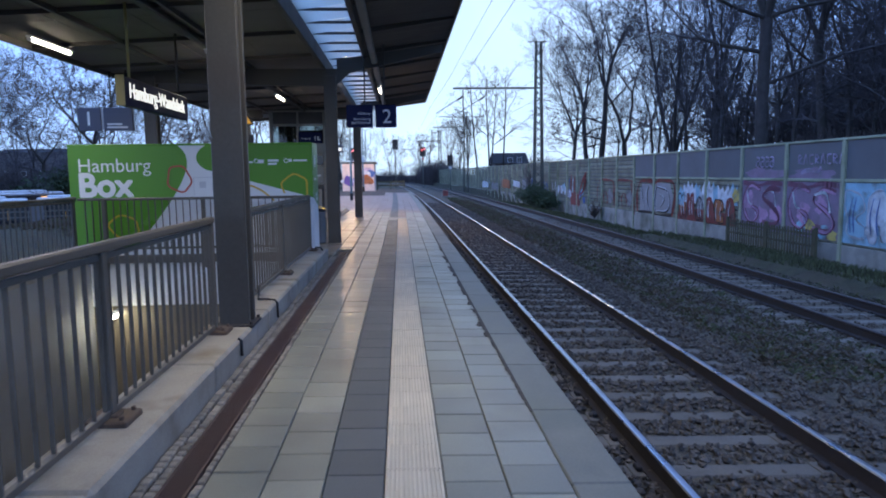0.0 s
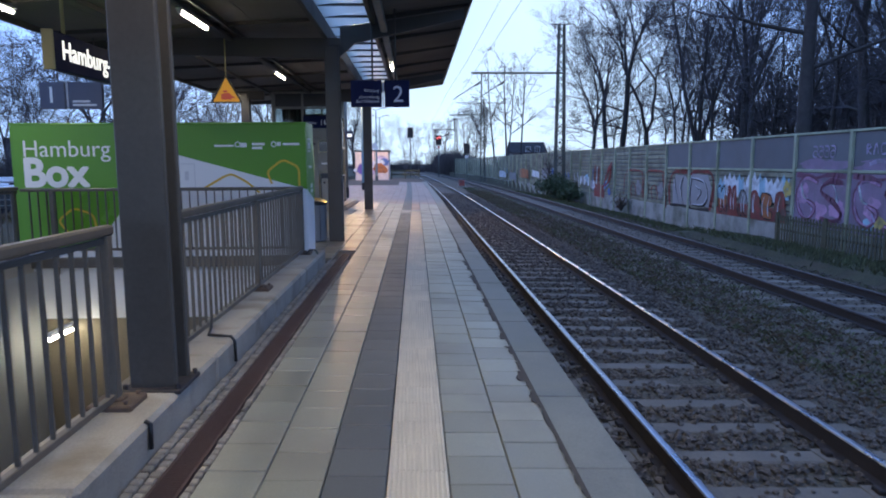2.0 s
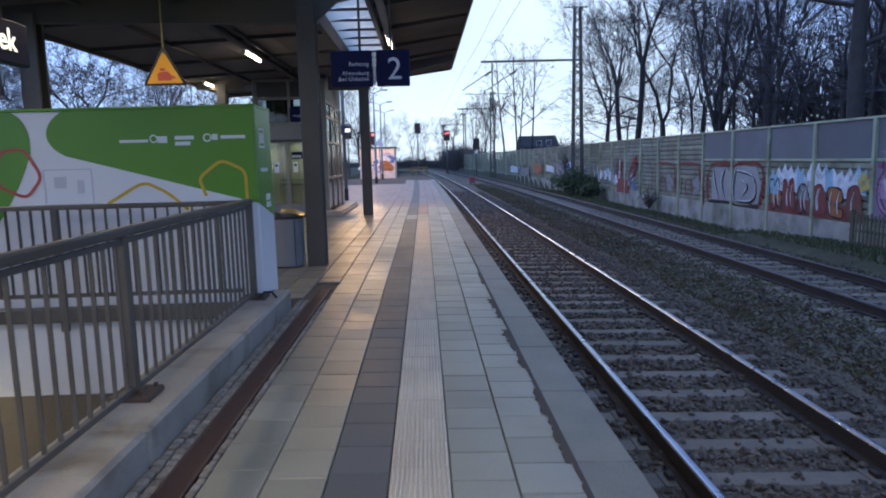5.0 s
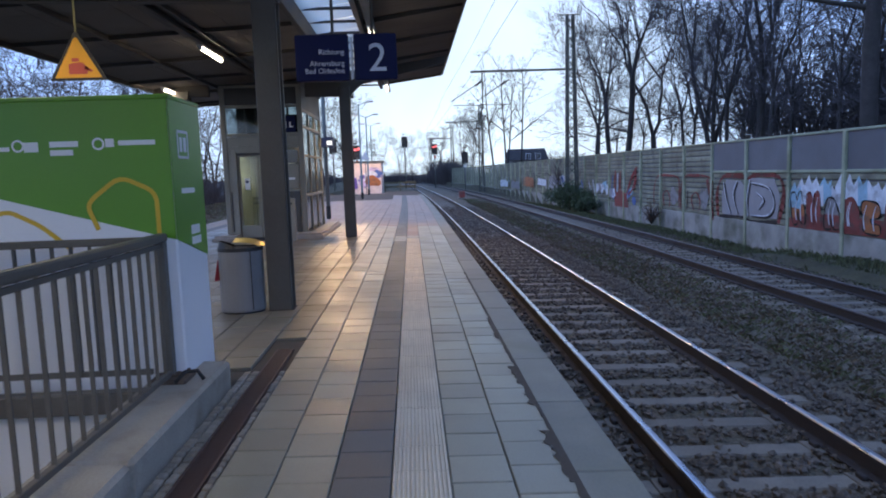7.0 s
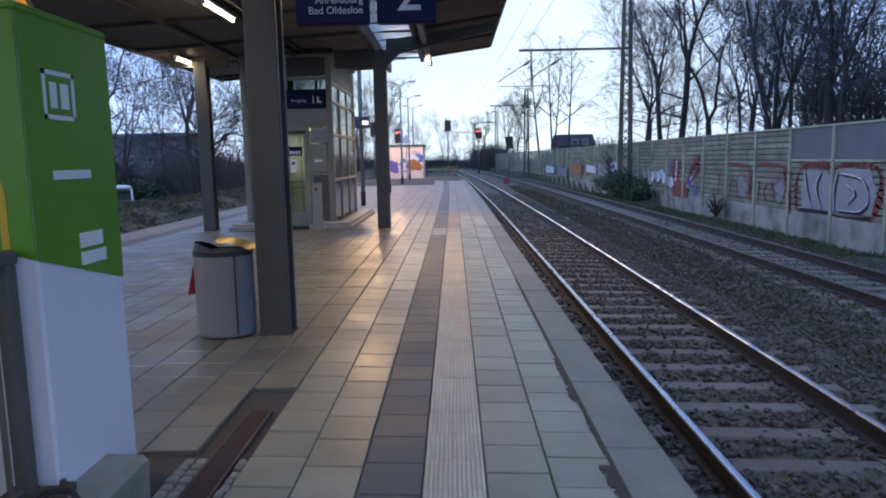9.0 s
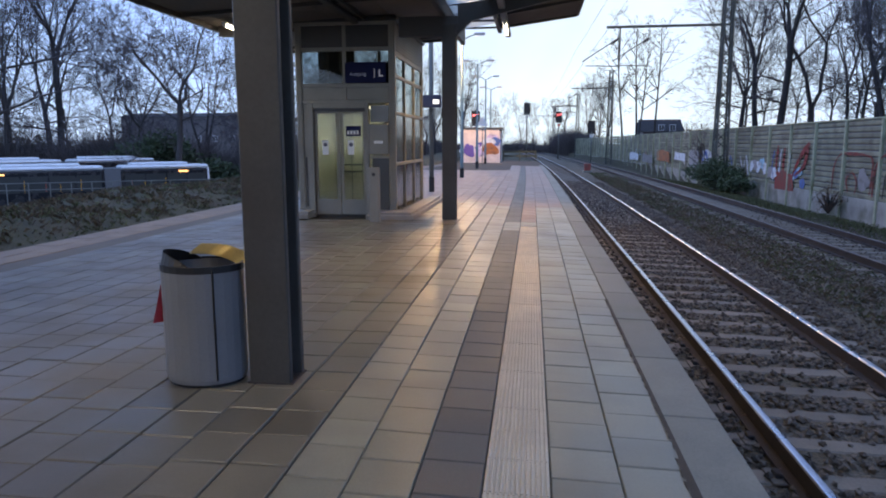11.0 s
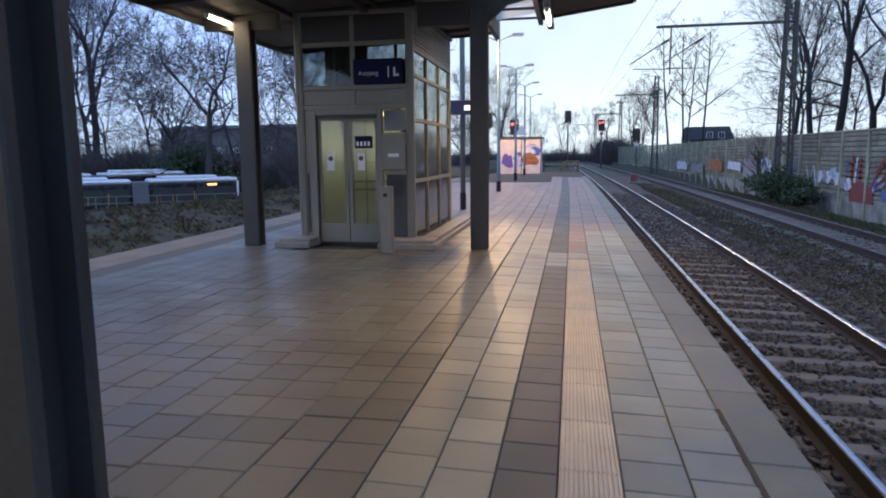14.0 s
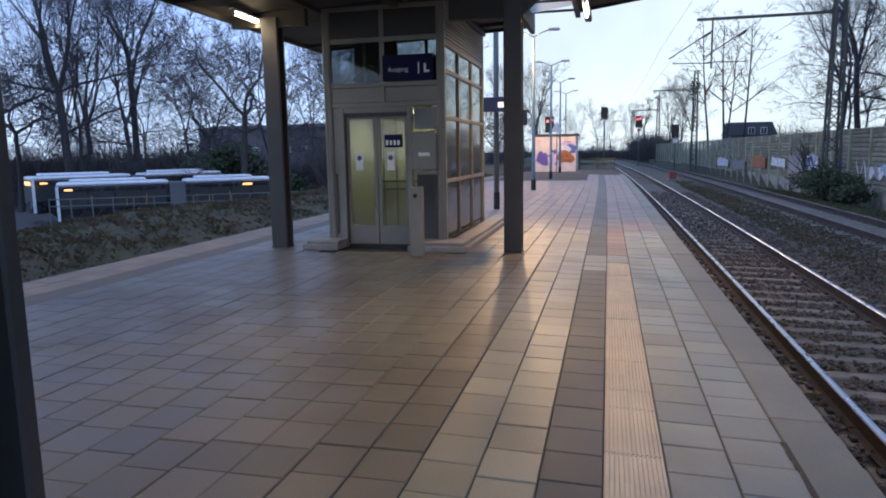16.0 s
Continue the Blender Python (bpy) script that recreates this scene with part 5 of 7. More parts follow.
lbox("cabin_ceiling", (-6.78, 23.0, 2.5), (-5.06, 24.95, 2.54), LIFTIN, 0)
lbox("cabin_lamp", (-6.2, 23.6, 2.46), (-5.6, 24.4, 2.49), CABGLOW, 0.005)
for z in (0.95, 1.12):
    part("cabin_rail", Geo().tube([(-6.7, 24.8, z), (-5.15, 24.8, z)], 0.02, 8), GALV, lf, smooth=True)
for k in range(6):
    lbox("cabin_panel_joint", (-6.62 + k * 0.28, 24.885, ZB), (-6.60 + k * 0.28, 24.899, 2.45), GALV, 0)
lbox("cabin_panel", (-5.75, 24.86, 0.9), (-5.5, 24.89, 1.9), GALV, 0.004)
cl_ = new("cabin_light", bpy.data.lights.new("cabin_light", "AREA"))
cl_.data.size, cl_.data.energy, cl_.data.color = 0.6, 9, (0.9, 1.0, 0.65)
cl_.matrix_world = pose(-5.9, 24.0, 2.44)
# call pillar
cp = thing("call_pillar", "narrow grey-green call pillar before the lift door", "call pillar", pose(-5.02, 21.75, Z0))
part("pillar", Geo().box((-0.1, -0.08, 0), (0.1, 0.08, 1.12), 0, 0.012), LIFT, cp)
part("button", Geo().tube([(0, -0.081, 0.98), (0, -0.095, 0.98)], 0.035, 16), BLACK, cp)


# ---- noise wall ----
WX, BAY, WY0 = 10.75, 2.90, 14.5
nw = thing("wall_noise", "weathered noise wall of boards and panels, sprayed with graffiti", "noise wall", kind="structure")
rr = random.Random(21)
bm1 = Geo().box((0, 0.07, 0), (0.07, BAY - 0.07, 0.185), 0, 0.03).mesh("wall_board", WALLB)
backm = Geo().box((0.055, 0.05, -0.5), (0.11, BAY - 0.05, 2.5)).mesh("wall_backing", WALLP)
pm1 = Geo().box((0.02, 0.07, 0), (0.10, BAY - 0.07, 1.12), 0, 0.01).mesh("wall_panel", WALLP)
pst = Geo().box((-0.06, -0.07, -1.6), (0.12, 0.07, 2.52), 0, 0.012).mesh("wall_post", WALLPOST)
base1 = Geo().box((-0.02, 0.07, -1.7), (0.13, BAY - 0.07, -0.5), 0, 0.015).mesh("wall_plinth", WALLBASE)
capm = Geo().box((-0.03, 0.0, 2.50), (0.12, BAY, 2.57), 0, 0.012).mesh("wall_cap", WALLPOST)
midm = Geo().box((-0.03, 0.07, 1.31), (0.11, BAY - 0.07, 1.40), 0, 0.012).mesh("wall_rail", WALLPOST)
far = Geo()
for k in range(-9, 48):
    y = WY0 + k * BAY
    x = WX + bend(y) * 0.9
    if k > 16:
        for j in range(13):
            z = -0.5 + j * 0.23
            far.box((x + rr.uniform(0, 0.015), y + 0.06, z), (x + 0.08, y + BAY - 0.06, z + 0.19))
        far.box((x - 0.05, y - 0.07, -1.6), (x + 0.1, y + 0.07, 2.52), 1)
        far.box((x - 0.02, y, 2.5), (x + 0.1, y + BAY, 2.56), 1)
        far.box((x - 0.02, y, -1.7), (x + 0.1, y + BAY, -0.5), 2)
        continue
    for me, nm in ((pst, "wall_post"), (base1, "wall_plinth"), (capm, "wall_cap"), (backm, "wall_backing")):
        ob = part(nm, me, None, nw)
        ob.matrix_basis = pose(x, y, 0)
    solid = k < 6
    n = 8 if solid else 13
    for j in range(n):
        ob = part("wall_board", bm1, None, nw)
        ob.matrix_basis = pose(x + rr.uniform(0, 0.012), y, -0.495 + j * (0.2275 if solid else 0.2315), 0, 0, 0)
    if solid:
        ob = part("wall_rail", midm, None, nw)
        ob.matrix_basis = pose(x, y, 0)
        ob = part("wall_panel", pm1, None, nw)
        ob.matrix_basis = pose(x, y, 1.39)
tagged(part("far_wall", far, [WALLB, WALLPOST, WALLBASE], nw), kind="stuff")


# ---- graffiti on the wall, painted pieces a few millimetres thick ----
def blob(y, z, ry, rz, rnd, n=14, rough=0.25):
    return [(y + ry * math.cos(a) * (1 + rnd.uniform(-rough, rough)), z + rz * math.sin(a) * (1 + rnd.uniform(-rough, rough))) for a in [2 * math.pi * i / n for i in range(n)]]


LAYER = [0]


def wall_paint(outline_yz, material, label="", off=None):
    LAYER[0] = (LAYER[0] + 1) % 9
    o = 0.006 + 0.0012 * LAYER[0] - 0.9 * bend(max(a for a, b in outline_yz)) if off is None else off
    g = Geo()
    g.plate([(-a, b) for a, b in outline_yz], (WX - o, 0, 0), (0, -1, 0), (0, 0, 1), 0.002)
    return part("graffiti", g, material, nw, label)


def stroke(pts, w, material, label="", off=None):
    LAYER[0] = (LAYER[0] + 1) % 9
    o = 0.018 + 0.0011 * LAYER[0] - 0.9 * bend(max(p[0] for p in pts)) if off is None else off
    g = Geo()
    q = [Vector(p) for p in pts]
    fine = []
    for i in range(len(q) - 1):
        p0, p1, p2, p3 = q[max(i - 1, 0)], q[i], q[i + 1], q[min(i + 2, len(q) - 1)]
        for s in (0, 0.25, 0.5, 0.75):
            fine.append(0.5 * ((2 * p1) + (-p0 + p2) * s + (2 * p0 - 5 * p1 + 4 * p2 - p3) * s * s + (-p0 + 3 * p1 - 3 * p2 + p3) * s ** 3))
    fine.append(q[-1])
    for i, (a, b) in enumerate(zip(fine, fine[1:])):
        d = b - a
        if d.length < 1e-4:
            continue
        d.normalize()
        nn = Vector((-d.y, d.x)) * w * (0.7 + 0.3 * math.sin(i * 0.7))
        a2, b2 = a - d * w * 0.3, b + d * w * 0.3
        g.face([(WX - o, p.x, p.y) for p in (a2 - nn, a2 + nn, b2 + nn, b2 - nn)])
    return part("graffiti", g, material, nw, label)


def block_letter(y, z0, z1, w, lean, rnd, fill, edge, shine):
    """One swollen sprayed letter: a body with a notch, dark edges and a highlight."""
    h = z1 - z0
    kind = rnd.randrange(3)
    if kind == 0:
        o = [(0, 0), (0.42, 0), (0.46, 0.35), (0.58, 0.35), (0.62, 0), (1, 0.05), (0.95, 0.6), (0.8, 1), (0.25, 0.96), (0.05, 0.6)]
    elif kind == 1:
        o = [(0, 0.06), (0.9, 0), (1, 0.3), (0.55, 0.36), (0.5, 0.46), (0.98, 0.6), (0.9, 0.95), (0.1, 1), (0, 0.65), (0.12, 0.4)]
    else:
        o = [(0.05, 0), (0.4, 0.04), (0.5, 0.45), (0.66, 0.02), (1, 0.1), (0.84, 1), (0.55, 0.95), (0.46, 0.66), (0.34, 1), (0, 0.9)]
    pts = []
    for a, b in o:
        pts.append((y + w * (1 - a) + lean * (b - 0.5) * h + rnd.uniform(-0.05, 0.05), z0 + h * b + rnd.uniform(-0.05, 0.05)))
    soft = []
    n = len(pts)
    for k in range(n):
        a, b = Vector(pts[k]), Vector(pts[(k + 1) % n])
        soft += [tuple(a.lerp(b, 0.22)), tuple(a.lerp(b, 0.78))]
    wall_paint(soft, fill)
    stroke(soft + soft[:1], 0.035, edge)
    for q in range(2):
        f = rnd.uniform(0.2, 0.75)
        stroke([(y + w * (1 - f), z0 + h * 0.15), (y + w * (1 - f) + 0.06, z0 + h * 0.5), (y + w * (1 - f) - 0.05, z0 + h * 0.85)], 0.03, shine)


MAUVE = mat("dull_mauve_panel_paint", (0.30, 0.215, 0.31), 0.7, var=0.3, tint=(0.22, 0.2, 0.23), stain=0.7, tscale=2.0)
DEEPRED = mat("faded_wine_spray", (0.24, 0.10, 0.16), 0.7, var=0.3, tint=(0.2, 0.15, 0.18), stain=0.7, tscale=2.5)
LGREY = mat("silver_grey_spray", (0.34, 0.335, 0.35), 0.6, var=0.18, scale=5, bump=0.05)
rn = random.Random(8)
# two magenta panels with pale letters
for k in range(2):
    y0 = 14.6 + k * 2.9
    wall_paint([(y0, -0.42), (y0 + 2.74, -0.42), (y0 + 2.74, 1.29), (y0, 1.29)], MAUVE, "dull magenta sprayed panel with pale letters", 0.004)
    wall_paint(blob(y0 + 1.37, 1.52, 1.25, 0.2, rn, 22, 0.35), MAUVE, off=0.0005 - 0.02)
    for i in range(5):
        wall_paint(blob(y0 + 0.45 + 0.45 * i, 0.35 + rn.uniform(-0.35, 0.45), 0.36, 0.30, rn, 16, 0.3), PINK if (i + k) % 2 else MAUVE)
    stroke([(y0 + 0.1, 1.2), (y0 + 0.8, 1.26), (y0 + 1.6, 1.14), (y0 + 2.6, 1.24)], 0.09, DEEPRED)
    for c, w in ((DEEPRED, 0.10), (PINK, 0.05)):
        d = 0.06 if c is DEEPRED else 0.0
        stroke([(y0 + 1.5 - d, 1.0), (y0 + 2.1, 1.12 + d), (y0 + 2.5 + d, 0.7), (y0 + 2.4, 0.1), (y0 + 1.9, -0.15 - d), (y0 + 1.55, 0.2), (y0 + 1.95, 0.4)], w, c)
        stroke([(y0 + 0.2, 0.95 + d), (y0 + 0.8, 1.05), (y0 + 1.2 + d, 0.75), (y0 + 0.55, 0.4), (y0 + 0.25 - d, 0.05), (y0 + 0.6, -0.2), (y0 + 1.2, -0.1)], w, c)
    stroke([(y0 + 2.35, 0.95), (y0 + 2.2, 0.55), (y0 + 1.95, 0.45)], 0.05, SPWHITE)
    stroke([(y0 + 1.2, 0.9), (y0 + 0.7, 0.98), (y0 + 0.5, 0.72), (y0 + 0.42, 0.4)], 0.05, SPWHITE)
    stroke([(y0 + 1.75, 0.2), (y0 + 1.6, 0.0)], 0.04, PALEP)
stroke([(16.6, 1.58), (16.2, 1.66), (15.8, 1.6), (15.6, 1.72)], 0.07, PALEP, off=-0.016)
for i in range(4):
    yy = 18.2 + i * 0.3
    stroke([(yy + 0.2, 2.12), (yy, 2.08), (yy + 0.02, 1.8), (yy + 0.2, 1.82), (yy + 0.18, 1.96), (yy + 0.04, 1.98)], 0.028, PALEP, off=0.004)
for i in range(8):
    yy = 14.5 + i * 0.29
    q = [[(0.22, 1.84), (0.13, 2.14), (0.03, 1.86)], [(0.2, 1.86), (0.2, 2.12), (0.04, 2.05), (0.18, 1.97), (0.03, 1.85)], [(0.03, 2.12), (0.2, 2.1), (0.18, 1.86), (0.03, 1.86)]][i % 3]
    stroke([(yy + a_, b_) for a_, b_ in q], 0.028, PALEP, off=0.004)
for i in range(5):
    wall_paint(blob(14.9 + i * 0.4, -0.2 + rn.uniform(-0.12, 0.2), 0.3, 0.18, rn, 10, 0.4), [SPYEL, SPCYAN, DEEPRED][i % 3])
# white flames and red letters
for i in range(13):
    yy = 20.9 + i * 0.4
    zz = 0.62 + rn.uniform(-0.1, 0.2)
    wall_paint([(yy - 0.35, zz - 0.45), (yy + 0.35, zz - 0.4), (yy + 0.3, zz + 0.1), (yy + 0.05, zz + rn.uniform(0.3, 0.55)), (yy - 0.12, zz + 0.15), (yy - 0.3, zz + rn.uniform(0.2, 0.4))], SPWHITE if i % 4 else SPCYAN, "white sprayed flames behind red letters", 0.0045 + 0.0004 * i)
wall_paint([(20.6, -0.45), (26.05, -0.5), (26.1, -0.2), (24.0, 0.05), (21.0, 0.0)], SPRED, "", 0.0105)
for i in range(6):
    block_letter(20.7 + i * 0.88, -0.48 + rn.uniform(-0.04, 0.1), 0.55 + rn.uniform(-0.05, 0.22), 0.8, 0.12, rn, [SPRED, SPORANGE, SPRED, SPGREY][i % 4], SPBLACK if i % 2 else SPRED, SPWHITE)
for i in range(5):
    a = 1.2566 * i
    wall_paint(blob(20.65 + 0.16 * math.cos(a), 0.72 + 0.16 * math.sin(a), 0.13, 0.13, rn, 10, 0.1), SPYEL, off=0.03 + 0.001 * i)
# silver letters with rust-red edges
stroke([(26.7, -0.4), (26.4, 0.5), (26.7, 1.15), (28.0, 1.28), (28.9, 1.1), (29.6, 1.22), (30.9, 1.15), (31.4, 0.5), (31.3, -0.4)], 0.13, SPRED, "silver-grey letters edged in rust red", 0.005)
stroke([(31.2, -0.45), (29.6, -0.36), (28.4, -0.48), (26.8, -0.42)], 0.09, SPBLACK, "", 0.006)
wall_paint([(26.8, -0.3), (30.9, -0.35), (31.0, 0.5), (30.6, 1.05), (29.4, 1.0), (29.0, 0.7), (28.6, 1.12), (27.0, 1.1), (26.6, 0.5)], LGREY, "", 0.0075)
for q in ([(30.7, 0.9), (30.5, 0.3), (30.1, -0.3)], [(29.6, 0.95), (29.9, 0.4), (29.5, -0.3)], [(28.6, 1.0), (28.8, 0.3), (28.7, -0.35)], [(28.5, 0.9), (27.3, 0.75), (26.9, 0.2), (27.3, -0.25), (28.5, -0.3)], [(28.1, 0.55), (27.6, 0.3), (28.0, -0.05)]):
    stroke(q, 0.05, SPBLACK)
    stroke([(a_ + 0.1, b_ + 0.05) for a_, b_ in q], 0.025, SPWHITE)
# faded rust-red arches and scrawl on the boards
for yc in (36.8, 33.4):
    stroke([(yc + 1.75, -0.35), (yc + 1.7, 0.6), (yc + 1.2, 1.15), (yc, 1.2), (yc - 1.1, 1.15), (yc - 1.55, 0.9), (yc - 1.5, -0.3)], 0.07, SPRED)
    stroke([(yc + 0.3, -0.3), (yc + 0.5, 0.2), (yc, 0.45), (yc - 0.4, 0.1), (yc - 0.3, -0.35)], 0.06, SPRED)
    stroke([(yc + 1.0, -0.35), (yc + 0.9, 0.5)], 0.05, SPBLACK)
    wall_paint(blob(yc - 0.8, 0.2, 0.5, 0.45, rn, 12, 0.3), SPGREY)
stroke([(32.3, 1.0), (31.9, 0.2), (31.7, -0.6)], 0.16, SPRED)
# tall red tag over white and blue ground
for i in range(7):
    wall_paint(blob(45.5 + 0.6 * i, 0.45 + rn.uniform(-0.4, 0.35), 0.5, 0.32, rn, 12, 0.3), [SPWHITE, LGREY, SPWHITE, SPCYAN][i % 4])
wall_paint([(42.6, -0.68), (45.2, -0.7), (45.3, 0.1), (44.2, 0.3), (42.9, 0.1)], SPRED, "tall red tag over white and blue ground")
for i in range(4):
    wall_paint(blob(41.7 + 0.45 * i, -0.15 + rn.uniform(-0.15, 0.4), 0.34, 0.25, rn, 10, 0.3), SPCYAN if i % 2 else SPBLUE)
for q in ([(45.0, 1.45), (45.15, 0.4), (45.0, -0.65)], [(44.1, 1.35), (44.2, 0.4), (43.9, -0.65)], [(41.2, 1.6), (42.2, 0.9), (42.9, 0.1), (43.2, -0.6)], [(41.2, 1.6), (41.6, 0.6), (42.6, 0.1)]):
    stroke(q, 0.15, REDTAG)
for q in ([(44.55, 1.3), (44.7, 0.2)], [(43.4, 1.1), (43.55, 0.0)]):
    stroke(q, 0.10, SPWHITE)
stroke([(45.5, 1.2), (45.7, 0.4), (45.4, -0.3)], 0.07, SPBLUE)
# far pale and brown patches
for y0, y1, z0, z1, m_ in ((57.2, 60.0, 0.2, 1.1, SPWHITE), (60.4, 64.2, -0.2, 1.05, LGREY), (64.6, 69.0, 0.2, 0.9, SPWHITE), (70.2, 76.3, 0.0, 0.92, SPORANGE), (77.5, 84, -0.3, 0.6, SPGREY), (85, 92, -0.2, 0.55, SPWHITE)):
    wall_paint([(y0, z0 + rn.uniform(-0.1, 0.1)), (y1, z0 + rn.uniform(-0.1, 0.1)), (y1 - 0.3, z1), (0.5 * (y0 + y1), z1 + rn.uniform(-0.2, 0.1)), (y0 + 0.2, z1 - 0.1)], m_)
stroke([(58.0, 0.3), (58.8, 1.0), (59.4, 0.4), (61.2, 0.9), (62.0, 0.0)], 0.16, SPBLUE)
# pale cyan piece
for k in range(2):
    y0 = 8.78 + k * 2.9
    wall_paint([(y0, -0.42), (y0 + 2.74, -0.42), (y0 + 2.74, 1.29), (y0, 1.29)], SPCYAN, "pale cyan sprayed panel with white letters", 0.004)
for i in range(6):
    block_letter(8.9 + i * 0.92, -0.3, 1.1, 0.85, 0.1, rn, [SPWHITE, SPCYAN][i % 2], SPWHITE, SPBLUE)
for i in range(14):
    y = 50 + i * 3.1 + rn.uniform(-1, 1)
    stroke([(y, rn.uniform(-0.3, 0.2)), (y + 0.5, rn.uniform(0.4, 1.0)), (y + 1.0, rn.uniform(-0.1, 0.5)), (y + 1.6, rn.uniform(0.5, 1.0))], 0.09, rn.choice([SPWHITE, SPCYAN, SPRED, SPBLUE, SPGREY]), off=-bend(y) * 0.9 + 0.012)

# low mossy picket fence before the wall
pf = thing("picket_fence", "low mossy wooden picket fence before the noise wall", "fence")
for k in range(34):
    y = 15.2 + k * 0.16
    part("picket", Geo().box((10.35, y, -1.0), (10.38, y + 0.07, -0.12 + rr.uniform(-0.03, 0.03)), 0, 0.006), MOSSW, pf)
for z in (-0.65, -0.3):
    part("fence_rail", Geo().box((10.38, 15.1, z), (10.42, 20.7, z + 0.07), 0, 0.006), MOSSW, pf)
for y in (15.15, 17.9, 20.6):
    part("fence_post", Geo().box((10.36, y - 0.04, -1.3), (10.46, y + 0.04, -0.05), 0, 0.008), MOSSW, pf)


# ---- trees ----
def grow(g, start, direction, length, radius, level, rnd, kids, shrink, seg, twist, up, sides):
    """One limb, bent at random, with smaller limbs along it."""
    pts, rads = [start], [radius]
    d = direction.normalized()
    p = start.copy()
    for i in range(seg):
        d = (d + Vector((rnd.uniform(-1, 1), rnd.uniform(-1, 1), rnd.uniform(-1, 1))) * twist + Vector((0, 0, up))).normalized()
        p = p + d * (length / seg)
        pts.append(p.copy())
        rads.append(max(0.010, radius * (1 - 0.75 * (i + 1) / seg)))
    g[0 if level < 2 else 1].tube(pts, rads, sides[min(level, len(sides) - 1)], 0, False)
    if level >= len(kids):
        return
    for k in range(kids[level]):
        s = rnd.uniform(0.3 if level else 0.38, 1.0) * seg
        i = min(int(s), seg - 1)
        q = pts[i].lerp(pts[i + 1], s - i)
        ax = (pts[i + 1] - pts[i]).normalized()
        side = ax.cross(Vector((rnd.uniform(-1, 1), rnd.uniform(-1, 1), rnd.uniform(-1, 1)))).normalized()
        a = radians(rnd.uniform(28, 68))
        nd = ax * math.cos(a) + side * math.sin(a)
        grow(g, q, nd, length * shrink * rnd.uniform(0.6, 1.15) * (1.15 - 0.4 * s / seg), rads[i] * 0.55, level + 1, rnd, kids, shrink, 3 if level else 4, twist * 1.15, up * 0.6, sides)


def bare_tree(seed, height, girth, label, m, kids=(11, 6, 6, 4), twist=0.13, shrink=0.52):
    rnd = random.Random(seed)
    g = (Geo(), Geo())
    t = thing("bare_tree", label, "tree", m, group="bare trees")
    grow(g, Vector((0, 0, -0.3)), Vector((rnd.uniform(-0.06, 0.06), rnd.uniform(-0.06, 0.06), 1)), height * 0.82, girth, 0, rnd, kids, shrink, 7, twist * 0.6, 0.06, (8, 5, 3, 3, 3))
    part("trunk", g[0], BARK, t, smooth=True)
    part("crown", g[1], TWIG, t, "fine bare twigs")
    return t


def limb(g, p, d, length, radius, level, top, rnd, wiggle, spread, up):
    """A limb that bends, forks at its end and sends a side limb or two; the last ones carry twigs."""
    seg = 4 if level < 2 else 3 if level < 4 else 2
    pts, rads = [p.copy()], [radius]
    for i in range(seg):
        d = (d + Vector((rnd.gauss(0, 1), rnd.gauss(0, 1), rnd.gauss(0, 0.6))) * wiggle + Vector((0, 0, up))).normalized()
        p = p + d * (length / seg) * rnd.uniform(0.85, 1.15)
        pts.append(p.copy())
        rads.append(max(0.014, radius * (1 - 0.30 * (i + 1) / seg)))
    g[0 if level < 3 else 1].tube(pts, rads, (9, 7, 5, 4, 3, 3, 3)[min(level, 6)], 0, False)
    side = lambda v: v.cross(Vector((rnd.gauss(0, 1), rnd.gauss(0, 1), rnd.gauss(0, 1)))).normalized()
    if level >= top - 1:
        for k in range(3 if level == top else 2):
            i = rnd.randrange(1, seg + 1)
            q = pts[i - 1].lerp(pts[i], rnd.random())
            w = (d * 0.8 + side(d) * rnd.uniform(0.4, 1.1) + Vector((0, 0, 0.15))).normalized()
            l = length * rnd.uniform(0.5, 1.0)
            m_ = q + w * l * 0.5
            e = m_ + (w + side(w) * 0.5).normalized() * l * 0.5
            g[1].tube([q, m_, e], [0.021, 0.018, 0.012], 3, 0, False)
    if level >= top:
        return
    s0 = side(d)
    n = 2 if rnd.random() < 0.75 else 3
    for k in range(n):
        turn = Matrix.Rotation(2 * math.pi * k / n + rnd.uniform(-0.5, 0.5), 3, d) @ s0
        t = radians(spread * rnd.uniform(0.5, 1.3) * (0.6 if k == 0 else 1.1))
        limb(g, p, d * math.cos(t) + turn * math.sin(t), length * rnd.uniform(0.66, 0.86), rads[-1] * (0.86 if k == 0 else rnd.uniform(0.55, 0.75)), level + 1, top, rnd, wiggle, spread, up)
    for k in range(1 if rnd.random() < 0.8 else 2):
        i = rnd.randrange(1, seg)
        t = radians(rnd.uniform(40, 75))
        limb(g, pts[i], d * math.cos(t) + side(d) * math.sin(t), length * rnd.uniform(0.45, 0.75), rads[i] * rnd.uniform(0.35, 0.5), min(level + 2, top), top, rnd, wiggle, spread, up)


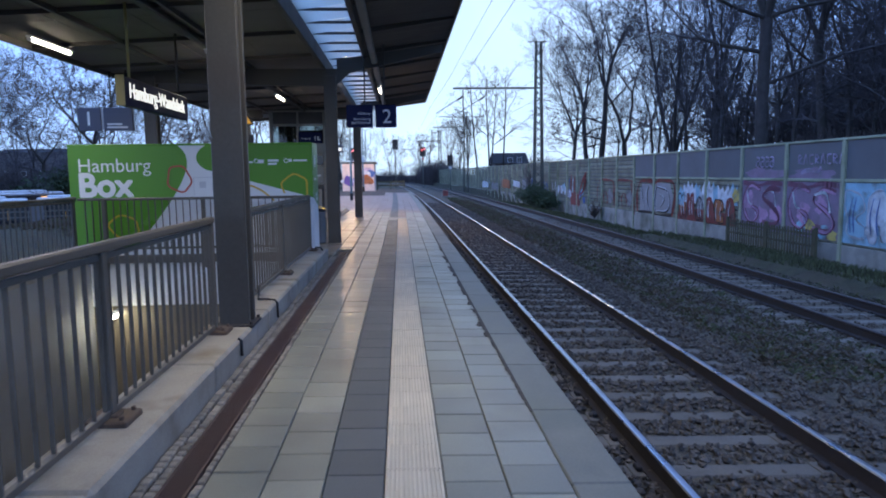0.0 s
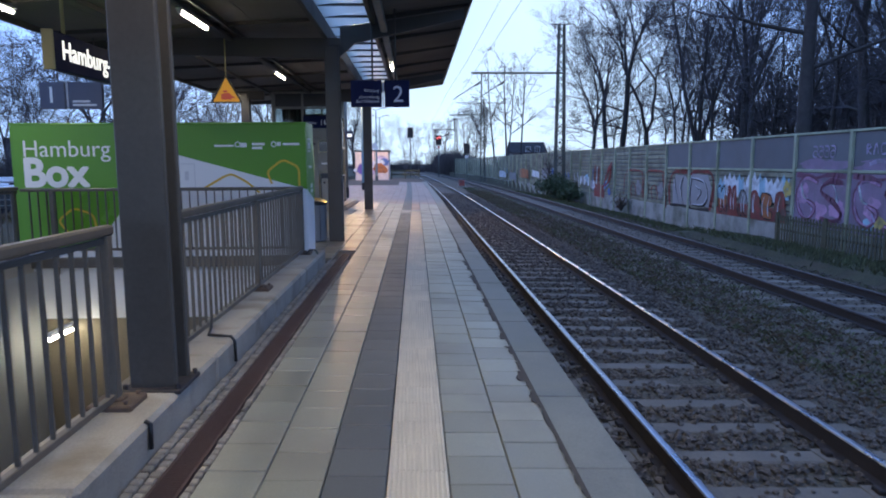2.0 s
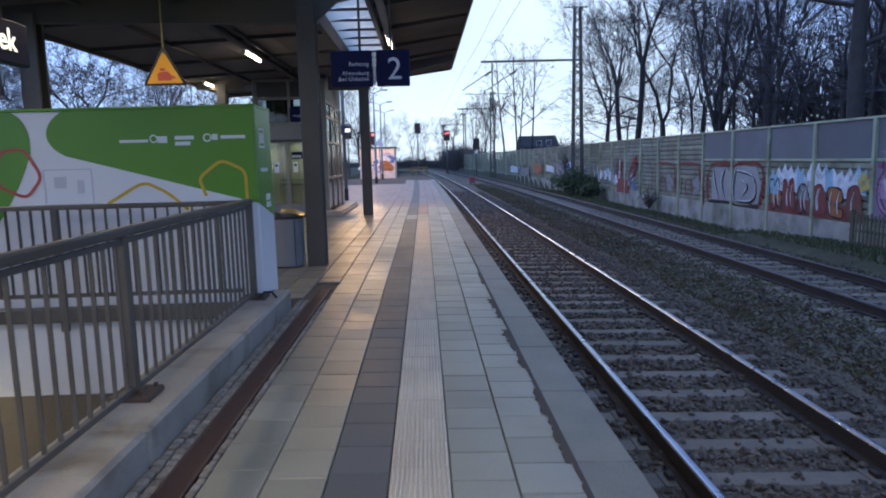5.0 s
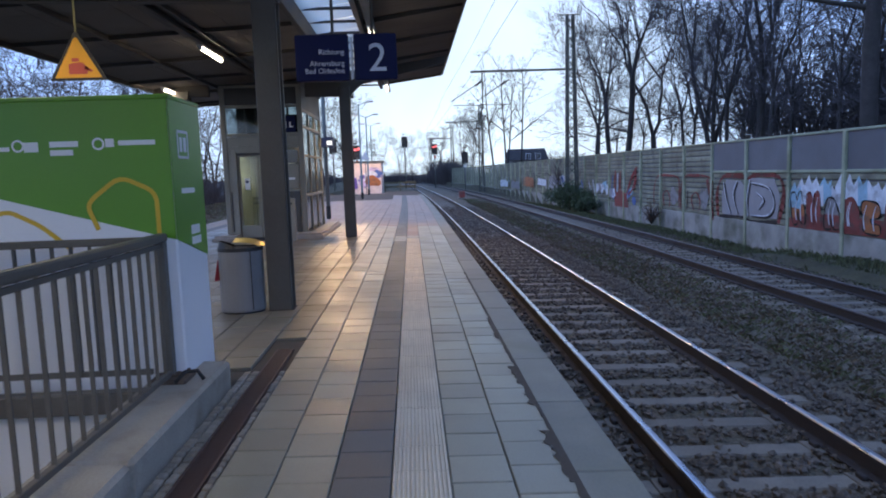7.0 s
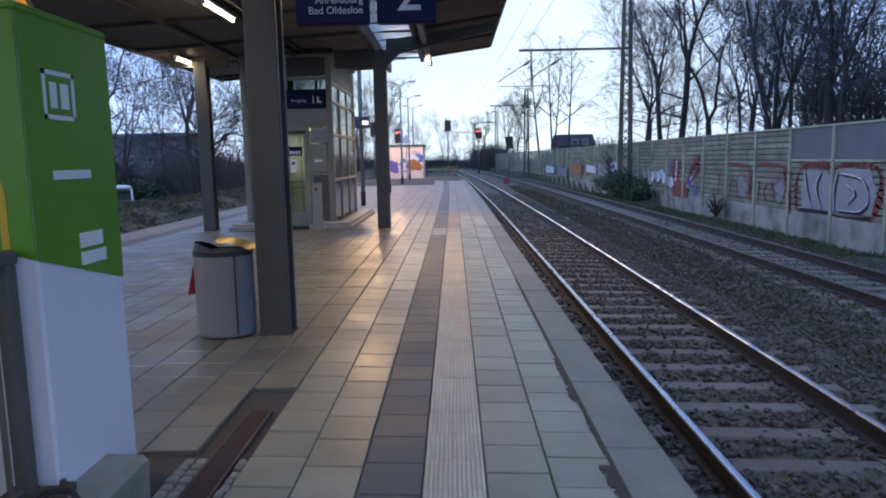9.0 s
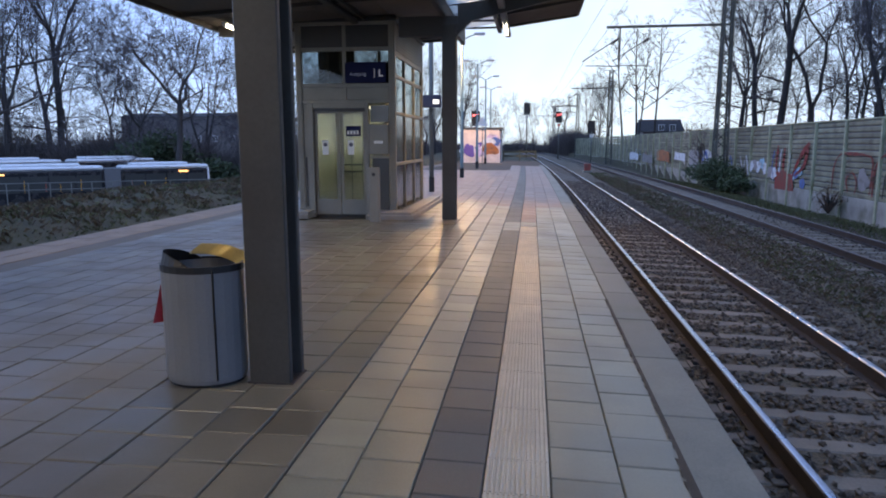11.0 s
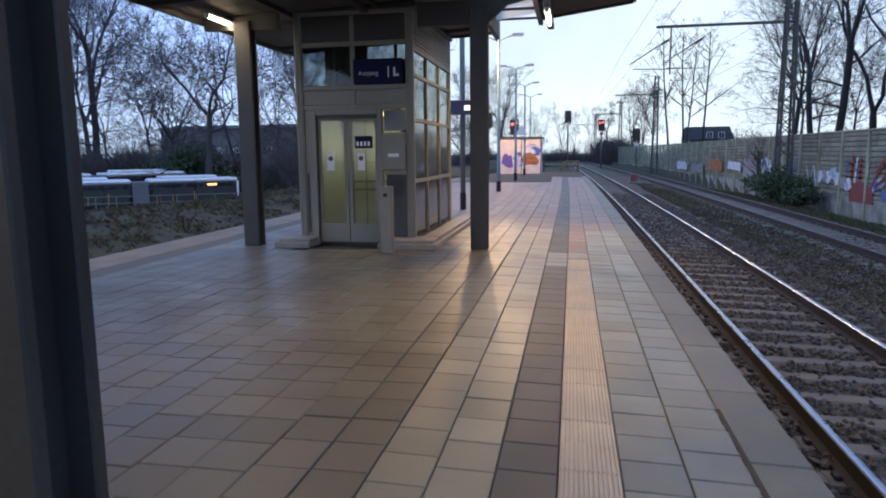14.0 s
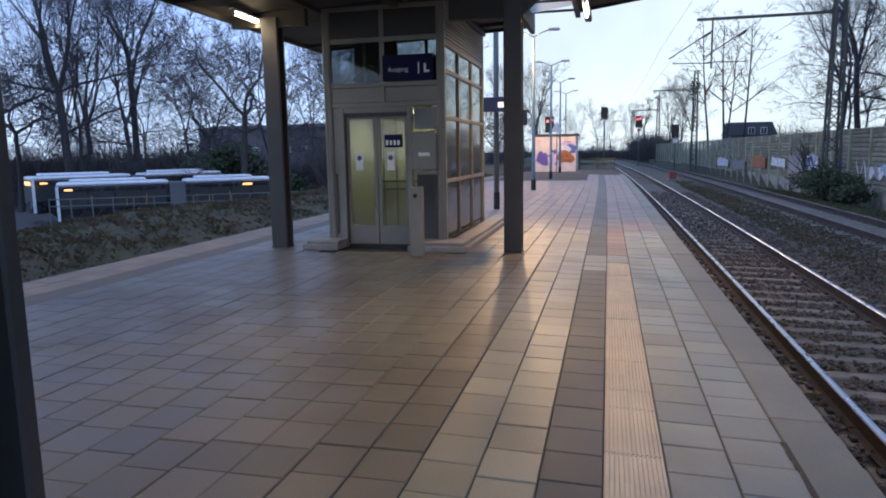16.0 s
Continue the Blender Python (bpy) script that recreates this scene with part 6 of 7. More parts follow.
def forest_tree(seed, height, radius, label, m, fork=0.4, stems=3, spread=26, wiggle=0.10, top=5, up=0.03, low=(), lean=0.03):
    """A trunk with a flared foot that parts into stems; low: (height, azimuth, length) of single limbs on the trunk."""
    rnd = random.Random(seed)
    g = (Geo(), Geo())
    t = thing("bare_tree", label, "tree", m, group="bare trees")
    pts, rads = [Vector((0, 0, -0.4))], [radius * 1.5]
    n = 6
    d = Vector((rnd.gauss(0, lean), rnd.gauss(0, lean), 1))
    for i in range(n):
        d = (d + Vector((rnd.gauss(0, 1), rnd.gauss(0, 1), 0)) * wiggle * 0.35 + Vector((0, 0, 0.08))).normalized()
        pts.append(pts[-1] + d * (height * fork + 0.4) / n)
        rads.append(radius * (1.06 - 0.22 * (i + 1) / n))
    g[0].tube(pts, rads, 12, 0, False)
    first = height * (1 - fork) / 2.9
    a0 = rnd.uniform(0, 6.28)
    for k in range(stems):
        a = a0 + 2 * math.pi * k / stems + rnd.uniform(-0.4, 0.4)
        e = radians(spread * rnd.uniform(0.55, 1.2))
        limb(g, pts[-1], Vector((math.sin(e) * math.cos(a), math.sin(e) * math.sin(a), math.cos(e))), first * rnd.uniform(0.85, 1.15), radius * rnd.uniform(0.52, 0.72), 1, top, rnd, wiggle, spread, up)
    for z, az, l in low:
        i = min(n - 1, int(z / (height * fork) * n))
        limb(g, pts[i + 1], Vector((math.cos(radians(az)), math.sin(radians(az)), 0.35)).normalized(), l, radius * 0.36, 2, top, rnd, wiggle * 1.3, spread * 1.2, 0.0)
    part("trunk", g[0], BARK, t, smooth=True)
    part("crown", g[1], TWIG, t, "fine bare twigs")
    return t


L1 = "tall bare winter tree with dark wet bark"
t1 = forest_tree(1, 27, 0.37, "old bare oak with heavy spreading limbs behind the noise wall", pose(19.0, 34.2, -0.6), 0.40, 3, 24, 0.10, 6, 0.03, ((6.5, -10, 5.0), (9.5, 20, 5.5), (8.0, 160, 3.5), (10.3, 200, 3.5)))
t2 = forest_tree(2, 30, 0.46, L1, pose(29.9, 103.3, -0.6), 0.50, 3, 22, 0.09, 6, 0.05, ((9, 120, 4.0), (12, 300, 4.0), (7, 210, 3.0)))
t3 = forest_tree(3, 33, 0.46, "tall bare tree forking half way up", pose(38.3, 79.9, -0.6), 0.36, 3, 20, 0.09, 6, 0.05, ((9, 250, 4.5),))
t4 = forest_tree(4, 17, 0.24, "crooked bare oak with twisted limbs", pose(-30.4, 60, -3), 0.46, 3, 42, 0.24, 6, 0.0, ((5.5, 180, 3.4), (6.5, 0, 3.0)))
t6 = forest_tree(9, 33, 0.44, "bare tree parting into three stems near the ground", pose(34.4, 84.5, -0.6), 0.10, 3, 13, 0.06, 6, 0.05)
t7 = forest_tree(13, 33, 0.46, "crooked bare tree with a swollen foot and two stems", pose(34.3, 103.4, -0.6), 0.2, 2, 22, 0.17, 6, 0.04)
thin = forest_tree(14, 25, 0.2, "slim bare tree among the older ones", pose(46, 70, -0.6), 0.34, 3, 24, 0.10, 5, 0.06, ((5, 40, 3.5), (6, 200, 3), (8, 120, 3), (7.5, 300, 3)))
t5 = bare_tree(5, 20, 0.16, "slender bare tree with thin upright limbs", pose(13.2, 110, -1), kids=(14, 5, 5, 3), twist=0.09, shrink=0.36)
rt = random.Random(17)


def plant(src, x, y, size, z=-0.6):
    return copy_thing(src, pose(x, y, z, 0, 0, rt.uniform(0, 360)) @ Matrix.Scale(size, 4))


for src, x, y, size in ((t2, 34.4, 124.9, 0.95), (t3, 29.5, 118, 0.75), (t7, 27, 20, 0.85), (t3, 33, 33, 0.95), (t1, 40, 44, 1.1), (t2, 31, 47, 0.8), (t6, 48, 62, 0.9), (t1, 24, 6, 1.0), (t3, 36, 16, 1.0),
                        (t5, 11.6, 112, 1.12), (t5, 15.0, 108, 1.1), (t5, 14.2, 116, 1.2), (t3, 9.5, 150, 0.40), (t1, 12.5, 160, 0.5), (t2, 6, 175, 0.42), (t3, 15, 165, 0.45), (t7, 45, 95, 0.9)):
    plant(src, x, y, size)
for src, x, y, size in ((t1, -47.3, 60.7, 0.95), (t2, -51.2, 74, 0.8), (t4, -60, 66, 1.1), (t4, -24, 68, 0.8), (t2, -33, 84, 0.6), (t3, -62, 80, 0.7), (t2, -20, 85, 0.5), (t4, -15, 90, 0.6), (t6, -42, 88, 0.6),
                        (t3, -68, 95, 0.75), (t2, -12, 110, 0.5), (t3, -18, 120, 0.5), (t7, -28, 95, 0.55), (t4, -40, 70, 0.8), (t4, -54, 62, 0.9)):
    plant(src, x, y, size, -3.0)
for i in range(26):
    plant(thin, rt.uniform(40, 80), 40 + i * 3.9 + rt.uniform(-2, 2), rt.uniform(0.8, 1.2))
for i in range(6):
    yy = 98 + i * 7
    plant(thin, -1.9 + 0.25 * (yy - 5) + 3.0 + 4.5 * ((i * 5) % 6), yy, rt.uniform(0.7, 0.95))
for i in range(12):
    plant(thin, rt.uniform(34, 52), 56 + i * 5 + rt.uniform(-2, 2), rt.uniform(0.9, 1.2))
for i in range(22):
    plant(thin, rt.uniform(29, 58), -2 + i * 2.6 + rt.uniform(-2, 2), rt.uniform(0.85, 1.2))
for i in range(6):
    plant(thin, -84 + i * 7.6 + rt.uniform(-1, 1), 56 + rt.uniform(-4, 20), rt.uniform(0.7, 1.0), -3.0)
for i in range(9):
    plant(thin, -72 + i * 6.5 + rt.uniform(-2, 2), 90 + rt.uniform(-8, 14), rt.uniform(0.7, 0.9), -3.0)


def shrub(seed, label, m, h=4.0, stems=520):
    rnd = random.Random(seed)
    g = Geo()
    for i in range(stems):
        a, r = rnd.uniform(0, 6.28), 1.6 * math.sqrt(rnd.random())
        p = Vector((r * math.cos(a), r * math.sin(a), rnd.uniform(0, 0.4) * h))
        d = Vector((math.cos(a) * rnd.uniform(0, 0.7) + rnd.uniform(-0.4, 0.4), math.sin(a) * rnd.uniform(0, 0.7) + rnd.uniform(-0.4, 0.4), 1)).normalized()
        l = h * rnd.uniform(0.3, 0.6)
        q1 = p + d * l * 0.5
        q2 = q1 + (d + Vector((rnd.uniform(-0.5, 0.5), rnd.uniform(-0.5, 0.5), -0.1))).normalized() * l * 0.5
        g.tube([p, q1, q2], [0.022, 0.014, 0.006], 3, 0, False)
    t = thing("bare_shrub", label, "shrub", m, group="bare shrubs")
    part("thicket", g, BRUSH, t)
    return t


s1_ = shrub(1, "dense bare thicket of dark branches", pose(-34, 66, -3))
s2_ = shrub(2, "dense bare thicket of dark branches", pose(16, 40, -0.8), 4.5)
for i in range(34):
    copy_thing(s1_ if i % 2 else s2_, pose(-70 + i * 1.55 + rt.uniform(-1, 1), 72 + rt.uniform(-4, 12), -3.2, 0, 0, rt.uniform(0, 360)) @ Matrix.Scale(rt.uniform(1.2, 2.0), 4))
for i in range(44):
    copy_thing(s1_ if i % 2 else s2_, pose(rt.uniform(24, 48), 10 + i * 2.8 + rt.uniform(-1, 1), -0.9, 0, 0, rt.uniform(0, 360)) @ Matrix.Scale(rt.uniform(1.0, 1.6), 4))
for i in range(26):
    copy_thing(s1_ if i % 2 else s2_, pose(rt.uniform(58, 84), -20 + i * 4.2, -0.9, 0, 0, rt.uniform(0, 360)) @ Matrix.Scale(rt.uniform(2.6, 3.8), 4))
for i in range(26):
    copy_thing(s1_ if i % 2 else s2_, pose(rt.uniform(62, 100), -5 + i * 5.0, -0.9, 0, 0, rt.uniform(0, 360)) @ Matrix.Scale(rt.uniform(5.5, 7.5), 4))
for i in range(9):
    copy_thing(s2_, pose(8.5 + rt.uniform(-3, 3), 158 + i * 3, -1.5, 0, 0, rt.uniform(0, 360)) @ Matrix.Scale(rt.uniform(1.2, 1.9), 4))
for i in range(8):
    copy_thing(s1_, pose(13 + rt.uniform(-1, 4), 60 + i * 11, -0.9, 0, 0, rt.uniform(0, 360)) @ Matrix.Scale(rt.uniform(0.8, 1.2), 4))


for i in range(26):
    copy_thing(s1_ if i % 2 else s2_, pose(-34 + i * 1.9, 200 + rt.uniform(-15, 25), -2.5, 0, 0, rt.uniform(0, 360)) @ Matrix.Scale(rt.uniform(0.9, 1.7), 4))
for i in range(10):
    copy_thing(thin, pose(-34 + i * 4 + rt.uniform(-1, 1), 190 + rt.uniform(-10, 30), -1.5, 0, 0, rt.uniform(0, 360)) @ Matrix.Scale(rt.uniform(0.5, 0.7), 4))


def leafy(name, seed, label, m, rx, ry, rz, count, size, material):
    rnd = random.Random(seed)
    g = Geo()
    st = Geo()
    for c in range(26):
        a, b = rnd.uniform(0, 6.28), rnd.random()
        cx, cy, cz = rx * 0.75 * math.cos(a) * math.sqrt(b), ry * 0.75 * math.sin(a) * math.sqrt(b), rz * (0.15 + 0.75 * rnd.random() * (1 - 0.5 * b))
        st.tube([(0, 0, 0), (cx * 0.6, cy * 0.6, cz * 0.7), (cx, cy, cz)], [0.05, 0.03, 0.01], 4, 0, False)
        for i in range(count // 26):
            d = Vector((rnd.gauss(0, 1), rnd.gauss(0, 1), rnd.gauss(0, 1))).normalized() * rnd.random() ** 0.5
            p = Vector((cx + d.x * rx * 0.42, cy + d.y * ry * 0.42, max(0.02, cz + d.z * rz * 0.3)))
            u = Vector((rnd.uniform(-1, 1), rnd.uniform(-1, 1), rnd.uniform(-1, 1))).normalized() * size
            w_ = u.cross(Vector((rnd.uniform(-1, 1), rnd.uniform(-1, 1), rnd.uniform(-1, 1)))).normalized() * size * 0.5
            g.face([p - u, p + w_, p + u, p - w_])
    t = thing(name, label, "shrub", m)
    part("stem", st, BARK, t)
    part("foliage", g, material, t)
    return t


leafy("ivy_bush", 3, "dark green ivy bush round the foot of the mast", pose(9.2, 51.2, -1.1), 2.2, 2.4, 1.8, 4600, 0.09, LEAF)
leafy("ivy_bush", 4, "dark green ivy bush beside the noise wall", pose(9.5, 48.0, -1.1), 1.0, 1.2, 1.0, 1800, 0.08, LEAF)
leafy("evergreen_bush", 5, "large dark evergreen bush behind the buses", pose(-37, 68, -3), 5.0, 3.5, 5.6, 8000, 0.2, LEAF)
leafy("evergreen_bush", 6, "dark evergreen bush behind the bank", pose(-30, 67, -3), 3.0, 2.5, 3.6, 4000, 0.2, LEAF)
leafy("brown_oak", 7, "tree with dead brown leaves", pose(-21.5, 60, 1.5), 4.5, 4.5, 7.5, 1300, 0.08, DEADLEAF)
leafy("wall_shrub", 8, "small bare brown shrub before the noise wall", pose(10.2, 37.5, -1.2), 0.6, 1.0, 1.3, 500, 0.04, DEADLEAF)

# ---- overhead line ----
def lattice_mast(x, y, h, arm, label, zarm):
    m = thing("catenary_mast", label, "catenary mast", pose(x, y, -1.3), group="catenary masts")
    b, t_ = 0.36, 0.2
    def cor(i, z):
        s = b + (t_ - b) * z / h
        return Vector(((-s, s, s, -s)[i], (-s, -s, s, s)[i], z))
    for i in range(4):
        part("leg", Geo().tube([cor(i, 0), cor(i, h)], 0.075, 4), MASTPAINT, m)
    g = Geo()
    n = int(h / 0.6)
    for k in range(n):
        for i in range(4):
            j = (i + 1) % 4
            a, c = (i, j) if k % 2 else (j, i)
            g.tube([cor(a, h * k / n), cor(c, h * (k + 1) / n)], 0.035, 3, 0, False)
    part("lacing", g, MASTPAINT, m)
    part("top_arm", Geo().box((-0.9, -0.04, h - 0.02), (0.7, 0.04, h + 0.05)), MASTPAINT, m)
    za = zarm + 1.3
    part("cross_arm", Geo().box((-arm, -0.07, za - 0.07), (0.3, 0.07, za + 0.07), 0, 0.01), MASTPAINT, m)
    part("drop_post", Geo().tube([(-arm + 0.8, 0, za), (-arm + 0.8, 0, za - 2.6)], 0.05, 6), MASTPAINT, m)
    for xx in (-4.4, -arm + 0.8):
        if xx < -arm:
            continue
        k = part("cantilever", Geo().tube([(xx, 0, za - 0.6), (xx - 2.2, 0, za - 2.0)], 0.03, 6), MASTPAINT, m)
        part("registration_arm", Geo().tube([(xx, 0, za - 2.3), (xx - 2.0, 0, za - 2.25)], 0.025, 6), MASTPAINT, k)
        part("insulator", Geo().tube([(xx - 0.1, 0, za - 0.7), (xx - 0.5, 0, za - 0.95)], 0.07, 8), RUST, k)
    return m


lattice_mast(9.5, 51.5, 13.5, 7.0, "grey lattice mast overgrown at its foot, with a cross arm", 8.55)
for y, x in ((104, 8.6), (150, 7.2), (200, 4.0)):
    lattice_mast(x, y, 12.6, 5.2, "grey lattice mast of the overhead line", 9.0)
ow = thing("overhead_line", "thin dark overhead contact and carrier wires", "overhead wire")
for xw, zw in ((0.75, 5.6), (0.75, 7.0), (5.5, 5.6), (5.5, 7.0), (9.2, 11.5)):
    g = Geo()
    pts = []
    for a, b in ((-40, 51), (51, 104), (104, 150), (150, 200)):
        pts += [(xw + bend(a + (b - a) * s), a + (b - a) * s, zw - (0.5 * 4 * s * (1 - s) if zw > 6 else 0)) for s in (0, 0.2, 0.4, 0.6, 0.8)]
    part("wire", g.tube(pts, 0.007, 4, 0, False), WIRE, ow)


# ---- signals, lamps, hut at the platform's end ----
def signal_mast(x, y, h, lit, label):
    s = thing("light_signal", label, "railway signal", pose(x, y, -0.6), group="signals")
    part("mast", Geo().tube([(0, 0, 0), (0, 0, h)], 0.09, 10), GALV, s, smooth=True)
    part("screen", Geo().box((-0.42, -0.05, h - 0.2), (0.42, 0.06, h + 1.3), 0, 0.05), BLACK, s)
    for j, (dx, dz) in enumerate(((-0.18, 0.85), (0.18, 0.95), (0.0, 0.35))):
        on = lit and j < 2
        part("signal_lamp", Geo().tube([(dx, -0.06, h + dz), (dx, -0.12, h + dz)], 0.13 if on else 0.09, 14), REDGLOW if on else DARKGLASS, s, "glowing red lamp" if on else "")
        part("lamp_hood", Geo().box((dx - 0.12, -0.3, h + dz + 0.13), (dx + 0.12, -0.05, h + dz + 0.15)), BLACK, s)
    part("number_plate", Geo().box((-0.2, -0.08, h - 0.7), (0.2, -0.06, h - 0.35)), REDLINE if lit else LETTER, s)
    return s


signal_mast(1.75, 104, 5.2, True, "black light signal on a mast, showing red")
signal_mast(-2.6, 100, 6.2, False, "black light signal seen dark against the sky")
signal_mast(-7.6, 78, 4.2, True, "light signal behind the hut showing red")
signal_mast(-10.4, 80, 5.0, False, "dark light signal beyond the hut")
signal_mast(5.2, 92, 3.6, False, "small dark signal between the tracks")
dw = thing("track_box", "low rust-red trackside box beside the rails", "trackside box", pose(2.6, 64, -0.75))
part("box", Geo().box((-0.25, -0.3, 0.2), (0.25, 0.3, 0.75), 0, 0.03), SPRED, dw)
part("foot", Geo().box((-0.35, -0.4, -0.1), (0.35, 0.4, 0.2), 0, 0.02), EDGE, dw)


def lamp_post(x, y, h, lit, label):
    p = thing("lamp_post", label, "street lamp", pose(x, y, Z0), group="lamp posts")
    part("pole", Geo().tube([(0, 0, 0), (0, 0, 1.0), (0, 0, h)], [0.085, 0.075, 0.045], 12), POLEBLUE, p, smooth=True)
    part("foot", Geo().tube([(0, 0, 0), (0, 0, 0.45)], 0.10, 12), BLACK, p)
    for s in (-1, 1):
        a = part("arm", Geo().tube([(0, 0, h - 0.05), (s * 0.35, 0, h + 0.12), (s * 0.8, 0, h + 0.25)], 0.025, 8), POLEBLUE, p, smooth=True)
        part("lamp_head", Geo().box((s * 0.55, -0.1, h + 0.18), (s * 1.05, 0.1, h + 0.27), 0, 0.03), LIGHTLET, a)
        part("lamp_glass", Geo().box((s * 0.6, -0.08, h + 0.15), (s * 1.0, 0.08, h + 0.179)), SODIUM if lit and s < 0 else LIGHTLET, a)
    return p


lamp_post(-5.1, 40.0, 6.3, True, "tall blue-grey lamp post with two arms, lit warm")
for y in (51.7, 61.8, 72):
    lamp_post(-5.15 + bend(y), y, 6.5, False, "tall blue-grey lamp post with two arms")
so = new("street_light", bpy.data.lights.new("street_light", "POINT"))
so.data.energy, so.data.color, so.data.shadow_soft_size = 850, (1.0, 0.62, 0.3), 0.15
so.location = (-5.85, 40.0, 6.3)
# bare light with no lit post, added to brighten the hut
for y in (66.0,):
    s_ = new("street_light", bpy.data.lights.new("street_light", "POINT"))
    s_.data.energy, s_.data.color, s_.data.shadow_soft_size = 1200, (1.0, 0.66, 0.42), 0.15
    s_.location = (-6.1 + bend(y), y, 5.6)
inf = thing("information_pole", "grey pole with a small blue station sign", "sign pole", pose(-5.15, 30.6, Z0))
part("pole", Geo().tube([(0, 0, 0), (0, 0, 5.9)], 0.075, 12), GALV, inf, smooth=True)
part("foot", Geo().tube([(0, 0, 0), (0, 0, 0.5)], 0.09, 12), BLACK, inf)
part("sign_board", Geo().box((-0.35, -0.3, 2.75), (0.36, -0.1, 3.15), 0, 0.02), GREYSIGN, inf)
part("lit_field", Geo().box((0.1, -0.31, 2.86), (0.3, -0.30, 3.0)), SIGNGLOW, inf)

hut = thing("equipment_hut", "pale pink equipment hut covered with violet graffiti", "hut", pose(-6.45, 70, Z0))
part("wall", Geo().box((-1.75, 0, -0.3), (1.75, 4, 2.85), 0, 0.02), HUTW, hut)
part("flat_roof", Geo().box((-1.9, -0.15, 2.85), (1.9, 4.15, 3.0), 0, 0.02), ROOF, hut)
rh = random.Random(2)
for i in range(11):
    c = [SPVIOLET, PALEP, SPBLUE, SPWHITE, SPORANGE, SPVIOLET][i % 6]
    pts = blob(-1.2 + 2.5 * rh.random(), 0.5 + 1.6 * rh.random(), rh.uniform(0.35, 0.75), rh.uniform(0.3, 0.6), rh, 16, 0.3)
    part("graffiti", Geo().plate(pts, (0, -0.004 - 0.002 * i, 0), (1, 0, 0), (0, 0, 1), 0.0015), c, hut)
fn = thing("end_fence", "low wooden barrier at the platform's end", "fence", pose(-3.0, 73, 0))
for z in (0.35, 0.75):
    part("barrier_board", Geo().box((-1.6, 0, z), (1.6, 0.05, z + 0.18), 0, 0.01), MOSSW, fn)
for x in (-1.5, 0, 1.5):
    part("barrier_post", Geo().box((x - 0.06, 0.05, -0.6), (x + 0.06, 0.15, 1.0), 0, 0.01), MOSSW, fn)
wt = thing("warning_triangle", "small white triangular sign on a post", "sign", pose(-5.3, 56, Z0))
part("post", Geo().tube([(0, 0, 0), (0, 0, 3.2)], 0.03, 8), GALV, wt)
part("plate", Geo().plate([(-0.4, 2.8), (0.4, 2.8), (0, 3.5)], (0, -0.03, 0), (1, 0, 0), (0, 0, 1), 0.02), LETTER, wt)

# ---- houses ----
def house(x, y, z, w, d, h, rh_, label, wins):
    o = thing("house", label, "house", pose(x, y, z))
    part("wall", Geo().box((0, 0, 0), (w, d, h)), HOUSEW, o)
    g = Geo()
    g.plate([(-0.3, h), (d + 0.3, h), (d / 2, h + rh_)], (-0.3, 0, 0), (0, 1, 0), (0, 0, 1), w + 0.6)
    part("roof", g, ROOFT, o)
    for wx, wz in wins:
        f = part("window", Geo().box((wx, -0.06, wz), (wx + 0.9, 0.02, wz + 1.0), 0, 0.01), WHITE, o)
        for k in range(2):
            part("pane", Geo().box((wx + 0.08 + k * 0.4, -0.07, wz + 0.08), (wx + 0.42 + k * 0.4, -0.062, wz + 0.92)), DARKGLASS, f)
    return o


house(15.6, 120, -0.8, 6.0, 7.0, 4.2, 2.0, "dark house with white windows behind the noise wall", ((2.3, 4.3), (4.0, 4.3)))
house(-72, 118, -3, 26, 10, 9.2, 0.8, "large dark apartment house behind the trees", [(1.5 + 3 * i, zz) for i in range(7) for zz in (1.5, 5.0)])


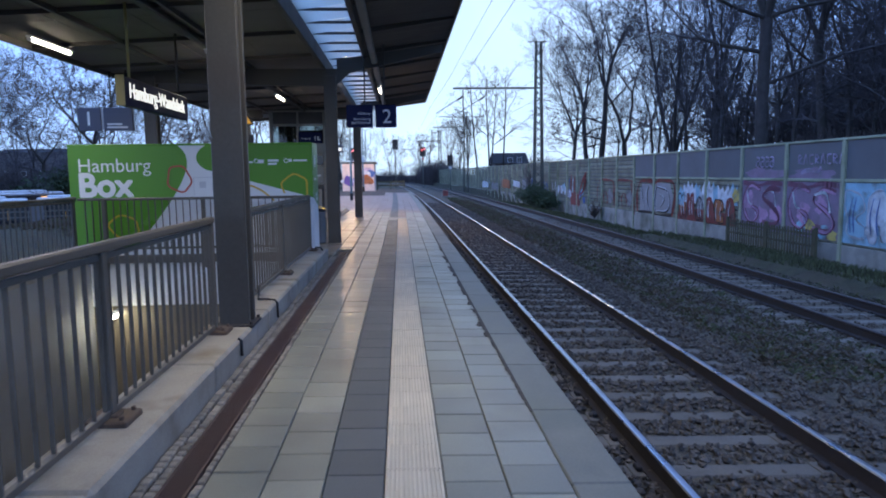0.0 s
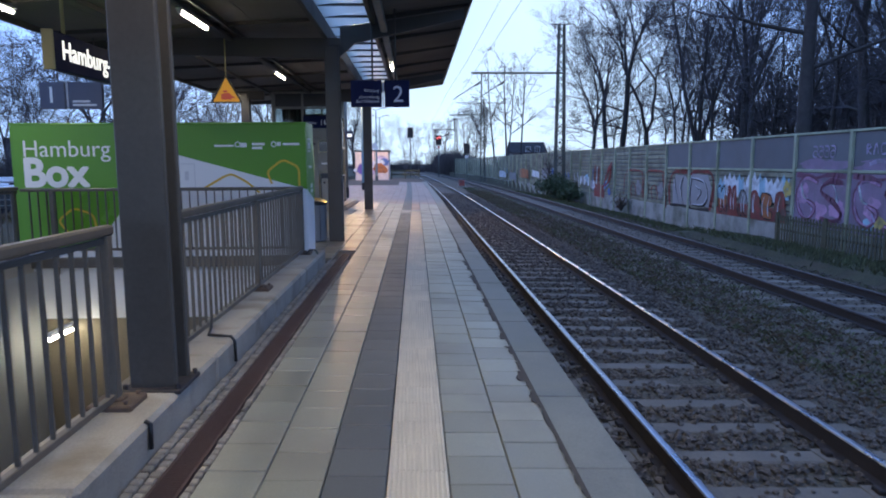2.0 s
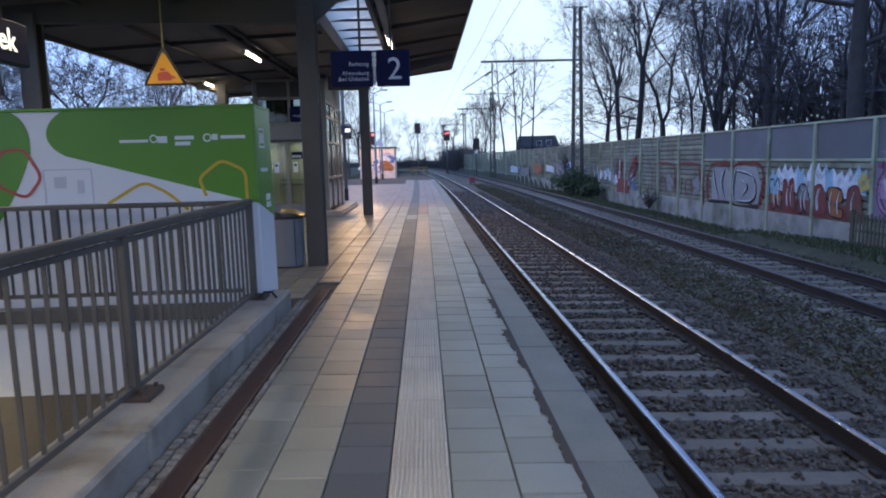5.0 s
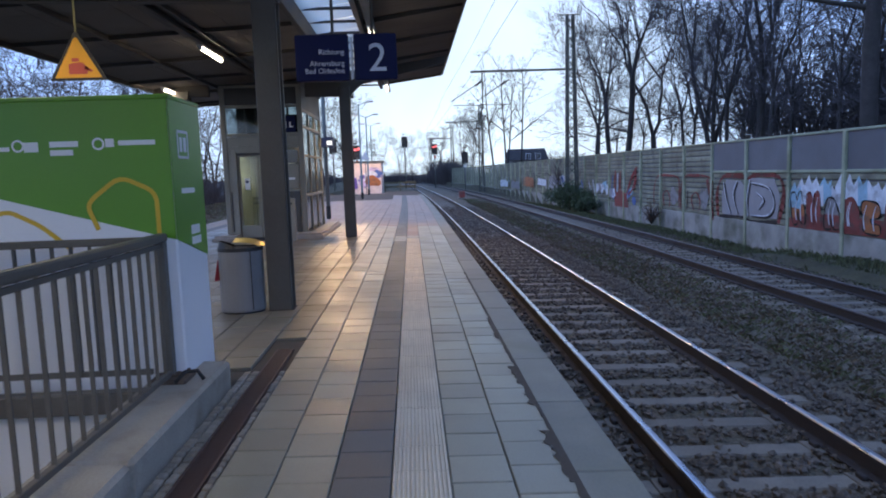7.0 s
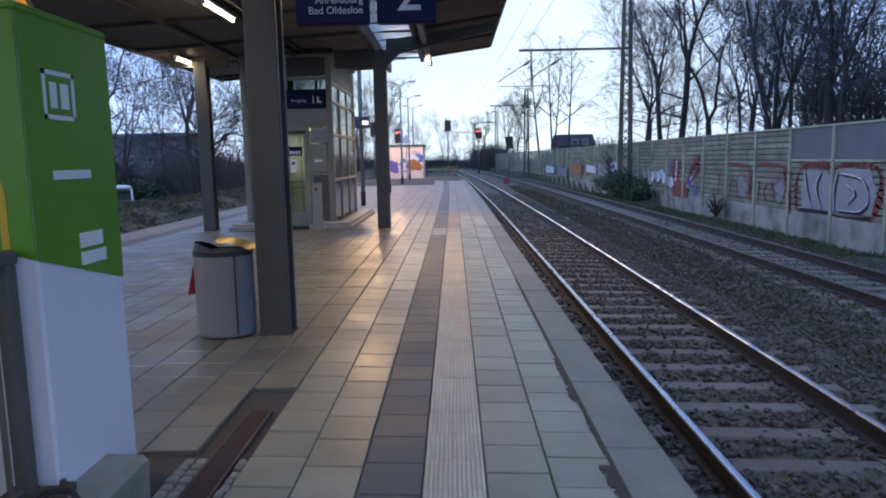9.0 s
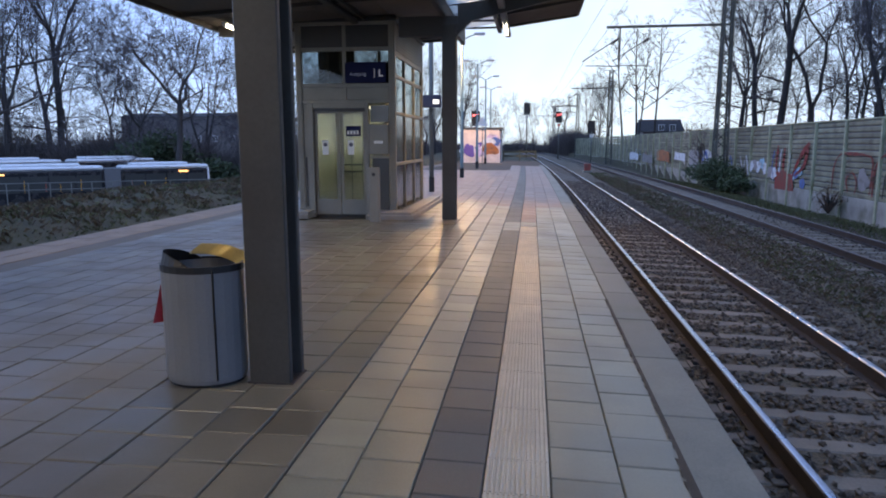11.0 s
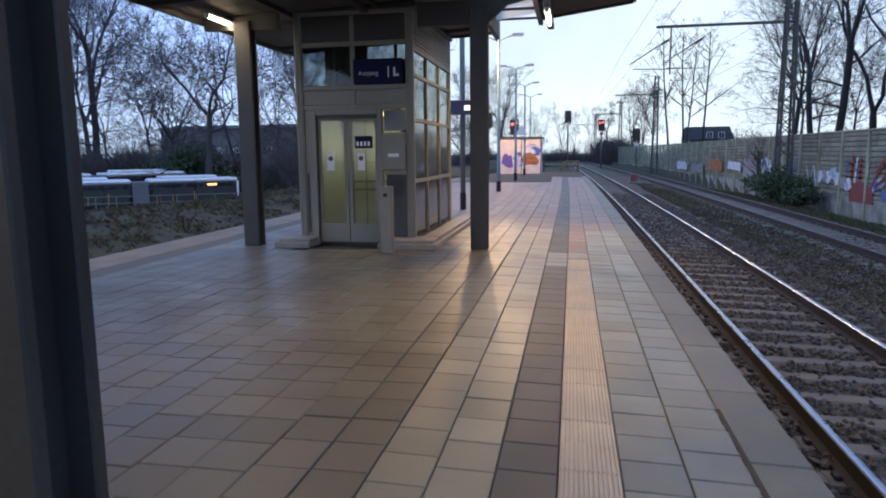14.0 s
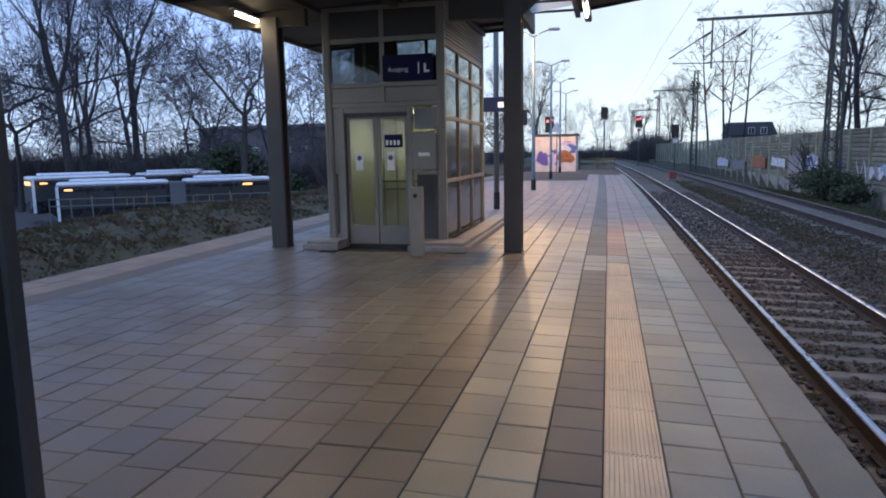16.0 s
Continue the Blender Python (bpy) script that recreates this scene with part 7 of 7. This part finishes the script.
# ---- buses ----
def bus(x, y, rz, zroof, l1, l2, label, white):
    b = thing("bus", label, "bus", pose(x, y, zroof - 3.05, 0, 0, rz), group="parked buses")
    for i, (a, c) in enumerate(((0, l1), (l1 + 1.1, l1 + 1.1 + l2))):
        body = part("body", Geo().box((a, -1.25, 0.35), (c, 1.25, 2.75), 0, 0.12), BUSBLK, b)
        part("roof", Geo().box((a + 0.02, -1.22, 2.75), (c - 0.02, 1.22, 3.05), 0, 0.12), BUSWHT, b, "white roof")
        part("roof_box", Geo().box((a + 0.8, -0.9, 3.05), (c - 1.5, 0.9, 3.25), 0, 0.08), BUSWHT, b)
        n = max(2, int((c - a) / 1.5))
        for k in range(n):
            x0 = a + 0.25 + k * (c - a - 0.4) / n
            part("window", Geo().box((x0, -1.265, 1.25), (x0 + (c - a - 0.4) / n - 0.1, -1.252, 2.4), 0, 0.0), DARKGLASS, body)
        for xw in (a + 1.6, c - 1.6):
            wv = part("wheel", Geo().tube([(xw, -1.28, 0.45), (xw, -1.0, 0.45)], 0.46, 18), BLACK, b)
            part("hub", Geo().tube([(xw, -1.30, 0.45), (xw, -1.27, 0.45)], 0.2, 12), GALV, wv)
    for k, (xs_, c_) in enumerate(((2.1, SIGNYEL), (3.4, REDLINE), (4.3, SIGNYEL), (5.6, SIGNYEL), (l1 + 1.8, REDLINE), (l1 + 2.7, SIGNYEL), (l1 + 4.2, SIGNYEL))):
        part("grab_pole", Geo().tube([(xs_, -1.262, 1.3), (xs_ + 0.03, -1.262, 2.1 - 0.12 * (k % 3))], 0.022, 6), c_, b, "thin coloured grab pole")
    part("bellows", Geo().box((l1, -1.15, 0.5), (l1 + 1.1, 1.15, 2.85), 0, 0.03), BUSGREY, b)
    L = l1 + l2 + 1.1
    part("side_display", Geo().box((L - 2.3, -1.268, 2.48), (L - 1.6, -1.262, 2.63)), LED, b, "orange lit destination display")
    part("side_display", Geo().box((0.5, -1.268, 2.48), (1.0, -1.262, 2.60)), LED if white else BUSBLK, b)
    part("front_display", Geo().box((-0.006, -0.8, 2.4), (-0.002, 0.8, 2.68)), LED, b)
    part("windscreen", Geo().box((-0.012, -1.1, 1.2), (-0.004, 1.1, 2.3)), DARKGLASS, b)
    part("white_corner", Geo().box((-0.02, -1.27, 0.4), (0.16, -1.1, 2.8), 0, 0.02), BUSWHT, b)
    part("white_corner", Geo().box((L - 0.14, -1.27, 0.4), (L + 0.02, -1.1, 2.8), 0, 0.02), BUSWHT, b)
    return b


bus(-39.2, 50.6, 41, 0.05, 7.2, 6.4, "black articulated city bus with a white roof, parked", True)
bus(-43.5, 52.5, 58, 0.42, 7.0, 6.5, "second white-roofed bus parked behind the first", True)
rf = thing("road_railing", "low grey pipe railing beside the bus lane", "railing")
for k in range(18):
    x, y = -35.0 + k * 1.0, 45.5 + k * 0.62
    part("railing_post", Geo().tube([(x, y, ground_height(x, y) - 0.1), (x, y, -0.75)], 0.035, 6), GALV, rf)
for z in (-0.78, -1.2):
    part("railing_pipe", Geo().tube([(-35, 45.5, z), (-18, 56.04, z)], 0.03, 6), GALV, rf)


def motions():
    """Nothing but the camera moves in this place."""


motions()
